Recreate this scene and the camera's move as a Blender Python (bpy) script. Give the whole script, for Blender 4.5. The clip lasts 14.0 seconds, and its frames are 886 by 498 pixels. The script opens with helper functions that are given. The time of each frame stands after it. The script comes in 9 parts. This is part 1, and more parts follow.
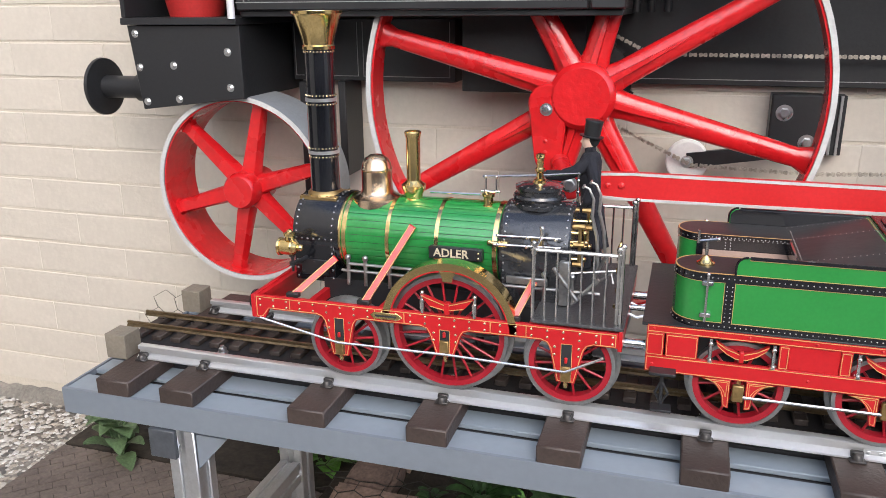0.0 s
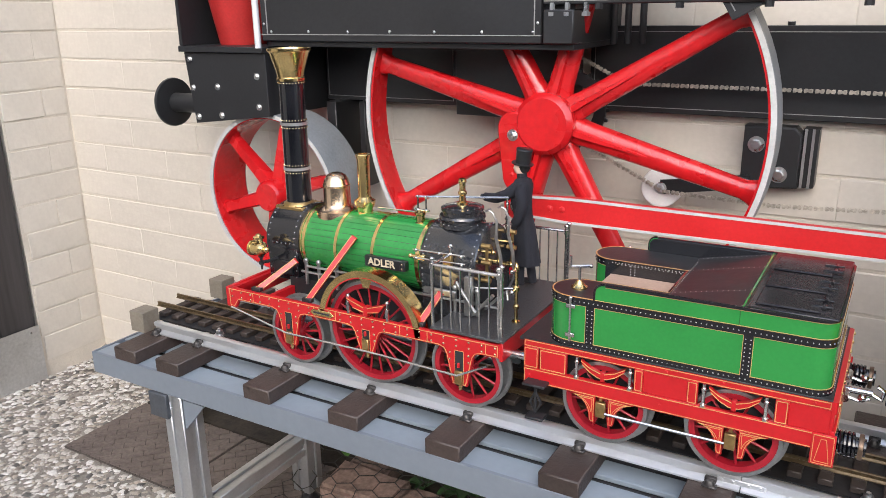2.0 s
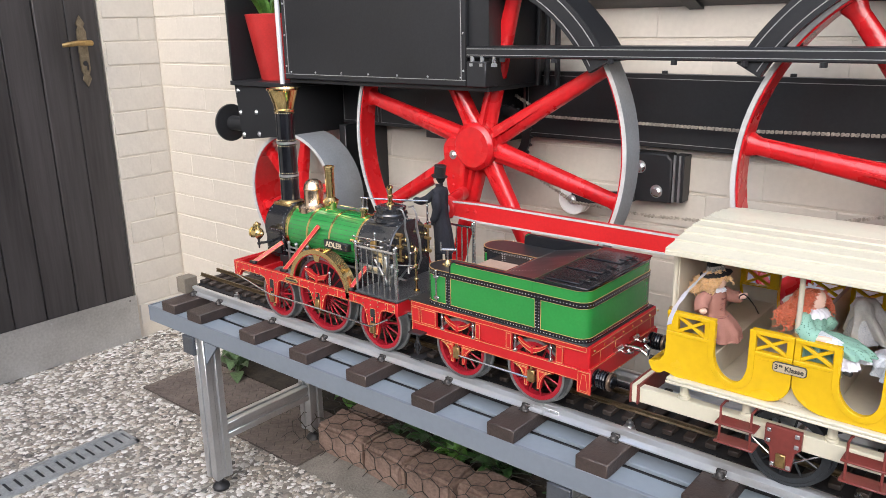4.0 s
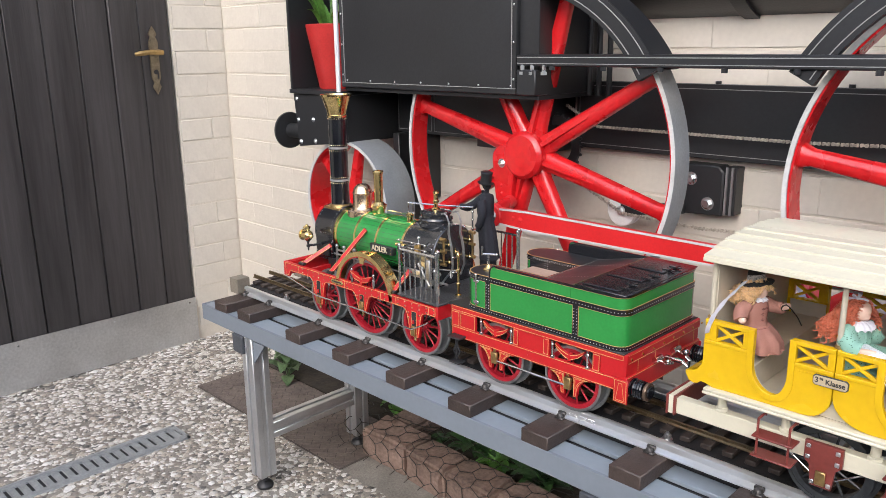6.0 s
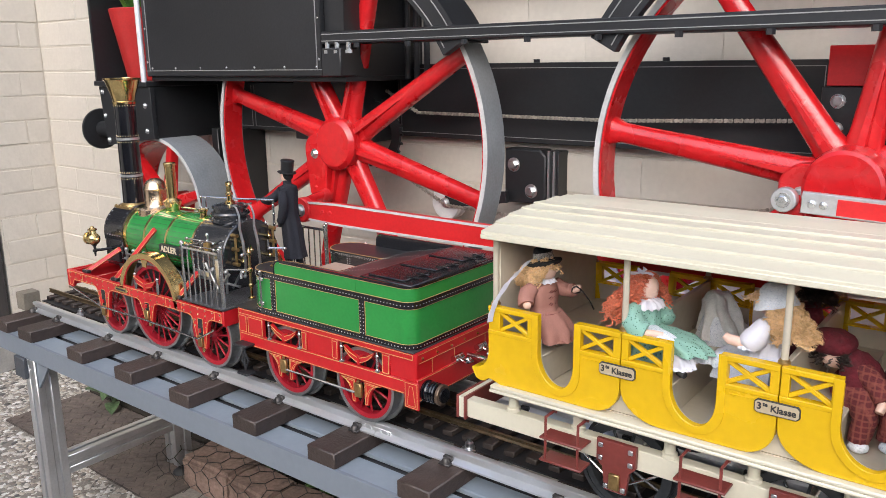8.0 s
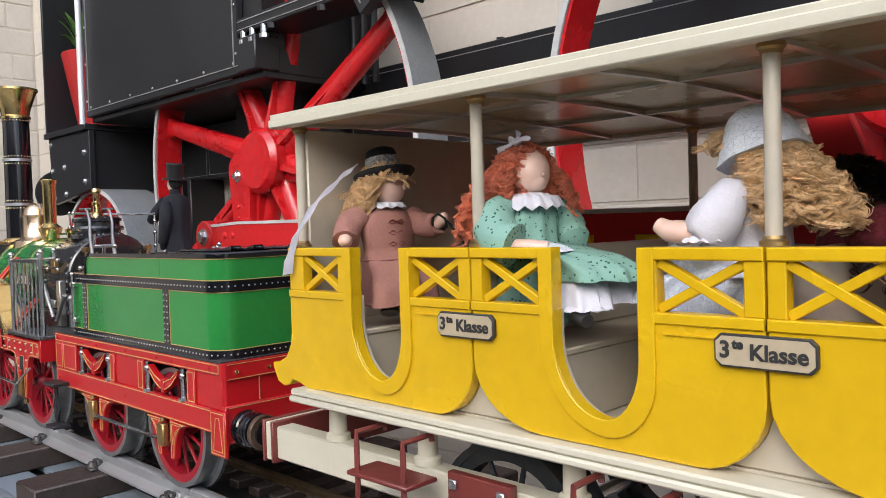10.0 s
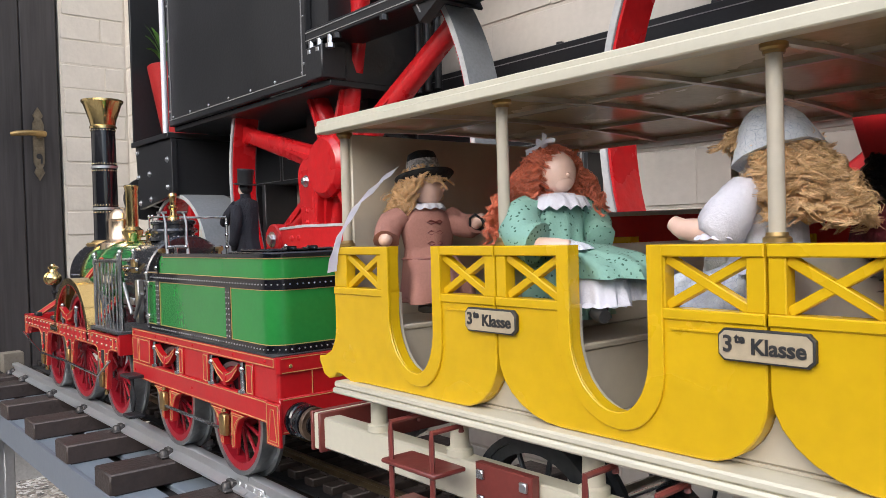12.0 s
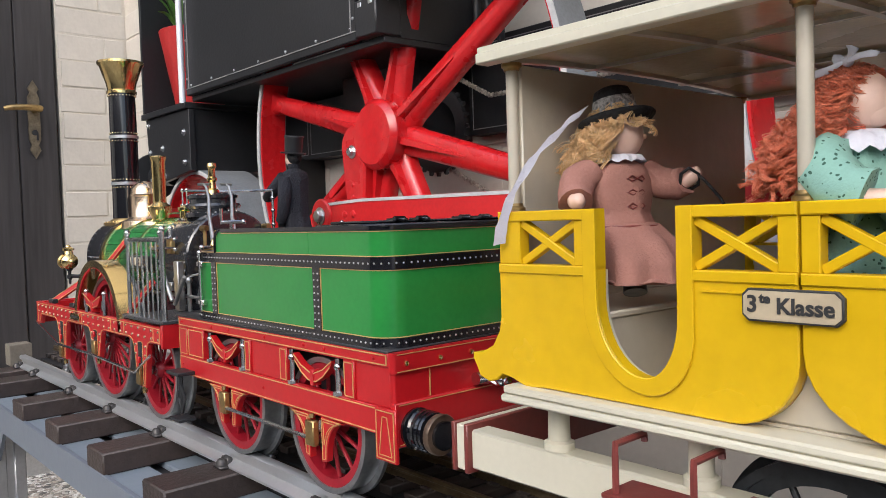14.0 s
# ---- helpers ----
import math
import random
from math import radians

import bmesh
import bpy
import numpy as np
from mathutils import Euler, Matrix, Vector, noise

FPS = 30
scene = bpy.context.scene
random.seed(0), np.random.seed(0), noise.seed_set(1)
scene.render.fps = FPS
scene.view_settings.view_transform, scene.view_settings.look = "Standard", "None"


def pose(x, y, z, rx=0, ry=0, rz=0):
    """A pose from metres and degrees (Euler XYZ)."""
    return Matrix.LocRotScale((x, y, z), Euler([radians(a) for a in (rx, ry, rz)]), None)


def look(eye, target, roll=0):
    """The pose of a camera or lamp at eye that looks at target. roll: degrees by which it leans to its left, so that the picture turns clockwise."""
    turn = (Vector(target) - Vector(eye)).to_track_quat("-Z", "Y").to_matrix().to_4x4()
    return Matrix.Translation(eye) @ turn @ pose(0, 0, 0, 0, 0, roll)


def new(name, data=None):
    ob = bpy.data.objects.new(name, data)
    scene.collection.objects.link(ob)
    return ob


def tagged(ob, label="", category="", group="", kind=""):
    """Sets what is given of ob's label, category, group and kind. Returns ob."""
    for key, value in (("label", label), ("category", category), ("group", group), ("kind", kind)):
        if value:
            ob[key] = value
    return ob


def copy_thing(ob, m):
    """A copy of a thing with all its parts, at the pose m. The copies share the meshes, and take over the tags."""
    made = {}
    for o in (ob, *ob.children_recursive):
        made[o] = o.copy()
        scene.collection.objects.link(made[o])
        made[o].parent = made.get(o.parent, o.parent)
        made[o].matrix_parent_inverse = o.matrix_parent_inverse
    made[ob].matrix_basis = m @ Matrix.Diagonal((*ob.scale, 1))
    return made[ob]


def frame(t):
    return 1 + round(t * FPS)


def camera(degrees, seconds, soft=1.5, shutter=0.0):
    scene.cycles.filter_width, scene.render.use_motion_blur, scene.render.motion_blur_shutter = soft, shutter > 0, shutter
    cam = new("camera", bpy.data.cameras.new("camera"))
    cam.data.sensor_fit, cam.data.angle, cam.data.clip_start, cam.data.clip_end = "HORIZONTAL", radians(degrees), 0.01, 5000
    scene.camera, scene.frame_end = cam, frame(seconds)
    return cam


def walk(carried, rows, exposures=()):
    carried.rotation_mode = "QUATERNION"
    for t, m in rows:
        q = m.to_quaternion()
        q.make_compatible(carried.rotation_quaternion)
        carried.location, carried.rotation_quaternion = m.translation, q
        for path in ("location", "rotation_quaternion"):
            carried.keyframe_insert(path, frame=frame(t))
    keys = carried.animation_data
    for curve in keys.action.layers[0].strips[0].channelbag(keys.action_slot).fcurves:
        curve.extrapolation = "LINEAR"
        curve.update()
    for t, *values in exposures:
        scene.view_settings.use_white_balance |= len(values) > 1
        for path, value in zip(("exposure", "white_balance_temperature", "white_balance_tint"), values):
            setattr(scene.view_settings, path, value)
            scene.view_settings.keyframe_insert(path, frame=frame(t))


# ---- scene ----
cam = camera(58.6, 14.0, soft=0.8)
PATH = [
    (0, (0.067, -0.01, 0.973), (-0.498, 1.813, 0.374), -0.5),
    (0.5, (0.177, -0.035, 0.993), (-0.546, 1.727, 0.383), -0.6),
    (1, (0.267, -0.016, 1.002), (-0.573, 1.688, 0.377), -1.1),
    (1.5, (0.334, 0.02, 0.999), (-0.591, 1.694, 0.414), -0.6),
    (2, (0.428, 0.018, 1.024), (-0.541, 1.664, 0.431), -1.0),
    (2.5, (0.548, -0.008, 1.039), (-0.47, 1.611, 0.456), -1.3),
    (3, (0.689, -0.054, 1.049), (-0.381, 1.541, 0.492), -0.7),
    (3.5, (0.825, -0.078, 1.071), (-0.332, 1.454, 0.509), -1.2),
    (4, (0.951, -0.113, 1.092), (-0.286, 1.358, 0.539), -1.2),
    (6.3, (0.988, -0.094, 1.066), (-0.379, 1.278, 0.564), -0.7),
    (6.5, (0.987, -0.094, 1.066), (-0.366, 1.292, 0.566), -0.7),
    (7, (0.985, -0.093, 1.07), (-0.319, 1.342, 0.581), -0.6),
    (7.5, (0.989, -0.055, 1.05), (-0.259, 1.434, 0.573), -0.5),
    (8, (1.03, 0.13, 0.982), (-0.161, 1.67, 0.525), -0.7),
    (8.2, (1.046, 0.237, 0.952), (-0.125, 1.792, 0.493), -0.8),
    (10.3, (0.982, 0.551, 0.713), (-0.445, 1.952, 0.7), -1.6),
    (10.5, (0.996, 0.555, 0.719), (-0.447, 1.94, 0.721), -1.5),
    (11, (1.012, 0.553, 0.722), (-0.467, 1.9, 0.726), -1.4),
    (11.5, (1.017, 0.553, 0.717), (-0.494, 1.864, 0.7), -1.4),
    (12, (1.019, 0.552, 0.716), (-0.513, 1.837, 0.675), -1.6),
    (12.5, (1.011, 0.553, 0.713), (-0.53, 1.826, 0.652), -1.6),
    (13, (0.987, 0.551, 0.715), (-0.552, 1.826, 0.634), -2.0),
    (13.5, (0.932, 0.544, 0.715), (-0.593, 1.835, 0.629), -2.0),
    (14, (0.843, 0.545, 0.706), (-0.662, 1.86, 0.626), -1.8),
]
walk(cam, [(t, look(eye, target, roll)) for t, eye, target, roll in PATH], [(0, 1.03, 5880, 10), (7.0, 1.02, 5880, 10), (8.2, 0.87, 5880, 10), (10.3, 0.70, 5850, 10), (12.5, 0.71, 5850, 10), (14, 0.73, 5850, 10)])

# ---- world and light: a bright overcast sky ----
world = bpy.data.worlds.new("overcast_sky")
scene.world = world
world.use_nodes = True
wn = world.node_tree.nodes
sky = wn.new("ShaderNodeTexSky")
sky.sky_type = "NISHITA"
sky.sun_disc = False
sky.sun_elevation, sky.sun_rotation = radians(36), radians(157)
sky.air_density, sky.dust_density, sky.ozone_density = 1.0, 4.0, 1.2
wn["Background"].inputs[1].default_value = 0.14
world.node_tree.links.new(sky.outputs[0], wn["Background"].inputs[0])
sun_data = bpy.data.lights.new("sun", "SUN")
sun_data.energy, sun_data.angle, sun_data.color = 0.95, radians(100), (1.0, 0.97, 0.93)
sun = new("sun", sun_data)
sun.matrix_world = look((1.6, -2.9, 3.5), (0.0, 0.9, 0.5))


# ---- materials ----
def material(name, base, rough=0.5, metal=0.0, vary=0.12, scale=30.0, fine=220.0, bump=0.05, bump_scale=150.0,
             dark=None, dirt=0.0, coat=0.0, each=0.0, rough_vary=0.12,
             print_dots=None, print_veins=None, stretch=None, plaid=None):
    """A surface with broad mottling, fine grain, optional dirt of its own shape, and fine relief."""
    m = bpy.data.materials.new(name)
    m.use_nodes = True
    n, l = m.node_tree.nodes, m.node_tree.links
    b = n["Principled BSDF"]
    co = n.new("ShaderNodeTexCoord")
    big, small = n.new("ShaderNodeTexNoise"), n.new("ShaderNodeTexNoise")
    big.inputs["Scale"].default_value, big.inputs["Detail"].default_value = scale, 5
    small.inputs["Scale"].default_value, small.inputs["Detail"].default_value = fine, 3
    where = co.outputs["Object"]
    if stretch:
        mp = n.new("ShaderNodeMapping")
        mp.inputs["Scale"].default_value = stretch
        l.new(where, mp.inputs["Vector"])
        where = mp.outputs[0]
    for t in (big, small):
        l.new(where, t.inputs["Vector"])
    dark = dark or tuple(c * (1 - 2.2 * vary) for c in base)
    lite = tuple(min(1, c * (1 + vary)) for c in base)
    mix = n.new("ShaderNodeMix")
    mix.data_type = "RGBA"
    mix.inputs["A"].default_value, mix.inputs["B"].default_value = (*dark, 1), (*lite, 1)
    add = n.new("ShaderNodeMath")
    add.operation = "MULTIPLY_ADD"
    add.inputs[1].default_value = 0.45
    l.new(small.outputs[0], add.inputs[0])
    half = n.new("ShaderNodeMath")
    half.operation = "MULTIPLY"
    half.inputs[1].default_value = 0.65
    l.new(big.outputs[0], half.inputs[0])
    l.new(half.outputs[0], add.inputs[2])
    fac = n.new("ShaderNodeMapRange")
    fac.inputs["From Min"].default_value, fac.inputs["From Max"].default_value = 0.3, 0.72
    l.new(add.outputs[0], fac.inputs["Value"])
    l.new(fac.outputs[0], mix.inputs["Factor"])
    colour = mix.outputs["Result"]
    if each:
        info, hsv = n.new("ShaderNodeObjectInfo"), n.new("ShaderNodeHueSaturation")
        rng = n.new("ShaderNodeMapRange")
        rng.inputs["To Min"].default_value, rng.inputs["To Max"].default_value = 1 - each, 1 + each
        l.new(info.outputs["Random"], rng.inputs["Value"])
        l.new(rng.outputs[0], hsv.inputs["Value"])
        l.new(colour, hsv.inputs["Color"])
        colour = hsv.outputs[0]
    if dirt:
        spot, cut, over = n.new("ShaderNodeTexNoise"), n.new("ShaderNodeMapRange"), n.new("ShaderNodeMix")
        spot.inputs["Scale"].default_value, spot.inputs["Detail"].default_value = scale * 0.4, 8
        spot.inputs["Roughness"].default_value = 0.7
        l.new(co.outputs["Object"], spot.inputs["Vector"])
        cut.inputs["From Min"].default_value, cut.inputs["From Max"].default_value = 0.55, 0.75
        cut.inputs["To Max"].default_value = dirt
        l.new(spot.outputs[0], cut.inputs["Value"])
        over.data_type = "RGBA"
        l.new(cut.outputs[0], over.inputs["Factor"])
        l.new(colour, over.inputs["A"])
        over.inputs["B"].default_value = (*(0.3 * c + 0.015 for c in base), 1)
        colour = over.outputs["Result"]
    for spec, feature in ((print_dots, "F1"), (print_veins, "DISTANCE_TO_EDGE")):
        if spec:
            cell, cut, over = n.new("ShaderNodeTexVoronoi"), n.new("ShaderNodeMapRange"), n.new("ShaderNodeMix")
            cell.feature, cell.inputs["Scale"].default_value = feature, spec[0]
            warp, shift = n.new("ShaderNodeTexNoise"), n.new("ShaderNodeVectorMath")
            warp.inputs["Scale"].default_value = spec[0] * 0.8
            shift.operation = "MULTIPLY_ADD"
            shift.inputs[1].default_value = (0.8 / spec[0],) * 3
            l.new(co.outputs["Object"], warp.inputs["Vector"])
            l.new(warp.outputs["Color"], shift.inputs[0])
            l.new(co.outputs["Object"], shift.inputs[2])
            l.new(shift.outputs[0], cell.inputs["Vector"])
            cut.inputs["From Min"].default_value, cut.inputs["From Max"].default_value = spec[1], spec[1] * 0.8
            l.new(cell.outputs["Distance"], cut.inputs["Value"])
            over.data_type = "RGBA"
            l.new(cut.outputs[0], over.inputs["Factor"])
            l.new(colour, over.inputs["A"])
            over.inputs["B"].default_value = (*spec[2], 1)
            colour = over.outputs["Result"]
    if plaid:
        for way, width in (("X", 0.93), ("Z", 0.90), ("Y", 0.96)):
            band, cut, over = n.new("ShaderNodeTexWave"), n.new("ShaderNodeMapRange"), n.new("ShaderNodeMix")
            band.wave_type, band.bands_direction = "BANDS", way
            band.inputs["Scale"].default_value, band.inputs["Distortion"].default_value = 52, 1.2
            l.new(co.outputs["Object"], band.inputs["Vector"])
            cut.inputs["From Min"].default_value, cut.inputs["From Max"].default_value = width - 0.22, width
            cut.inputs["To Max"].default_value = 0.6
            l.new(band.outputs["Fac"], cut.inputs["Value"])
            over.data_type = "RGBA"
            l.new(cut.outputs[0], over.inputs["Factor"])
            l.new(colour, over.inputs["A"])
            over.inputs["B"].default_value = (*plaid, 1)
            colour = over.outputs["Result"]
    l.new(colour, b.inputs["Base Color"])
    rr = n.new("ShaderNodeMapRange")
    rr.inputs["To Min"].default_value, rr.inputs["To Max"].default_value = max(0.02, rough - rough_vary), min(1, rough + rough_vary)
    l.new(big.outputs[0], rr.inputs["Value"])
    l.new(rr.outputs[0], b.inputs["Roughness"])
    b.inputs["Metallic"].default_value = metal
    b.inputs["Coat Weight"].default_value = coat
    b.inputs["Coat Roughness"].default_value = 0.08
    if bump:
        grain, bp = n.new("ShaderNodeTexNoise"), n.new("ShaderNodeBump")
        grain.inputs["Scale"].default_value, grain.inputs["Detail"].default_value = bump_scale, 4
        l.new(where, grain.inputs["Vector"])
        bp.inputs["Strength"].default_value, bp.inputs["Distance"].default_value = min(1, bump * 4), 0.002
        l.new(grain.outputs[0], bp.inputs["Height"])
        l.new(bp.outputs[0], b.inputs["Normal"])
    return m


CREAM_BRICK = material("painted_brick", (0.575, 0.533, 0.465), 0.58, vary=0.045, scale=9, fine=90, bump=0.25, bump_scale=30, dirt=0.12, each=0.02)
CREAM_JOINT = material("painted_joint", (0.58, 0.53, 0.45), 0.75, vary=0.07, scale=14, bump=0.2, bump_scale=90, dirt=0.2)
DARK_WOOD = material("stained_wood", (0.040, 0.036, 0.036), 0.5, vary=0.30, scale=14, fine=90, bump=0.18, bump_scale=70, each=0.14, stretch=(1, 1, 0.06))
GALVANISED = material("galvanised_steel", (0.40, 0.42, 0.43), 0.45, metal=0.5, vary=0.15, scale=60, bump=0.05, dirt=0.2)
STEEL_SHEET = material("brushed_sheet", (0.56, 0.56, 0.55), 0.40, metal=0.8, vary=0.14, scale=6, fine=120, bump=0.04, dirt=0.2)
BRONZE = material("dark_bronze", (0.24, 0.20, 0.14), 0.42, metal=0.8, vary=0.25, scale=60)
AGED_BRASS = material("aged_brass", (0.42, 0.29, 0.12), 0.38, metal=0.9, vary=0.2, scale=60)
CONCRETE = material("washed_concrete", (0.235, 0.218, 0.190), 0.9, vary=0.22, scale=12, fine=160, bump=0.35, bump_scale=220, dirt=0.3)
SOIL = material("soil", (0.030, 0.023, 0.016), 0.95, vary=0.4, scale=25, fine=120, bump=0.5, bump_scale=70)
PAVER_JOINT = material("paver_joint", (0.075, 0.062, 0.053), 0.95, vary=0.3, scale=20, bump=0.3)
PAVER = material("stamped_paver", (0.135, 0.108, 0.093), 0.82, vary=0.22, scale=9, fine=110, bump=0.25, bump_scale=120, dirt=0.35)
KERB = material("red_kerb_stone", (0.215, 0.150, 0.120), 0.88, vary=0.30, scale=14, fine=120, bump=0.3, bump_scale=110, dirt=0.4, each=0.18)
WIRE = material("weathered_wire", (0.05, 0.045, 0.04), 0.6, metal=0.5, bump=0)
TABLE_GREY = material("grey_coated_metal", (0.225, 0.265, 0.305), 0.36, metal=0.0, vary=0.05, scale=6, fine=80, bump=0.02, dirt=0.12)
TABLE_RIM = material("grey_rim_metal", (0.175, 0.20, 0.235), 0.42, vary=0.05, scale=6, fine=80, bump=0.02, dirt=0.1)
ALU = material("aluminium_profile", (0.56, 0.57, 0.58), 0.34, metal=0.85, vary=0.07, scale=20, bump=0.03)
CAP_GREY = material("dark_grey_plastic", (0.060, 0.066, 0.076), 0.5, vary=0.15, scale=60)
# near-black fill that paints the shade inside grooves, slots and the keyhole
SLOT_BLACK = material("slot_shade_black", (0.02, 0.02, 0.022), 0.6, bump=0)
RUBBER = material("black_rubber", (0.018, 0.018, 0.02), 0.5)
SLEEPER = material("brown_plastic_sleeper", (0.052, 0.037, 0.031), 0.52, vary=0.16, scale=40, fine=200, bump=0.12, bump_scale=180, each=0.2)
RAIL = material("bright_rail", (0.70, 0.71, 0.72), 0.3, metal=0.75, vary=0.03, scale=18, bump=0.008, rough_vary=0.03)
CLIP = material("dark_clip", (0.07, 0.065, 0.062), 0.4, metal=0.6, vary=0.2)
BOLT = material("zinc_bolt", (0.62, 0.63, 0.64), 0.28, metal=0.95, vary=0.1, bump=0.02)
BRASS_RAIL = material("tarnished_rail", (0.23, 0.17, 0.095), 0.38, metal=0.9, vary=0.2, scale=40)
TINY_SLEEPER = material("small_sleeper_plastic", (0.040, 0.030, 0.025), 0.6, vary=0.2, each=0.15)
STUB = material("grey_brown_block", (0.20, 0.175, 0.135), 0.7, vary=0.12, bump=0.15)

BLACK = material("satin_black_paint", (0.018, 0.0187, 0.0205), 0.40, vary=0.12, scale=5, fine=160, bump=0.03, bump_scale=200)
BLACK_SHINE = material("gloss_black_paint", (0.009, 0.0095, 0.012), 0.16, vary=0.2, scale=10, bump=0.02, coat=0.7)
GUNMETAL = material("burnished_gunmetal", (0.040, 0.042, 0.047), 0.20, metal=0.4, vary=0.2, scale=40, bump=0.02, coat=0.8)
STEEL_GREY = material("grey_worn_steel", (0.42, 0.42, 0.41), 0.34, metal=0.9, vary=0.2, scale=60, bump=0.02)
# black rivets, their small highlights put into a lighter base colour
RIVET_GLINT = material("black_rivet_glint", (0.36, 0.36, 0.37), 0.25, metal=0.9, bump=0)
# tender's glossy black rivets; the pale colour paints the glints on them
RIVET_DOT = material("fine_rivet_glint", (0.50, 0.48, 0.46), 0.3, metal=0.7, bump=0)
RIVET_PALE = material("pale_brass_rivet", (0.80, 0.68, 0.44), 0.2, metal=0.9, bump=0)
STEEL_DULL = material("dull_polished_steel", (0.72, 0.715, 0.705), 0.22, metal=1.0, vary=0.15, scale=60, bump=0.015)
RED = material("red_enamel", (0.54, 0.010, 0.013), 0.28, vary=0.12, scale=12, fine=90, bump=0.2, bump_scale=60, coat=0.4)
RED_FLAT = material("red_sheet", (0.56, 0.016, 0.018), 0.38, vary=0.08, scale=9, bump=0.03)
TYRE = material("grey_tyre_paint", (0.24, 0.255, 0.27), 0.42, vary=0.12, scale=14, bump=0.05, dirt=0.2)
WHITE_LINE = material("white_lining", (0.52, 0.52, 0.51), 0.5, vary=0.1)
GREY_LINE = material("grey_lining", (0.28, 0.28, 0.27), 0.5, vary=0.1)
STEEL = material("polished_steel", (0.66, 0.66, 0.65), 0.18, metal=1.0, vary=0.08, scale=25, bump=0.015)
CAST_GREY = material("cast_aluminium", (0.55, 0.555, 0.56), 0.38, metal=0.7, vary=0.1, bump=0.06)
CHAIN = material("chain_steel", (0.50, 0.46, 0.39), 0.42, metal=0.5, vary=0.3, scale=90)
NYLON = material("white_nylon", (0.82, 0.82, 0.80), 0.4, vary=0.05)
POT_RED = material("red_glazed_pot", (0.46, 0.030, 0.028), 0.35, vary=0.12, scale=14, bump=0.04)
POT_YELLOW = material("yellow_glazed_pot", (0.80, 0.55, 0.01), 0.35, vary=0.08)

MODEL_RED = material("model_red_lacquer", (0.47, 0.009, 0.013), 0.34, vary=0.06, scale=30, bump=0.015, coat=0.12)
# wheel red deepened to crimson, the shade on the wheels mixed into the colour
WHEEL_RED = material("shaded_wheel_crimson", (0.33, 0.009, 0.020), 0.42, vary=0.10, scale=40, bump=0.02)
LINE_GOLD = material("gold_lining", (0.62, 0.38, 0.14), 0.4, metal=0.1, vary=0.15)
GREEN = material("green_lacquer", (0.030, 0.235, 0.045), 0.22, vary=0.06, scale=16, bump=0.012, coat=0.5)
GREEN_SLAT = material("green_boiler_slat", (0.026, 0.225, 0.046), 0.20, vary=0.10, scale=30, fine=260, bump=0.03, coat=0.8, each=0.12)
BRASS = material("polished_brass", (0.80, 0.61, 0.27), 0.17, metal=1.0, vary=0.10, scale=40, bump=0.02)
COPPER = material("polished_copper_brass", (0.78, 0.60, 0.42), 0.22, metal=1.0, vary=0.08, scale=40, bump=0.01)
GREY_WASH = material("dull_steel_tread", (0.33, 0.34, 0.34), 0.33, metal=0.8, vary=0.14, scale=40)
CHEQUER = material("black_chequer_plate", (0.085, 0.085, 0.088), 0.36, metal=0.4, vary=0.2, bump=0.3, bump_scale=420)
DARK_LID = material("polished_dark_lid", (0.018, 0.017, 0.019), 0.22, vary=0.3, scale=18, fine=120, bump=0.02, coat=0.12, dirt=0.25)
SCUFFED_BLACK = material("scuffed_black_plate", (0.026, 0.025, 0.026), 0.36, vary=0.3, scale=22, fine=140, bump=0.05, bump_scale=60, dirt=0.3)
COAL_FLOOR = material("pale_wood_floor", (0.42, 0.29, 0.22), 0.6, vary=0.1)
PLATE_FACE = material("plate_face", (0.47, 0.39, 0.26), 0.5, vary=0.08)
LETTER_GOLD = material("pale_letters", (0.78, 0.68, 0.50), 0.35, metal=0.3, vary=0.05)
LETTER_DARK = material("dark_letters", (0.03, 0.03, 0.03), 0.5)

YELLOW = material("yellow_paint", (0.66, 0.42, 0.0015), 0.25, vary=0.05, scale=14, fine=90, bump=0.06, bump_scale=60, coat=0.05)
CEILING_GLOSS = material("varnished_ceiling", (0.92, 0.78, 0.50), 0.26, vary=0.08, scale=9, bump=0.012, bump_scale=25, coat=0.3)
IVORY = material("ivory_paint", (0.50, 0.455, 0.36), 0.34, vary=0.06, scale=12, fine=90, bump=0.06, bump_scale=70, coat=0.2)
IVORY_PLANK = material("ivory_plank", (0.62, 0.59, 0.465), 0.36, vary=0.03, scale=10, bump=0.06, bump_scale=70, each=0.04)
BROWN_RED = material("brown_red_paint", (0.17, 0.035, 0.028), 0.35, vary=0.12, scale=30, bump=0.03)
BLACK_WHEEL = material("dark_iron_wheel", (0.045, 0.05, 0.055), 0.4, metal=0.4, vary=0.2)

LEAF = material("fresh_leaf", (0.085, 0.20, 0.028), 0.45, vary=0.28, scale=40, fine=160, bump=0.1, each=0.3)
DARK_LEAF = material("dark_leaf", (0.030, 0.075, 0.018), 0.5, vary=0.35, scale=40, fine=160, bump=0.1, each=0.3)

SKIN = material("doll_porcelain", (0.76, 0.53, 0.43), 0.32, vary=0.04)
CLOTH_NAVY = material("dark_navy_cloth", (0.014, 0.015, 0.022), 0.9, vary=0.25, fine=420, bump=0.25, bump_scale=500)
CLOTH_ROSE = material("rose_brown_cloth", (0.34, 0.165, 0.130), 0.9, vary=0.07, scale=60, fine=620, bump=0.08, bump_scale=900)
CLOTH_GREEN = material("green_print_cloth", (0.24, 0.43, 0.35), 0.85, vary=0.05, scale=50, fine=600, bump=0.05, bump_scale=900, print_dots=(330, 0.25, (0.035, 0.10, 0.07)))
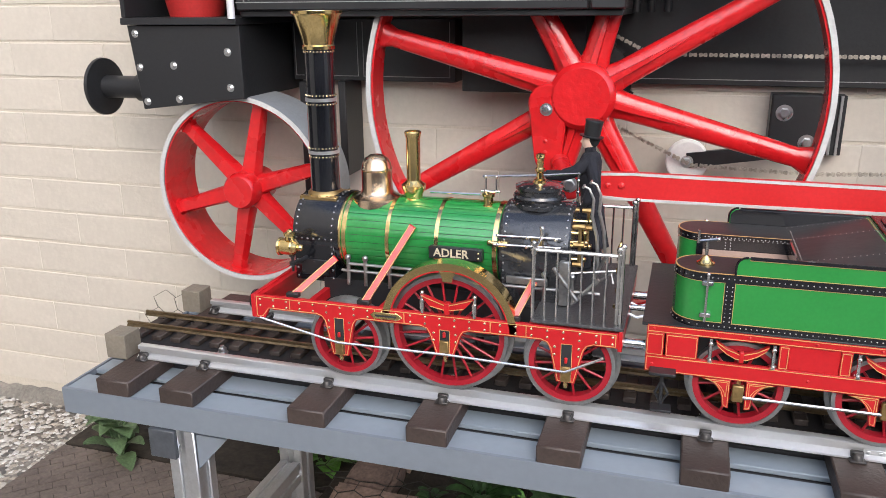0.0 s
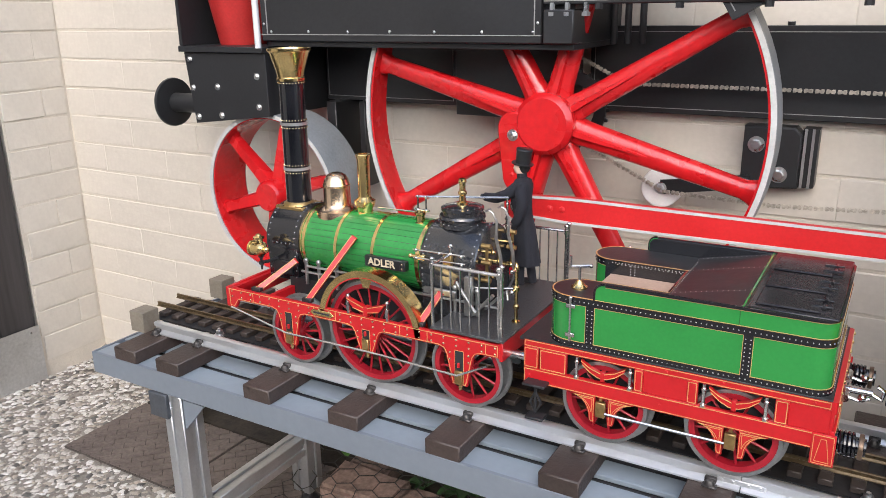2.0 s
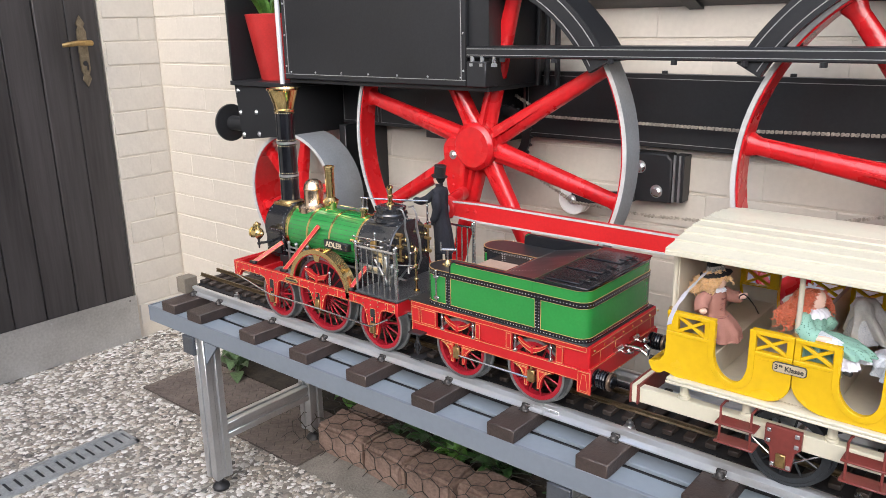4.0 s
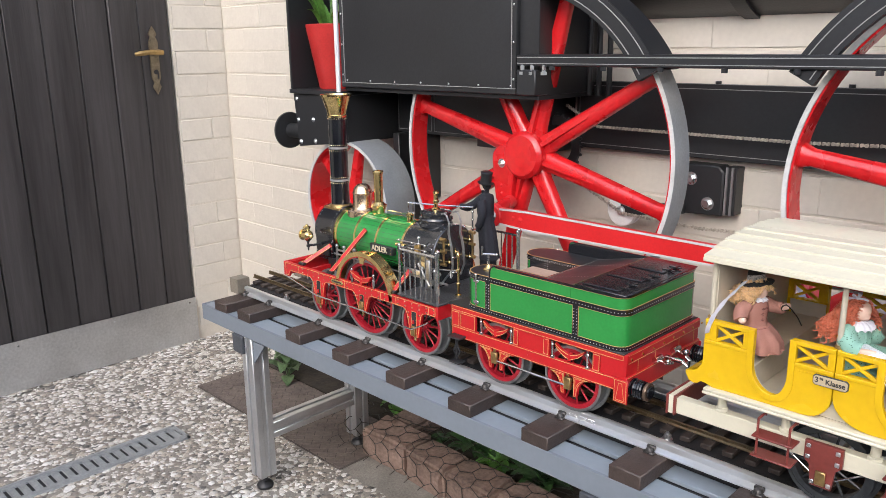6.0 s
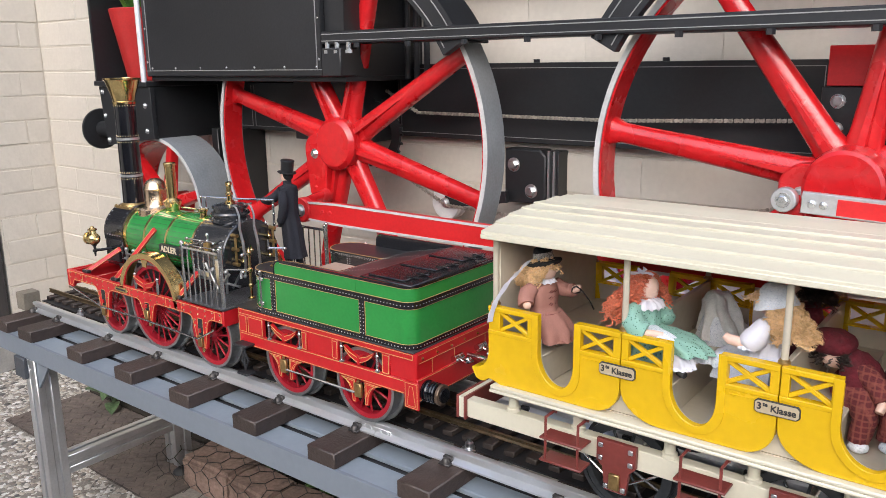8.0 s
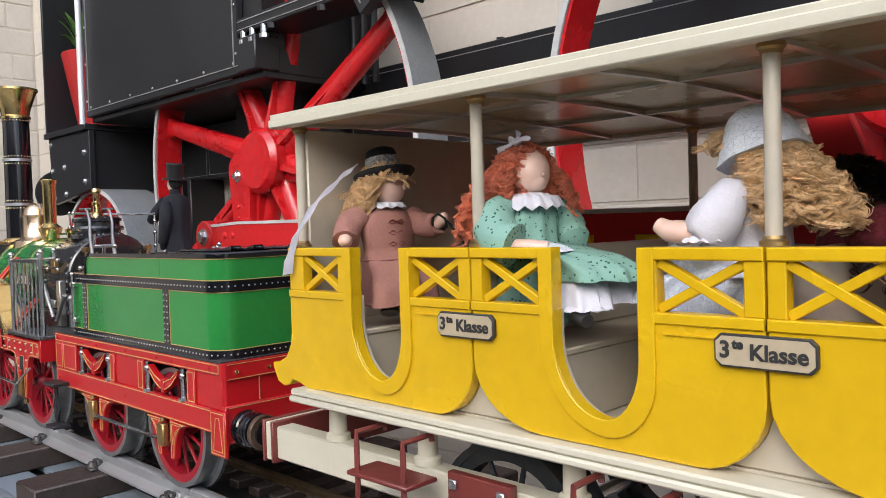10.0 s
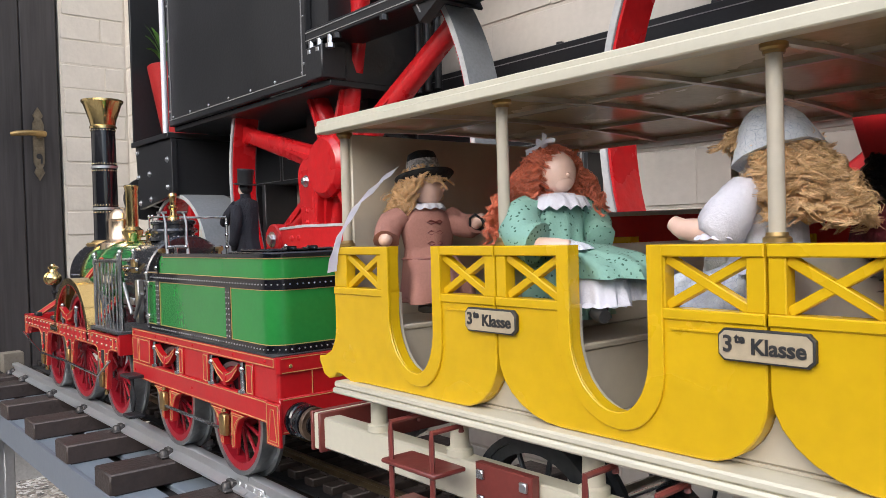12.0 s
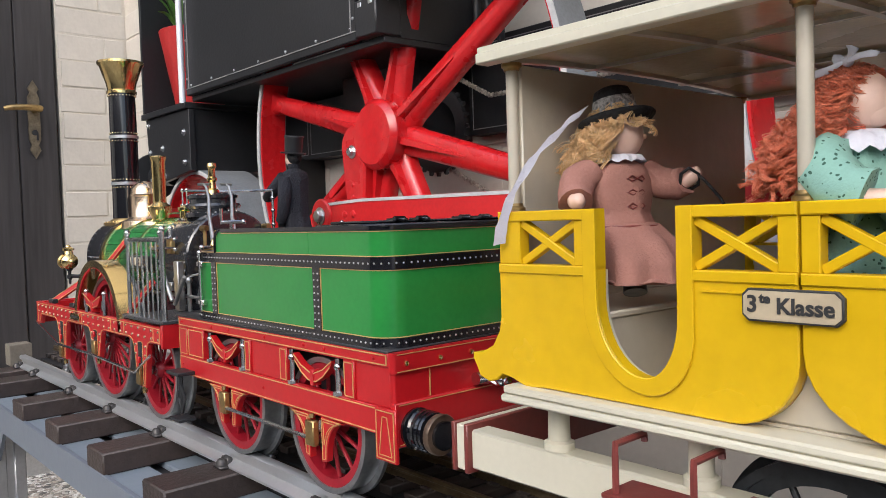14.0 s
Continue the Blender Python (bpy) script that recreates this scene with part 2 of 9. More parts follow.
CLOTH_WHITE = material("white_lace", (0.66, 0.66, 0.73), 0.85, vary=0.03, scale=90, fine=500, bump=0.06, bump_scale=800)
VEIL = material("greyish_tulle", (0.80, 0.80, 0.78), 0.8, vary=0.10, scale=120, fine=900, bump=0.15, bump_scale=900)
CLOTH_BLUE = material("pale_blue_print", (0.76, 0.80, 0.86), 0.85, print_veins=(360, 0.022, (0.40, 0.47, 0.58)), vary=0.08, scale=90, fine=420, bump=0.08, bump_scale=700)
CLOTH_WINE = material("wine_red_velvet", (0.115, 0.008, 0.016), 0.85, vary=0.25, scale=60, bump=0.3, bump_scale=300)
CLOTH_PLAID = material("red_brown_plaid", (0.12, 0.018, 0.022), 0.85, vary=0.2, scale=130, fine=300, bump=0.3, bump_scale=300, plaid=(0.24, 0.07, 0.05))
CLOTH_CHECK = material("grey_check_band", (0.36, 0.35, 0.33), 0.85, vary=0.45, scale=300, fine=600, bump=0.3, bump_scale=500)
FELT_BLACK = material("black_felt", (0.012, 0.012, 0.013), 0.9, vary=0.3, bump=0.3, bump_scale=300)
HAIR_BLOND = material("blond_curls", (0.90, 0.60, 0.31), 0.28, vary=0.16, scale=90, fine=500, bump=0.5, bump_scale=420)
HAIR_RED = material("auburn_curls", (0.72, 0.21, 0.11), 0.30, vary=0.16, scale=90, fine=500, bump=0.5, bump_scale=420)
HAIR_DARK = material("dark_hair", (0.03, 0.02, 0.016), 0.45, vary=0.3, fine=500, bump=0.4, bump_scale=420)

WORN_FACE = material("worn_brown_metal", (0.16, 0.11, 0.075), 0.4, metal=0.6, vary=0.3, scale=90)
PALE_STEEL = material("pale_brushed_steel", (0.72, 0.72, 0.74), 0.42, metal=0.35, vary=0.06, stretch=(1, 1, 0.1))
IVY_LEAF = material("grey_green_ivy", (0.105, 0.165, 0.075), 0.5, vary=0.3, scale=40, fine=200)


# ---- mesh tools (world metres) ----
def box(bm, x0, x1, y0, y1, z0, z1, bevel=0.0, segs=1):
    made = bmesh.ops.create_cube(bm, size=1, matrix=Matrix.Translation(((x0 + x1) / 2, (y0 + y1) / 2, (z0 + z1) / 2))
                                 @ Matrix.Diagonal((x1 - x0, y1 - y0, z1 - z0, 1)))
    if bevel:
        edges = list({e for v in made["verts"] for e in v.link_edges})
        bmesh.ops.bevel(bm, geom=edges, offset=bevel, segments=segs, affect="EDGES", profile=0.6)
    return made["verts"]


def frame_to(p, q):
    """A pose at p whose z runs to q."""
    d = Vector(q) - Vector(p)
    return Matrix.Translation(p) @ d.to_track_quat("Z", "Y").to_matrix().to_4x4(), d.length


def lathe(bm, p, q, profile, seg=24):
    """Turn (along, radius) pairs round the axis from p towards q; along in metres from p."""
    m, _ = frame_to(p, q)
    rings = []
    for h, r in profile:
        if r < 1e-6:
            rings.append([bm.verts.new(m @ Vector((0, 0, h)))])
        else:
            rings.append([bm.verts.new(m @ Vector((r * math.cos(2 * math.pi * k / seg), r * math.sin(2 * math.pi * k / seg), h))) for k in range(seg)])
    for a, b in zip(rings, rings[1:]):
        for k in range(seg):
            j = (k + 1) % seg
            quad = [a[k % len(a)], a[j % len(a)], b[j % len(b)], b[k % len(b)]]
            quad = [v for i, v in enumerate(quad) if v not in quad[:i]]
            if len(quad) > 2:
                bm.faces.new(quad)
    for ring, flip in ((rings[0], True), (rings[-1], False)):
        if len(ring) > 2:
            bm.faces.new(list(reversed(ring)) if flip else ring)


def rod(bm, p, q, r, r2=None, seg=12):
    length = (Vector(q) - Vector(p)).length
    lathe(bm, p, q, [(0, r), (length, r if r2 is None else r2)], seg)


def ball(bm, c, r, sx=1, sy=1, sz=1, seg=12, rings=8):
    bmesh.ops.create_uvsphere(bm, u_segments=seg, v_segments=rings, radius=r, matrix=Matrix.Translation(c) @ Matrix.Diagonal((sx, sy, sz, 1)))


def tube(bm, pts, r, seg=8, closed=False):
    """A round bar along points."""
    pts = [Vector(p) for p in pts]
    rings, n = [], len(pts)
    side = None
    for i, p in enumerate(pts):
        a = pts[i - 1] if i or closed else p
        b = pts[(i + 1) % n] if i < n - 1 or closed else p
        d = (b - a).normalized()
        if side is None:
            side = d.orthogonal().normalized()
        side = (side - d * side.dot(d)).normalized()
        up = d.cross(side)
        rad = r[i] if isinstance(r, (list, tuple)) else r
        rings.append([bm.verts.new(p + rad * (math.cos(2 * math.pi * k / seg) * side + math.sin(2 * math.pi * k / seg) * up)) for k in range(seg)])
    pairs = list(zip(rings, rings[1:])) + ([(rings[-1], rings[0])] if closed else [])
    for a, b in pairs:
        for k in range(seg):
            bm.faces.new((a[k], a[(k + 1) % seg], b[(k + 1) % seg], b[k]))
    if not closed:
        bm.faces.new(list(reversed(rings[0])))
        bm.faces.new(rings[-1])


def prism(bm, poly, y0, y1, bevel=0.0):
    """A plate with the outline poly of (x, z), from y0 to y1."""
    front = [bm.verts.new((x, y0, z)) for x, z in poly]
    back = [bm.verts.new((x, y1, z)) for x, z in poly]
    n = len(poly)
    faces = [bm.faces.new(front), bm.faces.new(list(reversed(back)))]
    for k in range(n):
        faces.append(bm.faces.new((front[(k + 1) % n], front[k], back[k], back[(k + 1) % n])))
    bmesh.ops.recalc_face_normals(bm, faces=faces)
    if bevel:
        edges = list({e for f in faces[:2] for e in f.edges})
        bmesh.ops.bevel(bm, geom=edges, offset=bevel, segments=1, affect="EDGES")


def slab(bm, poly, z0, z1):
    """A flat plate with the outline poly of (x, y), from z0 to z1."""
    low = [bm.verts.new((x, y, z0)) for x, y in poly]
    top = [bm.verts.new((x, y, z1)) for x, y in poly]
    n = len(poly)
    faces = [bm.faces.new(list(reversed(low))), bm.faces.new(top)]
    for k in range(n):
        faces.append(bm.faces.new((low[k], low[(k + 1) % n], top[(k + 1) % n], top[k])))
    bmesh.ops.recalc_face_normals(bm, faces=faces)


def arc(cx, cz, r, a0, a1, n=16):
    return [(cx + r * math.cos(radians(a0 + (a1 - a0) * k / n)), cz + r * math.sin(radians(a0 + (a1 - a0) * k / n))) for k in range(n + 1)]


def ring(bm, cx, cz, r0, r1, y0, y1, a0=0.0, a1=360.0, n=64):
    """A band of radii r0 to r1 round (cx, cz), from y0 to y1, whole or an arc."""
    whole = abs(a1 - a0) >= 359.9
    steps = n if whole else n + 1
    rows = []
    for k in range(steps):
        a = radians(a0 + (a1 - a0) * k / n)
        c, s = math.cos(a), math.sin(a)
        rows.append([bm.verts.new((cx + r * c, y, cz + r * s)) for r, y in ((r0, y0), (r1, y0), (r1, y1), (r0, y1))])
    for k in range(n):
        a, b = rows[k], rows[(k + 1) % steps]
        for i in range(4):
            j = (i + 1) % 4
            bm.faces.new((a[i], b[i], b[j], a[j]))
    if not whole:
        bm.faces.new(rows[0])
        bm.faces.new(list(reversed(rows[-1])))


def bar(bm, a, b, wa, wb, y0, y1, bevel=0.0):
    """A flat bar in the wall's plane from (x, z) a to b, tapering from width wa to wb, with round ends left to others."""
    ax, az = a
    bx, bz = b
    d = math.hypot(bx - ax, bz - az)
    nx, nz = -(bz - az) / d, (bx - ax) / d
    prism(bm, [(ax + nx * wa / 2, az + nz * wa / 2), (bx + nx * wb / 2, bz + nz * wb / 2), (bx - nx * wb / 2, bz - nz * wb / 2), (ax - nx * wa / 2, az - nz * wa / 2)], y0, y1, bevel)


def bolt(bm, x, y, z, r=0.006, out=0.005):
    """A hexagon head with washer, its axis along -y."""
    lathe(bm, (x, y, z), (x, y - 1, z), [(0, r * 1.45), (0.0012, r * 1.45), (0.0012, 0)], 14)
    lathe(bm, (x, y, z), (x, y - 1, z), [(0, r), (out, r), (out * 1.2, r * 0.8), (out * 1.2, 0)], 6)


def rivets(bm, pts, r, out, axis=(0, -1, 0)):
    """Low round heads at points, facing along axis."""
    ax = Vector(axis)
    for p in pts:
        p = Vector(p)
        lathe(bm, p, p + ax, [(-0.0005, r), (out * 0.6, r * 0.85), (out, r * 0.35), (out, 0)], 7)


HANG = Vector((0, 0, 0))          # shift of the group that is being built


def thing(name, x, y, z, label, category, group="", kind=""):
    ob = new(name)
    ob.empty_display_size = 0.02
    ob.matrix_basis = Matrix.Translation(Vector((x, y, z)) + HANG)
    return tagged(ob, label, category, group, kind)


def mesh_of(name, bm, mats, smooth=True, angle=38):
    bmesh.ops.recalc_face_normals(bm, faces=bm.faces)
    if HANG.length:
        bmesh.ops.translate(bm, vec=HANG, verts=bm.verts)
    me = bpy.data.meshes.new(name)
    bm.to_mesh(me)
    bm.free()
    for m in mats if isinstance(mats, (list, tuple)) else [mats]:
        me.materials.append(m)
    if smooth:
        me.shade_smooth()
        me.set_sharp_from_angle(angle=radians(angle))
    return me


JOINED = ("lining", "rivets", "studs", "rivet", "links", "chain_run", "screw")


def part(name, bm, mat, parent, label="", angle=38):
    """One mesh under a thing or under a part; bm is in world metres."""
    ob = new(name, mesh_of(name, bm, mat, angle=angle))
    ob.parent = parent
    if parent.type == "EMPTY":
        ob.matrix_parent_inverse = parent.matrix_basis.inverted()
    return tagged(ob, label, kind="stuff" if name in JOINED else "")


def single(name, bm, mat, label, category="", group="", kind="", angle=38):
    return tagged(new(name, mesh_of(name, bm, mat, angle=angle)), label, category, group, kind)


def letters(text, size, m, mat, parent, name="lettering", depth=0.0008, bold=0.0):
    cu = bpy.data.curves.new(name, "FONT")
    cu.body, cu.size, cu.extrude = text, size, depth
    cu.align_x, cu.align_y = "CENTER", "CENTER"
    cu.resolution_u, cu.offset = 3, bold
    tmp = bpy.data.objects.new(name, cu)
    me = bpy.data.meshes.new_from_object(tmp)
    me.transform(m)
    me.materials.clear()
    me.materials.append(mat)
    bpy.data.objects.remove(tmp)
    ob = new(name, me)
    ob.parent = parent
    if parent.type == "EMPTY":
        ob.matrix_parent_inverse = parent.matrix_basis.inverted()
    return ob


def bare():
    return bmesh.new()

# ---- the yard: ground, walls, door ----
WALL_Y, WALL_X = 1.445, -1.645
bm = bare()
slab(bm, [(-60, -60), (60, -60), (60, 60), (-60, 60)], -0.3, -0.006)
ground = single("ground", bm, CONCRETE, "grey washed concrete yard with pebbles", "ground", kind="structure")

# slabs of washed concrete, with narrow joints
tile_x, tile_y = 0.50, 0.50
bm = bare()
box(bm, -tile_x / 2 + 0.003, tile_x / 2 - 0.003, -tile_y / 2 + 0.003, tile_y / 2 - 0.003, -0.03, 0.0, 0.003)
slab_mesh = mesh_of("paving_slab", bm, CONCRETE)
for i in range(9):
    for j in range(6):
        ob = new("paving_slab", slab_mesh)
        ob.matrix_basis = Matrix.Translation((-1.36 + tile_x * i, -1.23 + 0.25 + tile_y * j - 0.5, 0))
        ob.parent = ground

# pebbles that stand out of the concrete
rng = random.Random(5)
pv, pf, pm = [], [], []
gem = [(0, 0, 1), (1, 0, 0), (0.5, 0.87, 0.1), (-0.5, 0.87, 0), (-1, 0, 0.1), (-0.5, -0.87, 0), (0.5, -0.87, 0.1), (0.75, 0.3, 0.55), (-0.3, 0.7, 0.6), (-0.6, -0.5, 0.55), (0.3, -0.65, 0.6)]
gem_faces = [(0, 7, 8), (0, 8, 9), (0, 9, 10), (0, 10, 7), (1, 2, 7), (2, 8, 7), (2, 3, 8), (3, 4, 8), (4, 9, 8), (4, 5, 9), (5, 10, 9), (5, 6, 10), (6, 7, 10), (6, 1, 7)]
for n in range(52000):
    x, y = rng.uniform(-1.64, 0.75), rng.uniform(-0.35, 1.44)
    if y > 1.012 and -1.25 < x or y > 1.09 and x > -0.58:
        continue
    if (abs((x + 1.61) % 0.5) < 0.006) or -1.045 < x < -0.95 and y < 0.83:
        continue
    r, sq, a, h = rng.triangular(0.0028, 0.0150, 0.0056), rng.uniform(0.45, 0.95), rng.uniform(0, 6.3), rng.uniform(0.16, 0.36)
    c, s = math.cos(a), math.sin(a)
    base = len(pv)
    for gx, gy, gz in gem:
        gx, gy = gx * r * rng.uniform(0.55, 1.35), gy * r * sq * rng.uniform(0.6, 1.35)
        pv.append((x + gx * c - gy * s, y + gx * s + gy * c, gz * r * h - 0.0005))
    tone = rng.choice((0, 0, 0, 0, 1, 1, 1, 2, 2, 3, 3, 4))
    for f in gem_faces:
        pf.append(tuple(base + k for k in f))
        pm.append(tone)
me = bpy.data.meshes.new("pebbles")
me.from_pydata(pv, [], pf)
for col in ((0.50, 0.475, 0.43), (0.37, 0.33, 0.275), (0.19, 0.165, 0.14), (0.66, 0.65, 0.62), (0.10, 0.095, 0.088)):
    me.materials.append(material("pebble", col, 0.6, vary=0.16, scale=200, fine=500, bump=0.1, bump_scale=500))
me.polygons.foreach_set("material_index", pm)
me.shade_smooth()
tagged(new("pebbles", me), "white, brown and dark pebbles set in the concrete yard", "pebbles", kind="stuff")

# wall behind the display, of painted bricks
COURSE, FIRST = 0.0772, 0.046


def wall_bricks(parent, along, face, a0, a1, rows, row0=0, skip=None, seed=1):
    """Bricks with soft edges, proud of the joint, in running bond along x or y."""
    rnd = random.Random(seed)
    meshes = {}
    for row in range(row0, rows):
        z = FIRST + COURSE * row
        step, off = 0.248, (0.124 if row % 2 else 0.0) + rnd.uniform(-0.012, 0.012)
        a = a0 - off
        while a < a1:
            lo, hi = max(a, a0), min(a + step, a1)
            a += step
            if hi - lo < 0.03:
                continue
            key = (round((hi - lo) * 100), rnd.randrange(3))
            if key not in meshes:
                b2 = bare()
                w = key[0] / 100
                if along == "x":
                    box(b2, -w / 2 + 0.0008, w / 2 - 0.0008, -0.0029 + 0.0008 * key[1], 0.05, 0.0024, COURSE - 0.0024, 0.0026, 2)
                else:
                    box(b2, -0.05, 0.0029 - 0.0008 * key[1], -w / 2 + 0.0008, w / 2 - 0.0008, 0.0024, COURSE - 0.0024, 0.0026, 2)
                tilt = random.Random(seed * 31 + key[0] * 7 + key[1])
                for v in b2.verts:
                    v.co.z += tilt.uniform(-0.0011, 0.0011)
                    if along == "x":
                        v.co.y += tilt.uniform(-0.0005, 0.0005)
                    else:
                        v.co.x += tilt.uniform(-0.0005, 0.0005)
                meshes[key] = mesh_of("brick", b2, CREAM_BRICK, angle=8)
            ob = new("brick", meshes[key])
            ob.matrix_basis = Matrix.Translation(((lo + hi) / 2, face, z) if along == "x" else (face, (lo + hi) / 2, z)) @ pose(0, 0, 0, rnd.uniform(-0.5, 0.5), rnd.uniform(-0.35, 0.35), rnd.uniform(-0.2, 0.2))
            ob.parent = parent


bm = bare()
box(bm, WALL_X - 0.3, 5.0, WALL_Y, WALL_Y + 0.24, -0.05, 3.2)
wall_back = single("wall_back", bm, CREAM_JOINT, "cream painted brick wall behind the display", "wall", kind="structure")
bm = bare()
box(bm, WALL_X - 0.24, WALL_X, 1.241, WALL_Y, -0.05, 3.2)
box(bm, WALL_X - 0.24, WALL_X, -3.0, 0.25, -0.05, 3.2)
box(bm, WALL_X - 0.24, WALL_X, 0.25, 1.241, 2.12, 3.2)
wall_side = single("wall_side", bm, CREAM_JOINT, "cream painted brick wall with a dark door", "wall", kind="structure")

# dark plank door with a metal kick plate
door = thing("door_1", WALL_X, 0.75, 0, "closed dark-stained plank door with a metal kick plate", "door", kind="structure")
bm = bare()
box(bm, WALL_X - 0.06, WALL_X - 0.015, 0.255, 1.237, 0.01, 2.1)
part("door_core", bm, DARK_WOOD, door)
ys = [0.262, 0.40, 0.505, 0.61, 0.715, 0.82, 0.925, 1.03, 1.128, 1.233]
rnd = random.Random(3)
for a, b in zip(ys, ys[1:]):
    bm = bare()
    box(bm, WALL_X - 0.016, WALL_X + 0.006 + rnd.uniform(-0.0035, 0.0025), a + 0.0007, b - 0.0007, 0.012, 2.1, 0.0035)
    part("plank", bm, DARK_WOOD, door)
bm = bare()
box(bm, WALL_X + 0.0095, WALL_X + 0.0115, 0.262, 1.236, 0.002, 0.168)
kick = part("kick_plate", bm, STEEL_SHEET, door, "scuffed bare metal kick plate")
bm = bare()
for y in (0.30, 0.62, 0.93, 1.21):
    rivets(bm, [(WALL_X + 0.0115, y, 0.152)], 0.004, 0.002, (1, 0, 0))
part("screw", bm, BOLT, kick)
fx = WALL_X + 0.0095
bm = bare()
outline = [(-0.012, -0.06), (-0.02, -0.075), (0, -0.10), (0.02, -0.075), (0.012, -0.06), (0.021, -0.045), (0.021, 0.075), (0.012, 0.09), (0.02, 0.10), (0, 0.125), (-0.02, 0.10), (-0.012, 0.09), (-0.021, 0.075), (-0.021, -0.045)]
front = [bm.verts.new((fx + 0.004, 1.170 + a * 0.72, 1.01 + b)) for a, b in outline]
back = [bm.verts.new((fx, 1.170 + a * 0.78, 1.01 + b)) for a, b in outline]
bm.faces.new(front)
for k in range(len(outline)):
    j = (k + 1) % len(outline)
    bm.faces.new((back[k], back[j], front[j], front[k]))
escutcheon = part("handle_plate", bm, BRONZE, door, "ornate aged brass lock plate")
bm = bare()
rod(bm, (fx, 1.170, 1.049), (fx + 0.045, 1.170, 1.049), 0.009)
tube(bm, [(fx + 0.042, 1.18, 1.049), (fx + 0.047, 1.165, 1.05), (fx + 0.048, 1.13, 1.05), (fx + 0.047, 1.10, 1.047), (fx + 0.042, 1.085, 1.044)], [0.009, 0.0095, 0.0085, 0.008, 0.006], 10)
part("door_handle", bm, AGED_BRASS, door, "curved brass lever handle")
bm = bare()
lathe(bm, (fx + 0.004, 1.170, 0.985), (fx + 1, 1.170, 0.985), [(0, 0.008), (0.002, 0.008), (0.002, 0)], 14)
box(bm, fx + 0.004, fx + 0.0058, 1.1735, 1.1785, 0.963, 0.985)
part("keyhole", bm, SLOT_BLACK, escutcheon)

# unseen dark screen added behind the camera to darken reflections and low skylight
bm = bare()
box(bm, -6.0, 9.0, -3.6, -3.4, -0.05, 2.0, 0.01)
single("wall_south", bm, DARK_WOOD, "unseen dark screen added behind the camera to darken reflections", "wall", kind="structure")

# drain channel with a slotted grating
drain = thing("drain_channel", -0.995, 0.3, 0, "galvanised slotted drain grating set in the concrete", "drain")
bm = bare()
box(bm, -1.045, -1.033, -0.6, 0.83, -0.03, 0.007)
box(bm, -0.957, -0.945, -0.6, 0.83, -0.03, 0.007)
box(bm, -1.045, -0.945, 0.822, 0.83, -0.03, 0.007)
part("frame", bm, GALVANISED, drain)
bm = bare()
box(bm, -1.033, -0.957, -0.6, 0.822, -0.03, 0.0015)
part("channel", bm, SLOT_BLACK, drain)
bm = bare()
box(bm, -1.032, -1.024, -0.6, 0.822, -0.010, 0.0065)
box(bm, -0.966, -0.958, -0.6, 0.822, -0.010, 0.0065)
for k in range(48):
    y = 0.808 - 0.0265 * k
    box(bm, -1.025, -0.965, y - 0.0085, y + 0.0085, -0.010, 0.006)
part("grating", bm, GALVANISED, drain)

# stamped dark pavers under the table end
def cut_to(poly, axis, limit, keep):
    """The part of a plan polygon on one side of a line along x or y."""
    out = []
    for p, q in zip(poly, poly[1:] + poly[:1]):
        dp, dq = keep * (p[axis] - limit), keep * (q[axis] - limit)
        if dp >= 0:
            out.append(p)
        if dp * dq < 0:
            t = dp / (dp - dq)
            out.append((p[0] + (q[0] - p[0]) * t, p[1] + (q[1] - p[1]) * t))
    return out


def paver(x, y, w, d, seed):
    """A concrete paver whose top is stamped with a diagonal basket of small bars."""
    ob = thing("paver", x, y, 0, "brown-grey stamped paver under the table", "paver", "stamped pavers")
    bm = bare()
    box(bm, x, x + w, y, y + d, -0.02, 0.0035, 0.002)
    part("slab", bm, PAVER_JOINT, ob)
    rnd = random.Random(seed)
    bl, bw, g = 0.050, 0.025, 0.0012
    for i in range(-16, 17):
        for j in range(-16, 17):
            u, v = i * bl + (bl / 2 if j % 2 else 0), j * bw
            poly = []
            for a, b in ((-1, -1), (1, -1), (1, 1), (-1, 1)):
                pu, pv = u + a * (bl / 2 - g), v + b * (bw / 2 - g)
                poly.append((x + w / 2 + (pu - pv) * 0.7071, y + d / 2 + (pu + pv) * 0.7071))
            for axis, limit, keep in ((0, x + 0.003, 1), (0, x + w - 0.003, -1), (1, y + 0.003, 1), (1, y + d - 0.003, -1)):
                poly = cut_to(poly, axis, limit, keep) if poly else poly
            if len(poly) < 3:
                continue
            bm = bare()
            slab(bm, poly, 0.0, 0.0054 + rnd.uniform(-0.0007, 0.0007))
            part("stamped_bar", bm, PAVER, ob)


paver(-1.250, 1.016, 0.372, 0.25, 3)
paver(-0.874, 1.012, 0.372, 0.25, 4)
bm = bare()
slab(bm, [(-1.25, 1.27), (-0.55, 1.27), (-0.55, WALL_Y), (-1.25, WALL_Y)], -0.02, 0.004)
single("soil_strip", bm, SOIL, "dark soil strip along the wall", "soil", kind="structure")
# rough mortar along the foot of the wall
bm = bare()
rows = []
for k in range(61):
    px = WALL_X + 0.012 * k * 0.6
    hgt, out = 0.022 + 0.016 * noise.noise((px * 23, 0, 2)), 0.030 + 0.016 * noise.noise((px * 17, 3, 2))
    rows.append([bm.verts.new((px, WALL_Y + 0.002, hgt + 0.006)), bm.verts.new((px, WALL_Y - out * 0.5, hgt)), bm.verts.new((px, WALL_Y - out, -0.003))])
for a, b in zip(rows, rows[1:]):
    for q in range(2):
        bm.faces.new((a[q], a[q + 1], b[q + 1], b[q]))
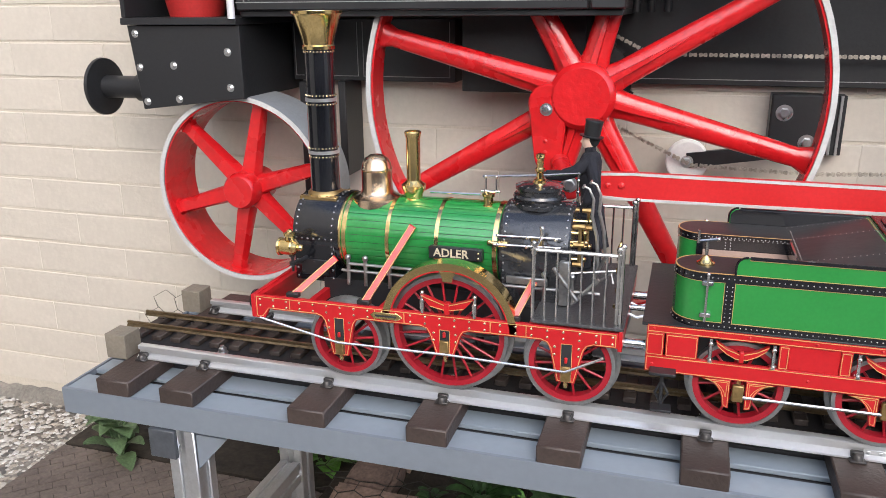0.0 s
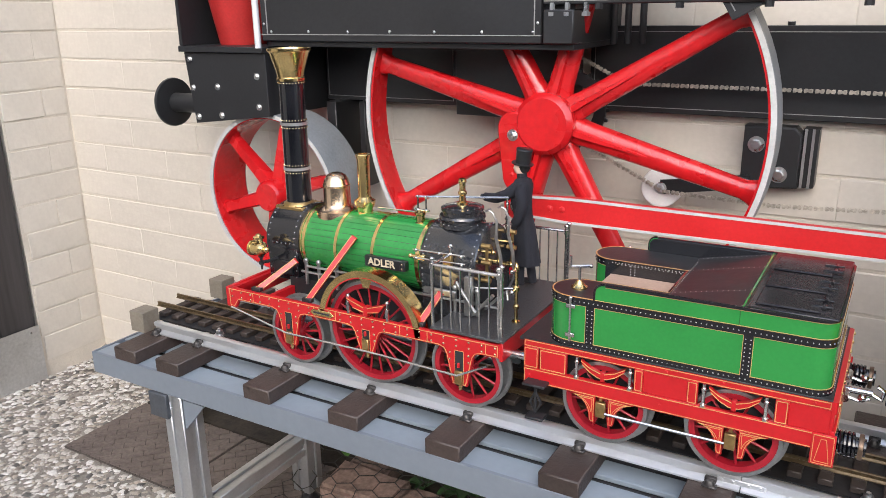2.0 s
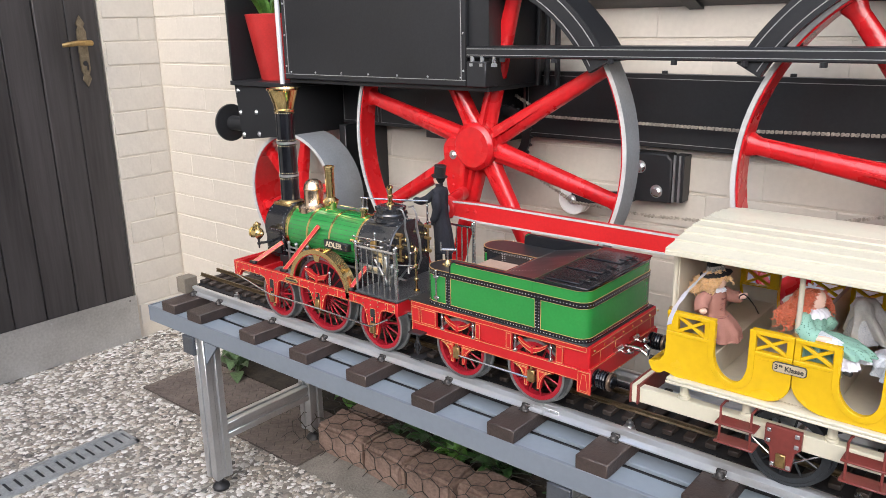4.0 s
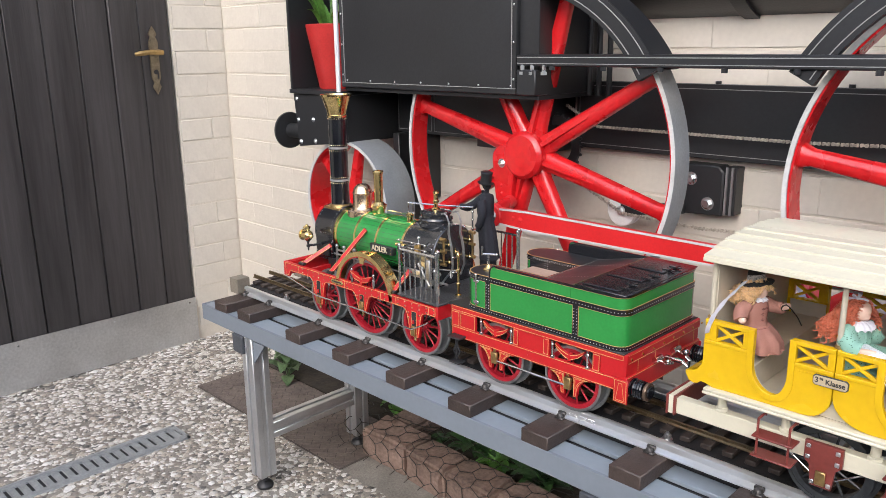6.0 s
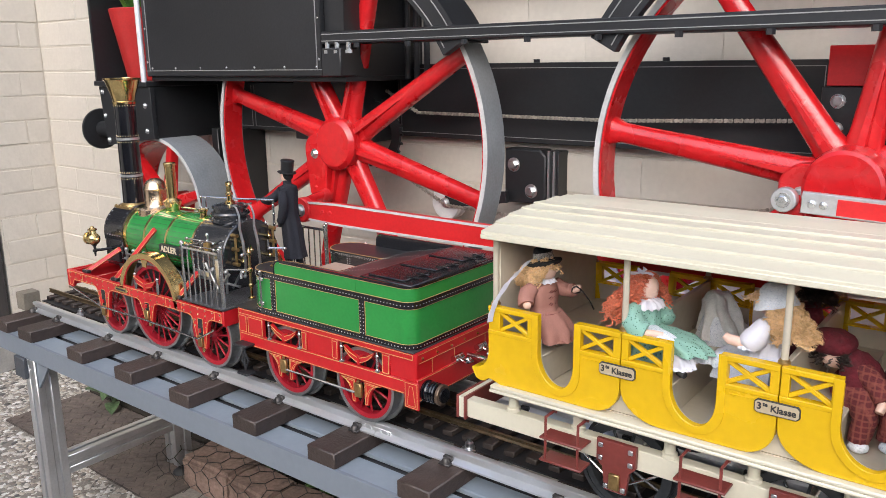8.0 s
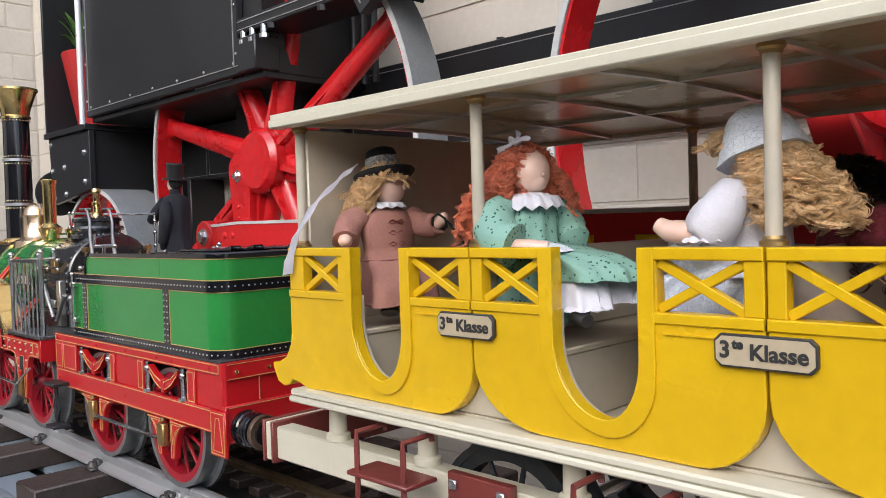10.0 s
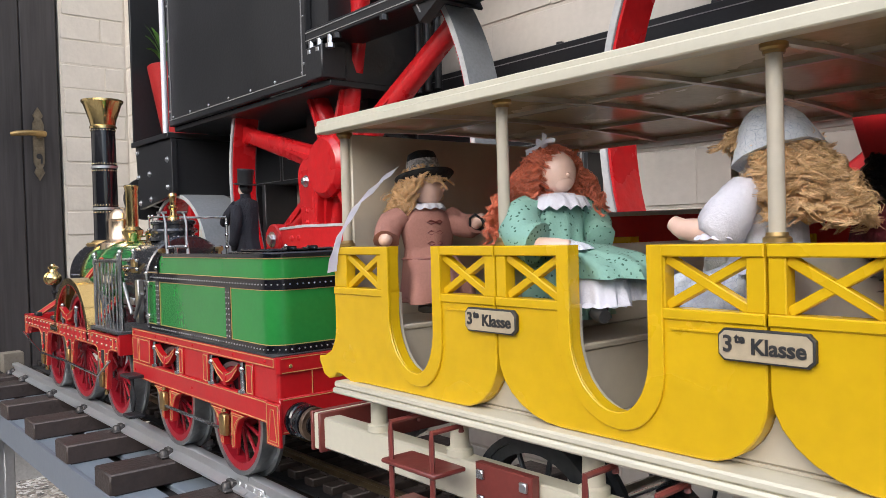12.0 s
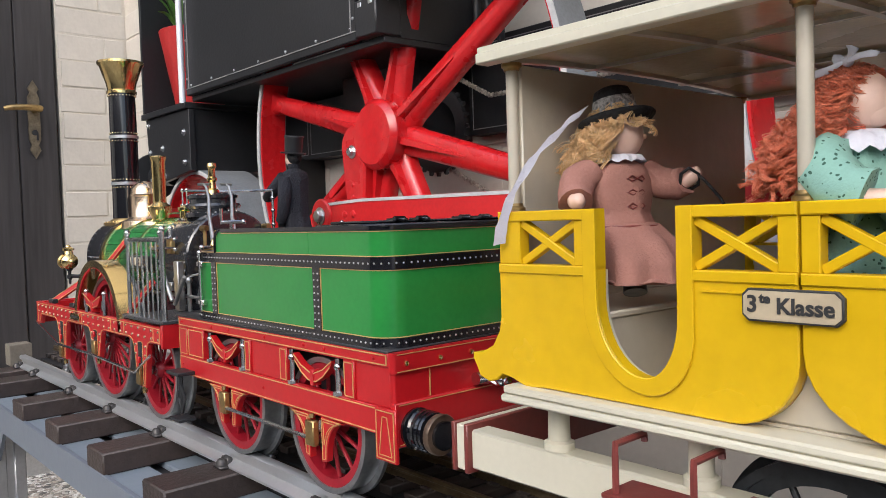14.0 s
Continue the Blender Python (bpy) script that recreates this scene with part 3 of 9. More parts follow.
single("wall_foot", bm, CONCRETE, "rough grey mortar at the foot of the wall", "mortar", kind="structure")

# raised kerb of rough red stones, with the bed of soil behind it
bed = thing("stone_kerb", -0.5, 1.17, 0, "low kerb of rough reddish stones edging the bed", "kerb")
rnd = random.Random(11)
x = -0.53
kerb_meshes = []
for k in range(8):
    w = 0.115 + 0.009 * k
    b2 = bare()
    box(b2, -w / 2 + 0.002, w / 2 - 0.002, -0.05, 0.05, -0.02, 0.078)
    bmesh.ops.bevel(b2, geom=b2.edges[:], offset=0.009, segments=2, affect="EDGES")
    bmesh.ops.subdivide_edges(b2, edges=[e for e in b2.edges if e.calc_length() > 0.04], cuts=3, use_grid_fill=True)
    for v in b2.verts:
        nse = noise.noise_vector(v.co * 32 + Vector((k * 9, 0, 0))) * 0.0045 + noise.noise_vector(v.co * 95 + Vector((0, k * 5, 0))) * 0.0018
        v.co += nse
    kerb_meshes.append((w, mesh_of("kerb_stone", b2, KERB, angle=60)))
while x < 4.0:
    w, stone = rnd.choice(kerb_meshes)
    ob = new("kerb_stone", stone)
    ob.parent, ob.matrix_parent_inverse = bed, bed.matrix_basis.inverted()
    ob.matrix_basis = Matrix.Translation((x + w / 2, 1.155 + rnd.uniform(-0.006, 0.006), rnd.uniform(-0.005, 0.004))) @ pose(0, 0, 0, rnd.uniform(-3, 3), rnd.uniform(-2, 2), rnd.uniform(-2.5, 2.5))
    x += w
for k, y in enumerate((1.266, 1.385)):
    ob = new("kerb_stone", kerb_meshes[k + 1][1])
    ob.parent, ob.matrix_parent_inverse = bed, bed.matrix_basis.inverted()
    ob.matrix_basis = Matrix.Translation((-0.478, y, 0.0)) @ pose(0, 0, 0, 2, -2, 92)
bm = bare()
rows = []
for i in range(121):
    row = []
    for j in range(9):
        px, py = -0.57 + 0.038 * i, 1.19 + (WALL_Y - 1.19) * j / 8
        row.append(bm.verts.new((px, py, 0.038 + 0.02 * noise.noise((px * 9, py * 9, 0.3)) + 0.008 * noise.noise((px * 40, py * 40, 1.3)))))
    rows.append(row)
for a, b in zip(rows, rows[1:]):
    for j in range(8):
        bm.faces.new((a[j], b[j], b[j + 1], a[j + 1]))
single("soil_bed", bm, SOIL, "dark crumbly soil of the planting bed", "soil", kind="structure")

# hexagon wire laid over kerb and bed
wire = bare()
hexr = 0.030


def over_kerb(px, v):
    """A point of the netting v metres up from its lower edge: over the paving, the kerb's face, its top and the soil."""
    if v < 0.04:
        return px, 1.060 + v, 0.010
    if v < 0.115:
        return px, 1.096, 0.010 + (v - 0.04)
    if v < 0.23:
        return px, 1.096 + (v - 0.115), 0.087
    return px, 1.211 + (v - 0.23), 0.087 - 0.02 * min(1, (v - 0.23) / 0.04) + 0.010 * noise.noise((px * 7, v * 7, 4))


for i in range(-1, 66):
    for j in range(0, 9):
        cx = -0.56 + i * hexr * 1.732 + (hexr * 0.866 if j % 2 else 0)
        cv = 0.03 + j * hexr * 1.5
        pts = []
        for k in (0, 1, 2, 3):
            a = radians(30 + 60 * k)
            pts.append(over_kerb(cx + hexr * math.cos(a) + 0.004 * noise.noise((cx * 31, k, j)), cv + hexr * math.sin(a)))
        tube(wire, pts, 0.0011, 4)
for i in range(-3, 8):
    for j in range(0, 6):
        cx = -0.90 + i * hexr * 1.732 + (hexr * 0.866 if j % 2 else 0)
        cz = 0.10 + j * hexr * 1.5
        if cx > -0.35:
            continue
        pts = [(cx + hexr * math.cos(radians(30 + 60 * k)), 1.40 + 0.02 * noise.noise((cx * 5, cz * 5, k)), cz + hexr * math.sin(radians(30 + 60 * k))) for k in range(4)]
        tube(wire, pts, 0.0008, 4)
single("chicken_wire", wire, WIRE, "rusty hexagonal chicken wire over the bed and kerb", "wire", kind="stuff")


# plants in the bed
def leaf(bm, base, tip, width, bend, up=(0, 0, 1)):
    base, tip = Vector(base), Vector(tip)
    d = tip - base
    side = d.cross(Vector(up)).normalized() * width
    lift = Vector(up)
    rows = []
    for k in range(6):
        t = k / 5
        w = math.sin(math.pi * min(1, t * 0.9 + 0.06)) ** 0.8 * (1 - t * 0.25)
        c = base + d * t + lift * bend * math.sin(math.pi * t)
        rows.append([bm.verts.new(c - side * w + lift * 0.18 * width * w), bm.verts.new(c - lift * 0.12 * width), bm.verts.new(c + side * w + lift * 0.18 * width * w)])
    for a, b in zip(rows, rows[1:]):
        bm.faces.new((a[0], a[1], b[1], b[0]))
        bm.faces.new((a[1], a[2], b[2], b[1]))


def plant(name, x, y, z, n, size, mat, label, seed, tall=0.5):
    rnd = random.Random(seed)
    p = thing(name, x, y, z, label, "plant", "bed plants")
    bm = bare()
    for k in range(max(2, n // 4)):
        a = rnd.uniform(0, 6.3)
        tube(bm, [(x, y, z - 0.01), (x + 0.3 * size * math.cos(a), y + 0.2 * size * math.sin(a), z + size * tall * rnd.uniform(0.5, 1))], 0.0018, 5)
    part("stem", bm, mat, p)
    for k in range(n):
        bm = bare()
        a, h = rnd.uniform(0, 6.3), rnd.uniform(0.1, 1.0)
        b0 = Vector((x + 0.15 * size * math.cos(a), y + 0.12 * size * math.sin(a), z + size * tall * h * 0.7))
        out = size * rnd.uniform(0.5, 1.0)
        tip = b0 + Vector((out * math.cos(a), out * 0.75 * math.sin(a), size * rnd.uniform(-0.15, 0.45)))
        leaf(bm, b0, tip, size * rnd.uniform(0.20, 0.32), size * 0.12)
        part("leaf", bm, mat, p, angle=80)
    return p


plant("leafy_plant", -0.62, 1.33, 0.02, 14, 0.095, LEAF, "bright green leafy plant in the bed by the wall", 1)
plant("leafy_plant", -0.46, 1.36, 0.05, 12, 0.10, DARK_LEAF, "dark green leafy plant under the spoked wheel", 2, 1.2)
plant("leafy_plant", -1.08, 1.255, 0.004, 30, 0.085, IVY_LEAF, "grey-green ivy-like plant behind the table leg", 3, 1.9)
plant("leafy_plant", -0.25, 1.255, 0.045, 22, 0.075, DARK_LEAF, "dark green leafy plant growing in the soil bed", 41, 0.8)
plant("leafy_plant", -0.17, 1.235, 0.045, 16, 0.06, LEAF, "bright green leafy plant growing in the soil bed", 42, 0.6)
plant("leafy_plant", -0.02, 1.245, 0.045, 20, 0.08, DARK_LEAF, "dark green leafy plant growing in the soil bed", 43, 0.7)
for k, (x, s) in enumerate(((-0.1, 0.09), (0.12, 0.06), (0.33, 0.08), (0.62, 0.10), (0.9, 0.07), (1.2, 0.11), (1.5, 0.08), (1.9, 0.1))):
    plant("leafy_plant", x, 1.27 + 0.05 * (k % 3), 0.045, 10 + k % 5, s, LEAF if k % 2 else DARK_LEAF, "green leafy plant growing in the soil bed", 20 + k, 0.7)
for k in range(9):
    plant("low_weed", -0.35 + 0.24 * k + 0.05 * (k % 2), 1.24 + 0.07 * (k % 2), 0.045, 9, 0.035, DARK_LEAF, "low dark weed in the soil bed", 50 + k, 0.4)

# ---- the table that carries the track ----
table = thing("track_table", 1.0, 0.94, 0, "long grey metal table on aluminium legs carrying the track", "table")
TX0, TX1, TOP = -0.768, 3.2, 0.443
for y0, y1 in ((0.817, 0.862), (0.878, 0.916), (1.064, 1.102), (1.118, 1.163)):
    bm = bare()
    box(bm, TX0 + 0.004, TX1, y0, y1, TOP - 0.008, TOP, 0.0015)
    part("top_strip", bm, TABLE_GREY, table)
for y0, y1 in ((0.862, 0.878), (1.102, 1.118)):
    bm = bare()
    box(bm, TX0 + 0.004, TX1, y0 - 0.005, y1 + 0.005, TOP - 0.02, TOP - 0.0083)
    part("groove", bm, SLOT_BLACK, table)
for y0, y1 in ((0.811, 0.817), (1.163, 1.169)):
    bm = bare()
    box(bm, TX0, TX1, y0, y1, TOP - 0.038, TOP + 0.0015, 0.001)
    part("rim", bm, TABLE_RIM, table)
bm = bare()
box(bm, TX0, TX0 + 0.004, 0.817, 1.163, TOP - 0.038, TOP + 0.0015)
part("end_rim", bm, TABLE_RIM, table)


def slotted(parent, name, x0, x1, y0, y1, z0, z1, axis):
    bm = bare()
    g = 0.0045
    if axis == "z":
        w, d = (x1 - x0), (y1 - y0)
        for a, b in ((x0, x0 + w * 0.38), (x1 - w * 0.38, x1)):
            for c, e in ((y0, y0 + d * 0.38), (y1 - d * 0.38, y1)):
                box(bm, a, b, c, e, z0, z1, 0.0015)
        box(bm, x0 + g, x1 - g, y0 + g, y1 - g, z0, z1)
    elif axis == "y":
        w, d = (x1 - x0), (z1 - z0)
        for a, b in ((x0, x0 + w * 0.38), (x1 - w * 0.38, x1)):
            for c, e in ((z0, z0 + d * 0.38), (z1 - d * 0.38, z1)):
                box(bm, a, b, y0, y1, c, e, 0.0015)
        box(bm, x0 + g, x1 - g, y0, y1, z0 + g, z1 - g)
    return part(name, bm, ALU, parent)


for lx in (-0.60, 2.75):
    for ly in (0.815, 1.115):
        leg = slotted(table, "leg", lx, lx + 0.045, ly, ly + 0.045, 0.035, TOP - 0.04, "z")
        bm = bare()
        lathe(bm, (lx + 0.0225, ly + 0.0225, 0), (lx + 0.0225, ly + 0.0225, 1), [(0, 0.02), (0.006, 0.021), (0.013, 0.017), (0.018, 0.008), (0.036, 0.007)], 18)
        part("foot", bm, RUBBER, leg, "black round levelling foot")
        bm = bare()
        prism(bm, [(lx + 0.046, TOP - 0.045), (lx + 0.095, TOP - 0.045), (lx + 0.046, TOP - 0.10)], ly + 0.004, ly + 0.009)
        part("corner_plate", bm, TABLE_RIM, leg)
    slotted(table, "cross_bar", lx + 0.003, lx + 0.042, 0.86, 1.115, 0.13, 0.172, "y")
for cx in (-0.6, 0.4, 1.4, 2.75):
    bar_part = slotted(table, "cross_bar", cx - 0.022, cx + 0.018, 0.8145, 1.166, TOP - 0.081, TOP - 0.0385, "y")
    for y0, y1 in ((0.8060, 0.8140), (1.1665, 1.174)):
        bm = bare()
        box(bm, cx - 0.023, cx + 0.019, y0, y1, TOP - 0.083, TOP - 0.0385, 0.0012)
        part("end_cap", bm, CAP_GREY, bar_part, "dark grey plastic end cap")

# ---- track: wide bright rails on brown sleepers ----
RAIL_TOP, NEAR_RAIL, FAR_RAIL, MID = 0.4875, 0.894, 1.086, 0.990
xs = [-0.706, -0.602] + [-0.405 + 0.1655 * k for k in range(21)]
bm = bare()
sl0 = thing("sleeper", xs[0], MID, TOP, "brown plastic sleeper with dark rail clips", "sleeper", "track sleepers")
box(bm, xs[0], xs[0] + 0.054, 0.812, 1.168, TOP, TOP + 0.024, 0.0018)
part("block", bm, SLEEPER, sl0)
for y in (NEAR_RAIL, FAR_RAIL):
    for s in (-1, 1):
        bm = bare()
        cx = xs[0] + 0.027
        box(bm, cx - 0.009, cx + 0.009, y + s * 0.012 - 0.007, y + s * 0.012 + 0.007, TOP + 0.024, TOP + 0.0275, 0.0012)
        lathe(bm, (cx, y + s * 0.013, TOP + 0.027), (cx, y + s * 0.013, 1), [(0, 0.0065), (0.003, 0.006), (0.006, 0.004), (0.0065, 0)], 10)
        box(bm, cx - 0.007, cx + 0.007, y + s * 0.0075 - 0.003, y + s * 0.0075 + 0.003, TOP + 0.026, TOP + 0.0345, 0.001)
        part("rail_clip", bm, CLIP, sl0)
for x in xs[1:]:
    copy_thing(sl0, Matrix.Translation((x, MID, TOP)))


def rail_section(y, top, h, head, foot, web):
    return [(y - foot, top - h), (y + foot, top - h), (y + foot, top - h + h * 0.12), (y + web, top - h * 0.62), (y + web, top - h * 0.42), (y + head, top - h * 0.33), (y + head, top - h * 0.06), (y + head * 0.7, top), (y - head * 0.7, top), (y - head, top - h * 0.06), (y - head, top - h * 0.33), (y - web, top - h * 0.42), (y - web, top - h * 0.62), (y - foot, top - h + h * 0.12)]


def extrude_x(bm, poly, x0, x1):
    a = [bm.verts.new((x0, y, z)) for y, z in poly]
    b = [bm.verts.new((x1, y, z)) for y, z in poly]
    bm.faces.new(a)
    bm.faces.new(list(reversed(b)))
    for k in range(len(poly)):
        j = (k + 1) % len(poly)
        bm.faces.new((a[k], b[k], b[j], a[j]))


for y in (NEAR_RAIL, FAR_RAIL):
    r = thing("rail", 1.0, y, TOP, "bright aluminium rail on brown sleepers", "rail", "wide gauge rails")
    cuts = [-0.69, 0.318, 1.32, 2.32, 3.15]
    for a, b in zip(cuts, cuts[1:]):
        bm = bare()
        extrude_x(bm, rail_section(y, RAIL_TOP, 0.0195, 0.0058, 0.0105, 0.0026), a + 0.0006, b - 0.0006)
        part("rail_length", bm, RAIL, r, angle=50)
    for c in cuts[1:-1]:
        bm = bare()
        box(bm, c - 0.028, c + 0.028, y - 0.0052, y - 0.0028, RAIL_TOP - 0.0155, RAIL_TOP - 0.0075, 0.0008)
        rivets(bm, [(c + d, y - 0.0052, RAIL_TOP - 0.0115) for d in (-0.022, -0.009, 0.009, 0.022)], 0.0026, 0.0015)
        part("fish_plate", bm, RAIL, r)
    b2 = bare()
    box(b2, -0.737, -0.702, y - 0.018, y + 0.018, TOP + 0.024, TOP + 0.062, 0.001)
    single("end_block", b2, STUB, "small grey-brown square block at the rail end", "end block", "rail end blocks")

for y in (0.928, 1.052):
    bm = bare()
    box(bm, -0.72, 3.1, y - 0.011, y + 0.011, TOP - 0.012, TOP + 0.004, 0.001)
    part("dark_channel", bm, RUBBER, table)
for k, x in enumerate(xs):
    if k % 2:
        bm = bare()
        lathe(bm, (x + 0.027, 0.934, TOP + 0.0242), (x + 0.027, 0.934, 2), [(0, 0.011), (0.0016, 0.011), (0.0018, 0.008), (0.004, 0.0082), (0.0042, 0.0062), (0.010, 0.0058), (0.011, 0.003), (0.014, 0.0028), (0.014, 0)], 12)
        single("sleeper_bolt", bm, BOLT, "zinc bolt with washer on a sleeper", "bolt", "sleeper bolts")

# narrow track between the rails
inner = thing("narrow_track", 1.0, MID, TOP + 0.024, "narrow tarnished model track on small dark sleepers", "track")
bm = bare()
box(bm, -0.745, 3.1, MID - 0.056, MID + 0.05, TOP + 0.0242, TOP + 0.0262)
part("base_strip", bm, RUBBER, inner)
bm = bare()
box(bm, -0.0085, 0.0085, -0.046, 0.046, 0.0, 0.0085, 0.0012)
for s in (-1, 1):
    box(bm, -0.006, 0.006, s * 0.0225 - 0.007, s * 0.0225 + 0.007, 0.0085, 0.0105)
tiny = mesh_of("small_sleeper", bm, TINY_SLEEPER)
for k in range(110):
    ob = new("small_sleeper", tiny)
    ob.parent, ob.matrix_parent_inverse = inner, inner.matrix_basis.inverted()
    ob.matrix_basis = Matrix.Translation((-0.735 + 0.0345 * k, MID, TOP + 0.0262))
for s in (-1, 1):
    bm = bare()
    extrude_x(bm, rail_section(MID + s * 0.0235, TOP + 0.0262 + 0.018, 0.0085, 0.0021, 0.0038, 0.0012), -0.768, 3.1)
    part("narrow_rail", bm, BRASS_RAIL, inner)

# ---- the large display engine on the wall ----
WZ = 0.830          # height of the large wheels' axles
WB, WA = -0.092, 0.828
WR = 0.362


def spoke_wheel(name, cx, cz, r, y0, y1, n, a0, label, group, rim=0.0125, hub=0.052, spoke=0.034, hub_out=0.04, face=None, narrow=None):
    """A wheel with a deep tyre band, a red rim and tapering ribbed spokes."""
    w = thing(name, cx, (y0 + y1) / 2, cz, label, "wheel", group)
    bm = bare()
    ring(bm, cx, cz, r - 0.009, r, y0, y1, n=96)
    part("tyre", bm, TYRE, w, "grey painted tyre band", angle=50)
    bm = bare()
    ring(bm, cx, cz, r - 0.0085, r - 0.0005, y0 - 0.0012, y0, n=96)
    part("edge_line", bm, WHITE_LINE, w, "thin whitish rim edge")
    bm = bare()
    ring(bm, cx, cz, r - rim, r - 0.009, y0 + 0.002, y1 - 0.004, n=96)
    part("rim", bm, RED, w, angle=50)
    yc = y0 + 0.030
    for k in range(n):
        a = radians(a0 + 360 * k / n)
        c, s = math.cos(a), math.sin(a)
        bm = bare()
        rows = []
        for t in (0.0, 0.1, 0.35, 0.7, 0.93, 1.0):
            d = hub * 0.7 + (r - rim + 0.003 - hub * 0.7) * t
            half = spoke * (0.62 - 0.20 * t + (0.25 if t == 1.0 else 0.0) + (0.12 if t == 0 else 0))
            th = 0.014 - 0.003 * t
            px, pz = cx + d * c, cz + d * s
            rows.append([bm.verts.new((px - s * o * half, yc + q * th, pz + c * o * half)) for o, q in ((-1, -0.35), (-0.72, -1), (0.72, -1), (1, -0.35), (1, 0.6), (-1, 0.6))])
        for u, v in zip(rows, rows[1:]):
            for i in range(6):
                bm.faces.new((u[i], u[(i + 1) % 6], v[(i + 1) % 6], v[i]))
        if r > 0.25:
            d0, d1 = hub * 0.9, hub + (r - hub) * 0.40
            f = [(d0, 0.007), (d1, 0.0015)]
            vs = []
            for d, h in f:
                px, pz = cx + d * c, cz + d * s
                vs.append([bm.verts.new((px - s * h, yc - 0.012, pz + c * h)), bm.verts.new((px - s * h * 0.7, yc - (0.026 if h > 0.005 else 0.014), pz + c * h * 0.7)),
                           bm.verts.new((px + s * h * 0.7, yc - (0.026 if h > 0.005 else 0.014), pz - c * h * 0.7)), bm.verts.new((px + s * h, yc - 0.012, pz - c * h))])
            for i in range(3):
                bm.faces.new((vs[0][i], vs[0][i + 1], vs[1][i + 1], vs[1][i]))
            bm.faces.new(vs[0])
            bm.faces.new(list(reversed(vs[1])))
        part("spoke", bm, RED, w, angle=60)
    bm = bare()
    lathe(bm, (cx, y1 - 0.02, cz), (cx, y0 - 1, cz), [(0, hub * 0.9), (y1 - y0 - 0.03, hub), (y1 - y0 - 0.02 + hub_out * 0.3, hub), (y1 - y0 - 0.02 + hub_out, hub * 0.93), (y1 - y0 - 0.02 + hub_out + 0.004, hub * 0.84), (y1 - y0 - 0.02 + hub_out + 0.004, 0)], 32)
    part("hub", bm, RED, w, angle=40)
    return w


wheel_b = spoke_wheel("spoked_driving_wheel", WB, WZ, WR, 1.240, 1.293, 8, 30, "large red spoked driving wheel with grey tyre on the wall", "large driving wheels", hub_out=0.006)
wheel_a = spoke_wheel("spoked_driving_wheel", WA, WZ - 0.007, WR, 1.244, 1.297, 8, 36, "large red spoked driving wheel with grey tyre and return crank", "large driving wheels", hub_out=0.035)
spoke_wheel("leading_wheel", -0.700, 0.646, 0.172, 1.225, 1.325, 6, 17, "small red spoked wheel with a broad grey tyre", "small wheels", rim=0.0115, hub=0.034, spoke=0.028, hub_out=0.008)
for x in (1.552, 1.962):
    spoke_wheel("trailing_wheel", x, 0.572, 0.142, 1.295, 1.345, 6, 10, "small red spoked wheel with a grey tyre face", "small wheels", rim=0.045, hub=0.03, spoke=0.024, hub_out=0.01)

# crank plates with their bolts
for cx, w in ((WB, wheel_b), (WA, wheel_a)):
    bm = bare()
    a, b = (cx - 0.052, WZ - 0.013), (cx - 0.050, WZ - 0.100)
    outline = arc(a[0], a[1], 0.032, 0, 180, 14) + [(b[0] - 0.021, b[1])] + arc(b[0], b[1], 0.021, 180, 360, 8)
    prism(bm, outline, 1.233, 1.262, 0.003)
    part("crank_plate", bm, RED, w)
    bm = bare()
    bolt(bm, a[0] - 0.002, 1.233, a[1] - 0.008, 0.0070, 0.006)
    part("bolt", bm, BOLT, w)
    bm = bare()
    rivets(bm, [(a[0] - 0.002, 1.233, a[1] - 0.058), (a[0] - 0.002, 1.233, a[1] - 0.076)], 0.004, 0.003)
    part("rivet", bm, RED, w)
    bm = bare()
    rod(bm, (b[0] + 0.02, 1.236, b[1] - 0.005), (b[0] + 0.045, 1.150, b[1] - 0.012), 0.015, seg=18)
    part("crank_pin", bm, RED, w)
    bm = bare()
    ring(bm, cx, WZ + 0.012, 0.045, 0.066, 1.355, 1.362, n=40)
    for k in range(24):
        t = radians(15 * k)
        bar(bm, (cx + 0.062 * math.cos(t), WZ + 0.012 + 0.062 * math.sin(t)), (cx + 0.072 * math.cos(t), WZ + 0.012 + 0.072 * math.sin(t)), 0.009, 0.004, 1.356, 1.361)
    part("sprocket", bm, BLACK, w, "dark chain sprocket")

# coupling rod and connecting rod
PB, PA, XH = (-0.092, 0.713), (0.812, 0.714), (1.448, 0.826)


def flat_rod(name, pts_top, pts_low, y0, y1, label, ends):
    rod_thing = thing(name, pts_top[0][0], y0, pts_top[0][1], label, "rod", "engine rods")
    bm = bare()
    prism(bm, pts_top + pts_low[::-1], y0, y1, 0.0012)
    part("bar", bm, RED_FLAT, rod_thing)
    for pts, s in ((pts_top, -1), (pts_low, 1)):
        for p, q in zip(pts, pts[1:]):
            bm = bare()
            bar(bm, (p[0], p[1] + s * 0.0022), (q[0], q[1] + s * 0.0022), 0.004, 0.004, y0 - 0.001, y0 + 0.001)
            part("lining", bm, WHITE_LINE, rod_thing)
    for x, z, r in ends:
        bm = bare()
        lathe(bm, (x, y1, z), (x, y0 - 1, z), [(0, r), (y1 - y0 + 0.002, r), (y1 - y0 + 0.004, r * 0.9), (y1 - y0 + 0.004, 0)], 24)
        part("rod_end", bm, RED_FLAT, rod_thing)
        bm = bare()
        bolt(bm, x, y0 - 0.004, z, r * 0.36, 0.006)
        part("bolt", bm, BOLT, rod_thing)
    return rod_thing


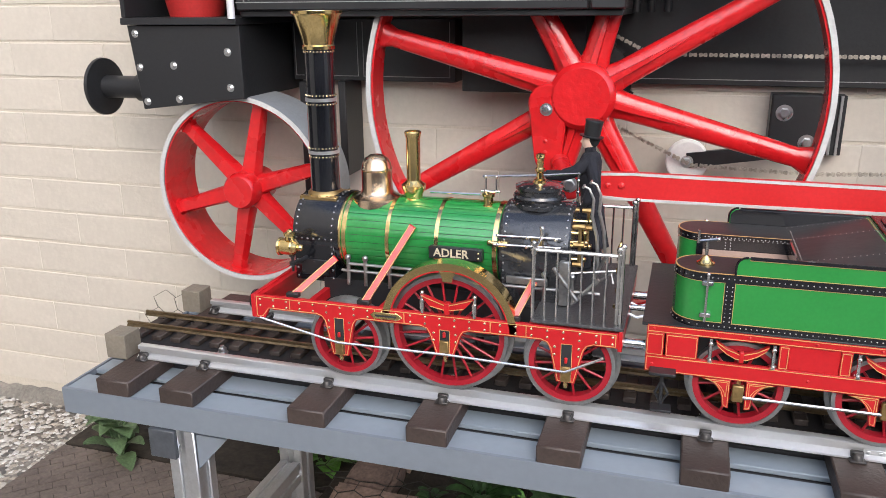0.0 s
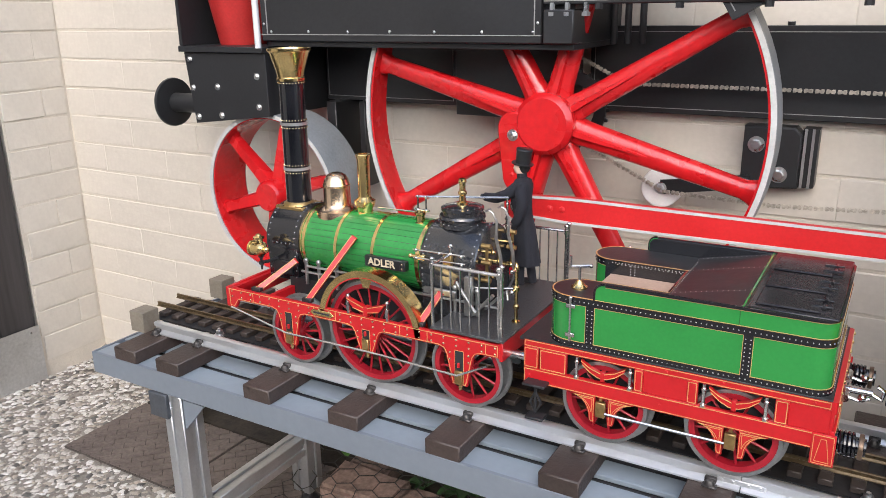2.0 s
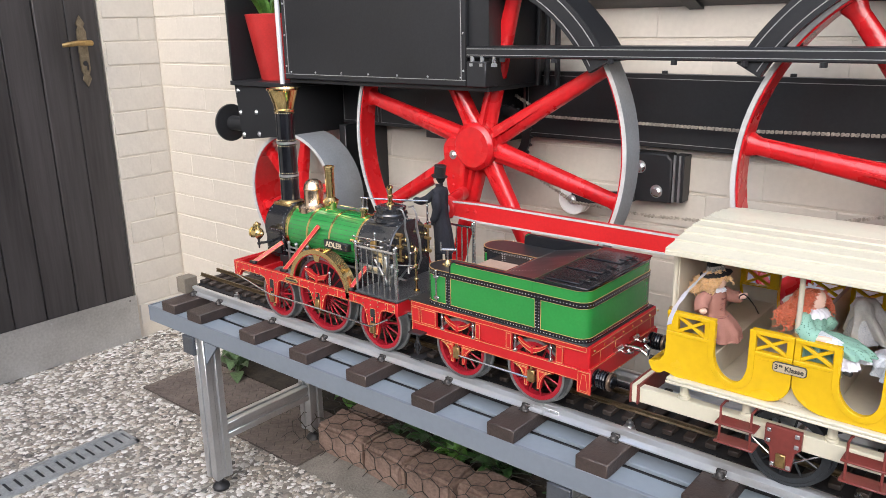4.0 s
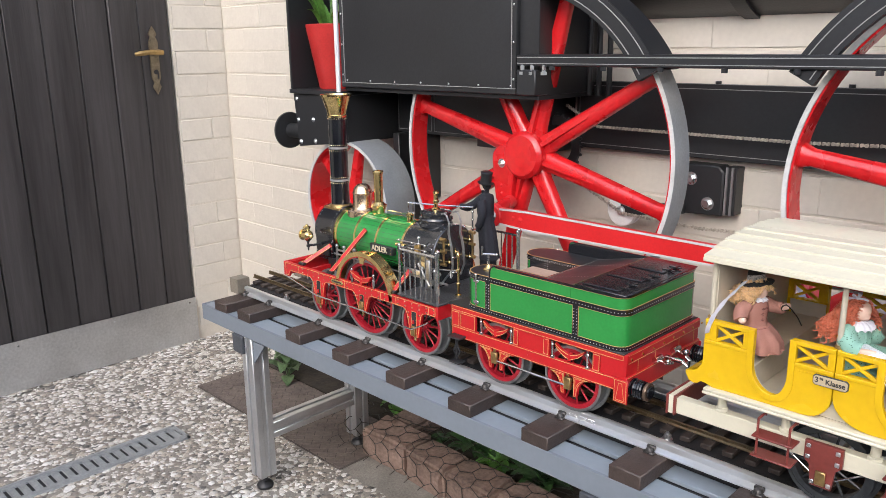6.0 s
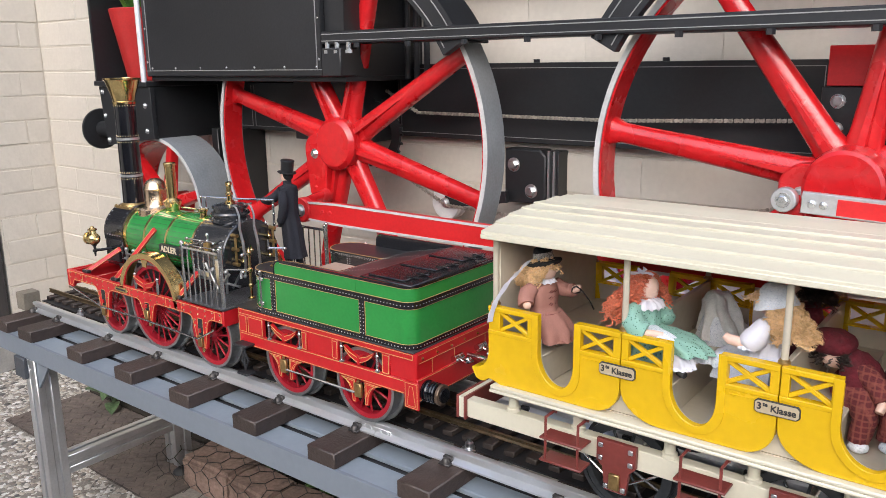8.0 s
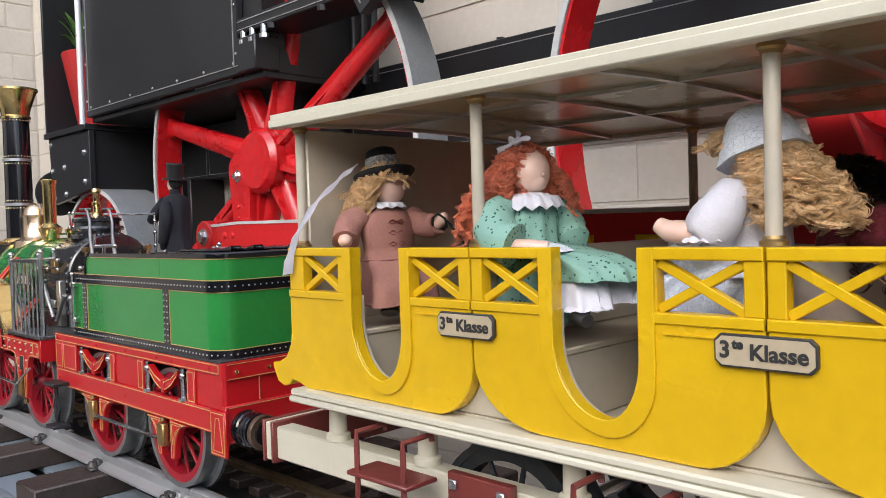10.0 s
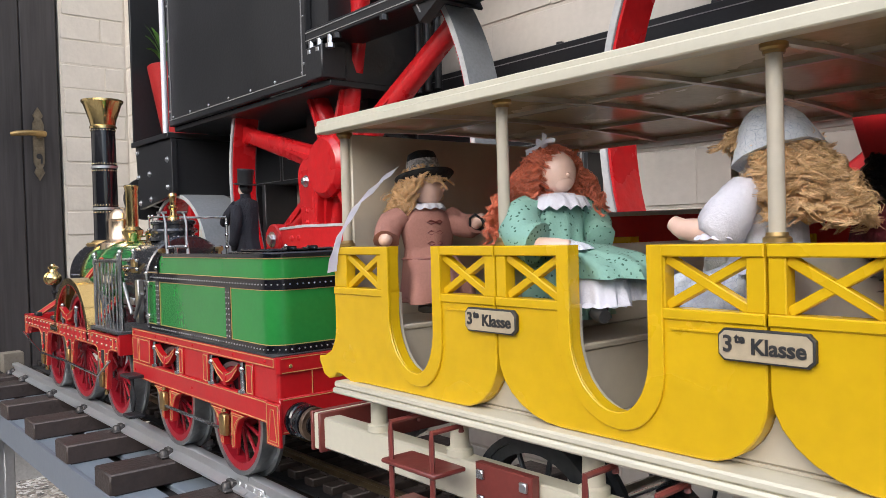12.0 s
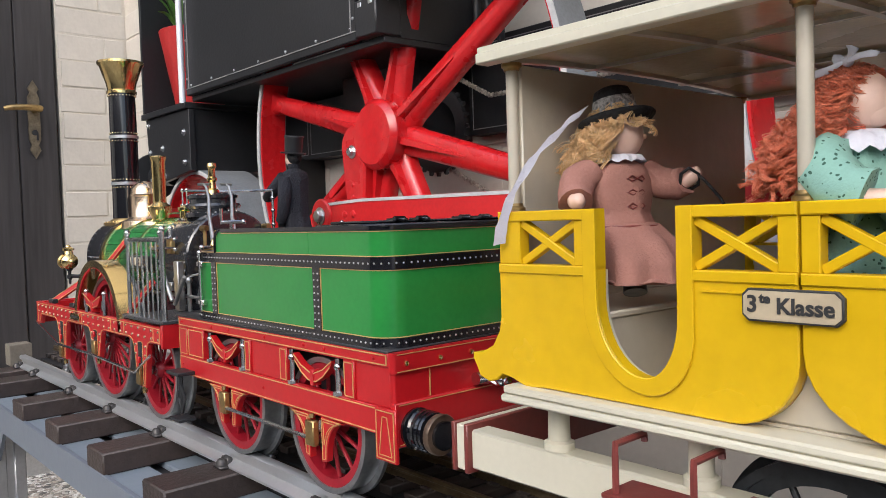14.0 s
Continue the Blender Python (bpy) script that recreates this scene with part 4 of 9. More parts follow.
cr = flat_rod("coupling_rod", [(PB[0] - 0.004, PB[1] + 0.017), (PB[0] + 0.09, PB[1] + 0.021), (PA[0] - 0.12, PA[1] + 0.016), (PA[0], PA[1] + 0.02)],
              [(PB[0] - 0.004, PB[1] - 0.017), (PB[0] + 0.09, PB[1] - 0.021), (PA[0] - 0.12, PA[1] - 0.018), (PA[0], PA[1] - 0.02)], 1.142, 1.154,
              "long red coupling rod with white edge lines", [(PB[0], PB[1], 0.024)])
bm = bare()
rivets(bm, [(PB[0] + d, 1.142, PB[1] + 0.001) for d in (0.055, 0.075)] + [(PA[0] + d, 1.142, PA[1]) for d in (-0.09, -0.06)], 0.0055, 0.003)
part("rivet", bm, RED_FLAT, cr)
flat_rod("connecting_rod", [(PA[0], PA[1] + 0.02), (PA[0] + 0.10, PA[1] + 0.030), (XH[0] - 0.10, XH[1] + 0.003), (XH[0], XH[1] + 0.03)],
         [(PA[0], PA[1] - 0.02), (PA[0] + 0.10, PA[1] - 0.014), (XH[0] - 0.10, XH[1] - 0.050), (XH[0], XH[1] - 0.03)], 1.172, 1.184,
         "tapering red connecting rod with white edges", [(XH[0], XH[1], 0.034)])
bm = bare()
lathe(bm, (PA[0] + 0.012, 1.19, PA[1]), (PA[0] + 0.012, 0, PA[1]), [(0, 0.03), (0.028, 0.03), (0.030, 0.026), (0.030, 0)], 28)
single("crank_bush", bm, CAST_GREY, "round grey metal bush on the crank pin", "bush")

# return crank and eccentric rod
RC, RE = (0.779, 0.816), (1.412, 0.789)
ret = thing("return_crank", PA[0], 1.15, PA[1], "red return crank arm with round bolts", "crank")
bm = bare()
bar(bm, (PA[0], PA[1]), RC, 0.036, 0.026, 1.146, 1.158, 0.001)
lathe(bm, (PA[0], 1.158, PA[1]), (PA[0], 0, PA[1]), [(0, 0.020), (0.0135, 0.020), (0.0135, 0)], 20)
part("arm", bm, RED_FLAT, ret)
bm = bare()
bolt(bm, PA[0], 1.1445, PA[1], 0.008, 0.005)
part("bolt", bm, BOLT, ret)
ecc = thing("eccentric_rod", RC[0], 1.135, RC[1], "slim red eccentric rod with cast metal ends", "rod", "engine rods")
bm = bare()
bar(bm, (RC[0] + 0.02, RC[1] - 0.001), (RE[0] - 0.02, RE[1] + 0.001), 0.026, 0.026, 1.132, 1.142, 0.001)
part("bar", bm, CAST_GREY, ecc)
bm = bare()
bar(bm, (RC[0] + 0.06, RC[1] - 0.0035), (RE[0] - 0.07, RE[1] + 0.004), 0.019, 0.019, 1.1305, 1.1325)
part("inlay", bm, RED_FLAT, ecc)
for x, z in (RC, RE):
    bm = bare()
    lathe(bm, (x, 1.143, z), (x, 0, z), [(0, 0.0150), (0.013, 0.0150), (0.0145, 0.0138), (0.0145, 0)], 22)
    part("rod_end", bm, CAST_GREY, ecc, "grey cast metal rod eye")
    bm = bare()
    bolt(bm, x, 1.1285, z, 0.0065, 0.005)
    part("bolt", bm, BOLT, ecc)
bm = bare()
s = 1
rivets(bm, [(RC[0] + 0.032, 1.132, RC[1] - 0.002), (RC[0] + 0.045, 1.132, RC[1] - 0.003), (RE[0] - 0.035, 1.132, RE[1] + 0.003), (RE[0] - 0.05, 1.132, RE[1] + 0.003)], 0.0055, 0.003)
part("rivet", bm, BOLT, ecc)

# crosshead, guides, piston rods, valve lever
gear = thing("crosshead", XH[0], 1.2, XH[1], "red crosshead between polished guide bars", "crosshead")
bm = bare()
box(bm, 1.425, 1.475, 1.19, 1.215, 0.785, 0.868, 0.002)
box(bm, 1.395, 1.482, 1.188, 1.218, 0.862, 0.882, 0.002)
box(bm, 1.395, 1.482, 1.188, 1.218, 0.771, 0.790, 0.002)
part("body", bm, RED_FLAT, gear)
bm = bare()
ring(bm, XH[0], XH[1], 0.014, 0.024, 1.165, 1.19, n=28)
part("pin_ring", bm, CAST_GREY, gear)
for z, x0, r, lab in ((0.873, 1.27, 0.0085, "guide_bar"), (0.827, 1.475, 0.0085, "piston_rod"), (0.780, 1.47, 0.0085, "guide_bar")):
    bm = bare()
    rod(bm, (x0, 1.203, z), (1.66, 1.203, z), r, seg=20)
    if lab == "piston_rod":
        lathe(bm, (x0 - 0.01, 1.203, z), (2, 1.203, z), [(0, 0.012), (0.012, 0.012), (0.012, 0)], 6)
    part(lab, bm, STEEL, gear, "polished steel bar")
lev = thing("valve_lever", 1.458, 1.165, 0.936, "upright red valve lever with a link", "lever")
bm = bare()
bar(bm, (1.430, 0.797), (1.482, 1.005), 0.024, 0.022, 1.155, 1.165, 0.001)
part("arm", bm, RED_FLAT, lev)
bm = bare()
bar(bm, (1.470, 0.942), (1.545, 0.936), 0.022, 0.018, 1.168, 1.178, 0.001)
part("link", bm, RED_FLAT, lev)
bm = bare()
bolt(bm, 1.458, 1.155, 0.936, 0.007, 0.005)
bolt(bm, 1.540, 1.168, 0.936, 0.005, 0.004)
part("bolt", bm, BOLT, lev)
bm = bare()
rod(bm, (1.535, 1.173, 0.936), (1.662, 1.173, 0.936), 0.006, seg=14)
part("valve_rod", bm, STEEL, lev)
hang = thing("guide_hanger", 1.27, 1.3, 0.85, "red and grey upright hanger of the guide bars", "bracket")
bm = bare()
box(bm, 1.253, 1.281, 1.195, 1.222, 0.735, 1.03, 0.001)
box(bm, 1.245, 1.289, 1.19, 1.227, 0.862, 0.884, 0.001)
part("red_bar", bm, RED_FLAT, hang)
for x in (1.300, 1.322):
    bm = bare()
    box(bm, x, x + 0.012, 1.30, 1.33, 0.665, 0.935, 0.001)
    part("grey_bar", bm, CAST_GREY, hang)
bm = bare()
box(bm, 1.312, 1.322, 1.305, 1.325, 0.665, 0.93)
tube(bm, [(1.285, 1.31, 0.92), (1.30, 1.31, 0.93), (1.32, 1.31, 0.935), (1.34, 1.32, 0.925), (1.342, 1.32, 0.88)], 0.004, 8)
box(bm, 1.296, 1.34, 1.298, 1.335, 0.748, 0.762, 0.001)
part("slot", bm, BLACK, hang)
bm = bare()
bolt(bm, 1.267, 1.195, 0.90, 0.006)
bolt(bm, 1.267, 1.195, 0.752, 0.006)
part("bolt", bm, BOLT, hang)

# cylinder with steam chest above
cyl = thing("steam_cylinder", 1.85, 1.205, 0.82, "fat black steam cylinder with bolted end covers", "cylinder")
bm = bare()
lathe(bm, (1.655, 1.205, 0.820), (3, 1.205, 0.820), [(0, 0.050), (0.002, 0.055), (0.012, 0.0575), (0.014, 0.0565), (0.371, 0.0565), (0.373, 0.0575), (0.383, 0.055), (0.385, 0.050)], 48)
part("barrel", bm, BLACK_SHINE, cyl)
bm = bare()
rivets(bm, [(2.040, 1.205 + 0.046 * math.cos(radians(a)), 0.82 + 0.046 * math.sin(radians(a))) for a in range(0, 360, 30)], 0.004, 0.003, (1, 0, 0))
part("rivet", bm, BOLT, cyl)
bm = bare()
for x in (1.671, 2.022):
    lathe(bm, (x, 1.205, 0.82), (3, 1.205, 0.82), [(0, 0.0569), (0.0012, 0.0569)], 48)
part("lining", bm, GREY_LINE, cyl)
chest = thing("steam_chest", 1.85, 1.3, 0.89, "tall black panelled steam chest above the cylinder", "steam chest")
bm = bare()
box(bm, 1.660, 2.045, 1.20, 1.43, 0.884, 1.30, 0.006, 2)
part("casing", bm, BLACK, chest)
bm = bare()
for x in (1.676, 2.030):
    box(bm, x, x + 0.0016, 1.1985, 1.2, 0.895, 1.29)
box(bm, 1.676, 2.030, 1.1985, 1.2, 0.895, 0.8966)
part("lining", bm, GREY_LINE, chest)
boxr = thing("rear_box", 2.1, 1.3, 0.83, "black angular box behind the cylinder", "box")
bm = bare()
prism(bm, [(2.055, 0.889), (2.35, 0.889), (2.35, 0.77), (2.115, 0.772), (2.060, 0.842)], 1.20, 1.43, 0.002)
part("casing", bm, BLACK, boxr)
bm = bare()
for p in ((2.075, 0.862), (2.11, 0.80), (2.15, 0.785), (2.10, 0.872)):
    bolt(bm, p[0], 1.20, p[1], 0.005, 0.003)
part("bolt", bm, BLACK, boxr)
bm = bare()
box(bm, 1.60, 2.10, 1.37, 1.43, 0.53, 0.735, 0.002)
single("axle_box", bm, BLACK, "black axle box behind the small wheels", "axle box")

# main frame beam behind the wheels
fr = thing("black_girder", 0.5, 1.42, 0.9, "long black frame beam with grey edge lines", "frame")
for x0, x1, z0, z1 in ((-0.078, 0.760, 0.834, 0.982), (0.894, 1.252, 0.842, 1.045), (1.252, 1.66, 0.842, 1.045)):
    bm = bare()
    box(bm, x0, x1, 1.415, 1.44, z0, z1, 0.001)
    beam = part("beam", bm, BLACK, fr)
    bm = bare()
    for a, b, c, d in ((x0 + 0.008, x1 - 0.008, z1 - 0.010, z1 - 0.0088), (x0 + 0.008, x1 - 0.008, z0 + 0.0088, z0 + 0.010), (x0 + 0.008, x0 + 0.0092, z0 + 0.01, z1 - 0.01), (x1 - 0.0092, x1 - 0.008, z0 + 0.01, z1 - 0.01)):
        box(bm, a, b, 1.4142, 1.4155, c, d)
    part("lining", bm, GREY_LINE, beam)
bm = bare()
box(bm, 0.772, 0.886, 1.330, 1.414, 0.946, 1.000, 0.001)
part("red_block", bm, RED_FLAT, fr)
bm = bare()
box(bm, 0.768, 0.888, 1.324, 1.414, 0.84, 0.945, 0.001)
part("bearing_plate", bm, BLACK, fr)
bm = bare()
for x in (0.790, 0.868):
    for z in (0.926, 0.888):
        bm = bare()
        bolt(bm, x, 1.324, z, 0.0070, 0.006)
        part("bolt", bm, BOLT, fr)
for x in (0.25, 0.50):
    bm = bare()
    rod(bm, (x, 1.43, 0.982), (x, 1.43, 0.988), 0.006)
    part("stud", bm, BLACK, fr)

# cab side, tank panel, running board
HANG = Vector((-0.012, 0.004, -0.007))
cab = thing("cab_box", -0.47, 1.3, 0.955, "black cab box with riveted edges", "panel")
bm = bare()
box(bm, -0.655, -0.072, 1.20, 1.212, 0.968, 1.45, 0.002)
part("panel", bm, BLACK, cab)
bm = bare()
box(bm, -0.655, -0.072, 1.1985, 1.2, 0.980, 0.9814)
box(bm, -0.085, -0.0836, 1.1985, 1.2, 0.98, 1.44)
box(bm, -0.640, -0.6386, 1.1985, 1.2, 0.98, 1.44)
part("lining", bm, GREY_LINE, cab)
bm = bare()
rivets(bm, [(-0.63 + 0.0905 * k, 1.2, 0.986) for k in range(7)] + [(-0.079, 1.2, 1.0 + 0.075 * k) for k in range(6)] + [(-0.647, 1.2, 1.0 + 0.075 * k) for k in range(6)], 0.0028, 0.002)
part("rivet", bm, BOLT, cab)
bm = bare()
box(bm, -0.655, -0.022, 1.212, 1.44, 0.958, 0.967, 0.001)
part("floor_plate", bm, BLACK, cab)
bm = bare()
box(bm, -0.082, -0.022, 1.212, 1.44, 0.967, 1.45, 0.001)
part("end_wall", bm, BLACK, cab)
bm = bare()
box(bm, -0.655, -0.645, 1.212, 1.44, 0.967, 1.45)
part("end_wall", bm, BLACK, cab)
bm = bare()
box(bm, -0.068, -0.018, 1.195, 1.24, 0.968, 1.02, 0.002)
part("step_box", bm, BLACK, cab)
bm = bare()
for x in (-0.055, -0.030, 0.0):
    rod(bm, (x, 1.20, 1.016), (x, 1.20, 1.03), 0.0045, seg=6)
    rod(bm, (x, 1.20, 1.010), (x, 1.20, 1.016), 0.007, seg=6)
part("bolt", bm, BOLT, cab)
rear = thing("cab_recess", -0.77, 1.3, 0.955, "open black cab recess holding a red flower pot", "cab")
bm = bare()
box(bm, -0.885, -0.875, 1.20, 1.44, 0.957, 1.45, 0.001)
part("side_wall", bm, BLACK, rear)
bm = bare()
box(bm, -0.875, -0.655, 1.42, 1.44, 0.957, 1.45)
part("back_wall", bm, BLACK, rear)
bm = bare()
box(bm, -0.885, -0.655, 1.195, 1.44, 0.945, 0.957, 0.001)
part("shelf", bm, BLACK, rear)
bm = bare()
rod(bm, (-0.662, 1.195, 0.955), (-0.662, 1.195, 1.45), 0.0064, seg=18)
part("grab_pole", bm, PALE_STEEL, rear, "pale brushed steel grab pole")
low = thing("buffer_plate", -0.72, 1.22, 0.87, "black bolted buffer plate under the cab", "plate")
bm = bare()
prism(bm, [(-0.878, 0.944), (-0.655, 0.944), (-0.655, 0.822), (-0.862, 0.798)], 1.203, 1.215, 0.001)
part("front_plate", bm, BLACK, low)
for x, z in ((-0.862, 0.930), (-0.860, 0.872), (-0.852, 0.812), (-0.79, 0.876), (-0.785, 0.818), (-0.68, 0.90), (-0.68, 0.84)):
    bm = bare()
    bolt(bm, x, 1.203, z, 0.0048, 0.004)
    part("bolt", bm, BOLT, low)
bm = bare()
box(bm, -0.875, -0.66, 1.216, 1.44, 0.82, 0.944)
part("box", bm, BLACK, low)
bm = bare()
box(bm, -0.655, -0.33, 1.392, 1.44, 0.838, 0.950, 0.001)
panel = part("back_panel", bm, BLACK, low)
bm = bare()
for x0, x1 in ((-0.650, -0.520), (-0.510, -0.34)):
    box(bm, x0, x1, 1.3908, 1.392, 0.846, 0.8472)
    box(bm, x0, x0 + 0.0012, 1.3908, 1.392, 0.846, 0.945)
    box(bm, x1 - 0.0012, x1, 1.3908, 1.392, 0.846, 0.945)
part("lining", bm, GREY_LINE, panel)
bm = bare()
box(bm, -0.30, -0.09, 1.33, 1.44, 0.83, 0.958, 0.001)
part("rear_box", bm, BLACK, low)
bm = bare()
box(bm, -0.62, -0.595, 1.34, 1.44, 0.56, 0.84, 0.002)
box(bm, -0.55, -0.535, 1.36, 1.44, 0.66, 0.84, 0.002)
part("hanger", bm, BLACK, low)
bf = thing("wall_buffer", -0.96, 1.25, 0.83, "round black buffer with a flat disc", "buffer")
bm = bare()
lathe(bm, (-0.878, 1.262, 0.83), (-3, 1.262, 0.83), [(0, 0.026), (0.03, 0.026), (0.032, 0.021), (0.105, 0.021)], 28)
part("stem", bm, BLACK, bf)
bm = bare()
lathe(bm, (-0.983, 1.262, 0.83), (-3, 1.262, 0.83), [(0, 0.03), (0.004, 0.053), (0.010, 0.054), (0.014, 0.045), (0.016, 0)], 36)
part("disc", bm, BLACK, bf)
board = thing("running_board", 0.6, 1.2, 1.04, "long black running board with thin white lines", "board")
bm = bare()
box(bm, -0.070, 1.68, 1.198, 1.27, 1.027, 1.050, 0.002)
part("board", bm, BLACK, board)
bm = bare()
box(bm, -0.068, 1.66, 1.1968, 1.198, 1.044, 1.0455)
box(bm, -0.068, 1.66, 1.1968, 1.198, 1.032, 1.0332)
part("lining", bm, GREY_LINE, board)
bm = bare()
for k in range(14):
    x = 0.02 + 0.12 * k
    bm = bare()
    rod(bm, (x, 1.20, 1.020), (x, 1.20, 1.028), 0.006, seg=6)
    part("bolt", bm, BLACK, board)
for cx, a0, a1 in ((WB, 29.5, 95), (WA, 95, 150.5), (WA, 29.5, 85)):
    g = thing("wheel_guard", cx, 1.25, WZ, "black curved wheel guard with white edge lines", "wheel guard", "wheel guards")
    bm = bare()
    ring(bm, cx, WZ, WR - 0.012, WR + 0.032, 1.205, 1.222, a0, a1, 30)
    ring(bm, cx, WZ, WR + 0.028, WR + 0.032, 1.222, 1.285, a0, a1, 30)
    part("guard", bm, BLACK, g)
    bm = bare()
    ring(bm, cx, WZ, WR - 0.004, WR - 0.0025, 1.2035, 1.2052, a0 + 1.5, a1 - 1, 30)
    ring(bm, cx, WZ, WR + 0.021, WR + 0.0225, 1.2035, 1.2052, a0 + 1.5, a1 - 1, 30)
    part("lining", bm, GREY_LINE, g)
boil = thing("engine_boiler", 0.7, 1.40, 1.3, "large dark boiler barrel over the wheels", "boiler")
BY, BH, BRAD = 1.50, 1.345, 0.235
bm = bare()
lathe(bm, (0.0, BY, BH), (3, BY, BH), [(0, BRAD - 0.006), (0.02, BRAD), (1.66, BRAD)], 56)
part("barrel", bm, BLACK, boil)
for x in (0.30, 0.66, 1.02, 1.38):
    bm = bare()
    lathe(bm, (x, BY, BH), (3, BY, BH), [(0, BRAD - 0.001), (0, BRAD + 0.006), (0.03, BRAD + 0.006), (0.03, BRAD - 0.001)], 56)
    part("barrel_band", bm, BLACK, boil)
for x in (-0.016, 0.008, 0.034):
    bm = bare()
    rod(bm, (x, 1.385, 0.96), (x, 1.385, 1.20), 0.006)
    single("riser_pipe", bm, BLACK, "dark upright pipe beside the cab", "pipe", "riser pipes")

# drive chain, tensioner and roller
HANG = Vector((0, 0, 0))
def chain_run(pts, y, label):
    c = thing("drive_chain", pts[0][0], y, pts[0][1], label, "chain", "drive chains")
    bm = bare()
    for (ax, az), (bx, bz) in zip(pts, pts[1:]):
        d = math.hypot(bx - ax, bz - az)
        n = max(1, round(d / 0.008))
        for k in range(n):
            t0, t1 = k / n, (k + 1) / n
            p, q = (ax + (bx - ax) * t0, az + (bz - az) * t0), (ax + (bx - ax) * t1, az + (bz - az) * t1)
            off = 0.0026
            ux, uz = (q[0] - p[0]) * n / d, (q[1] - p[1]) * n / d
            plate = [(-0.0042, 0), (-0.0030, 0.0046), (0.0022, 0.0044), (0.0063, 0.0022), (0.0105, 0.0044), (0.0157, 0.0046), (0.0169, 0), (0.0157, -0.0046), (0.0105, -0.0044), (0.0063, -0.0022), (0.0022, -0.0044), (-0.0030, -0.0046)]
            if k % 2 == 0:
                for s in (-1, 1):
                    prism(bm, [(p[0] + a * ux - b * uz, p[1] + a * uz + b * ux) for a, b in [(0.63 * e, 0.68 * f) for e, f in plate]], y + s * off - 0.0006, y + s * off + 0.0006)
            rod(bm, (p[0], y - 0.0042, p[1]), (p[0], y + 0.0042, p[1]), 0.0024, seg=6)
    part("chain_run", bm, CHAIN, c)
    return c


chain_run([(WB + 0.01, 0.928), (0.0, 0.886), (0.43, 0.884), (WA - 0.01, 0.896)], 1.385, "rusty steel drive chain, upper run")
chain_run([(WB + 0.01, 0.782), (0.08, 0.705), (0.26, 0.699), (0.52, 0.712), (WA - 0.01, 0.79)], 1.372, "rusty steel drive chain, slack lower run")
HANG = Vector((-0.018, 0.018, -0.009))
ten = thing("chain_tensioner", 0.22, 1.4, 0.77, "black chain tensioner block with a white roller", "tensioner")
bm = bare()
prism(bm, [(0.216, 0.832), (0.294, 0.832), (0.306, 0.820), (0.306, 0.732), (0.226, 0.728), (0.216, 0.746)], 1.385, 1.44, 0.003)
part("block", bm, BLACK, ten)
bm = bare()
box(bm, 0.306, 0.330, 1.392, 1.44, 0.734, 0.831, 0.001)
part("side_block", bm, BLACK, ten)
for x in (0.3085, 0.3200):
    bm = bare()
    box(bm, x, x + 0.004, 1.388, 1.392, 0.734, 0.831)
    part("side_bar", bm, ALU, ten)
bm = bare()
bar(bm, (0.09, 0.720), (0.235, 0.742), 0.026, 0.022, 1.36, 1.372, 0.001)
part("arm", bm, BLACK, ten)
bm = bare()
lathe(bm, (0.090, 1.388, 0.718), (0.090, 0, 0.718), [(0, 0.035), (0.006, 0.035), (0.009, 0.029), (0.016, 0.029), (0.019, 0.035), (0.025, 0.035), (0.027, 0.033), (0.027, 0)], 36)
part("roller", bm, NYLON, ten, "white nylon roller")
for x, y, z, r in ((0.237, 1.385, 0.802, 0.0085), (0.276, 1.385, 0.754, 0.0085), (0.090, 1.361, 0.718, 0.0075)):
    bm = bare()
    bolt(bm, x, y, z, r, 0.007)
    bt = part("bolt", bm, BOLT, ten)
    if r > 0.008:
        bm = bare()
        lathe(bm, (x, y + 0.001, z), (x, 0, z), [(0, 0.0135), (0.002, 0.0135), (0.002, 0.008)], 24)
        part("washer", bm, ALU, bt)

# flower pots
HANG = Vector((-0.012, 0.004, -0.007))
pot = thing("flower_pot", -0.79, 1.29, 0.957, "red glazed flower pot with a green plant", "flower pot", "flower pots")
bm = bare()
lathe(bm, (-0.79, 1.29, 0.957), (-0.79, 1.29, 2), [(0, 0.047), (0.004, 0.049), (0.17, 0.080), (0.172, 0.078), (0.165, 0.075), (0.14, 0.070), (0.14, 0)], 36)
part("pot", bm, POT_RED, pot)
rnd = random.Random(9)
for k in range(16):
    bm = bare()
    a = rnd.uniform(0, 6.3)
    b0 = Vector((-0.79 + 0.03 * math.cos(a), 1.29 + 0.03 * math.sin(a), 1.10))
    leaf(bm, b0, b0 + Vector((0.06 * math.cos(a), 0.05 * math.sin(a), rnd.uniform(0.05, 0.16))), 0.014, 0.02)
    part("leaf", bm, LEAF, pot, angle=80)
HANG = Vector((0, 0, 0))
tub = thing("flower_tub", 1.575, 1.31, 0.985, "round yellow flower tub on the black shelf", "flower pot", "flower pots")
bm = bare()
lathe(bm, (1.575, 1.32, 0.986), (1.575, 1.32, 2), [(0, 0.05), (0.004, 0.055), (0.06, 0.085), (0.064, 0.083), (0.05, 0.075), (0.05, 0)], 36)
part("tub", bm, POT_YELLOW, tub)
bm = bare()
box(bm, 1.262, 1.66, 1.24, 1.43, 0.972, 0.985, 0.001)
single("pot_shelf", bm, BLACK, "narrow black shelf in front of the steam chest", "shelf")

# ---- the model locomotive ----
RT = RAIL_TOP


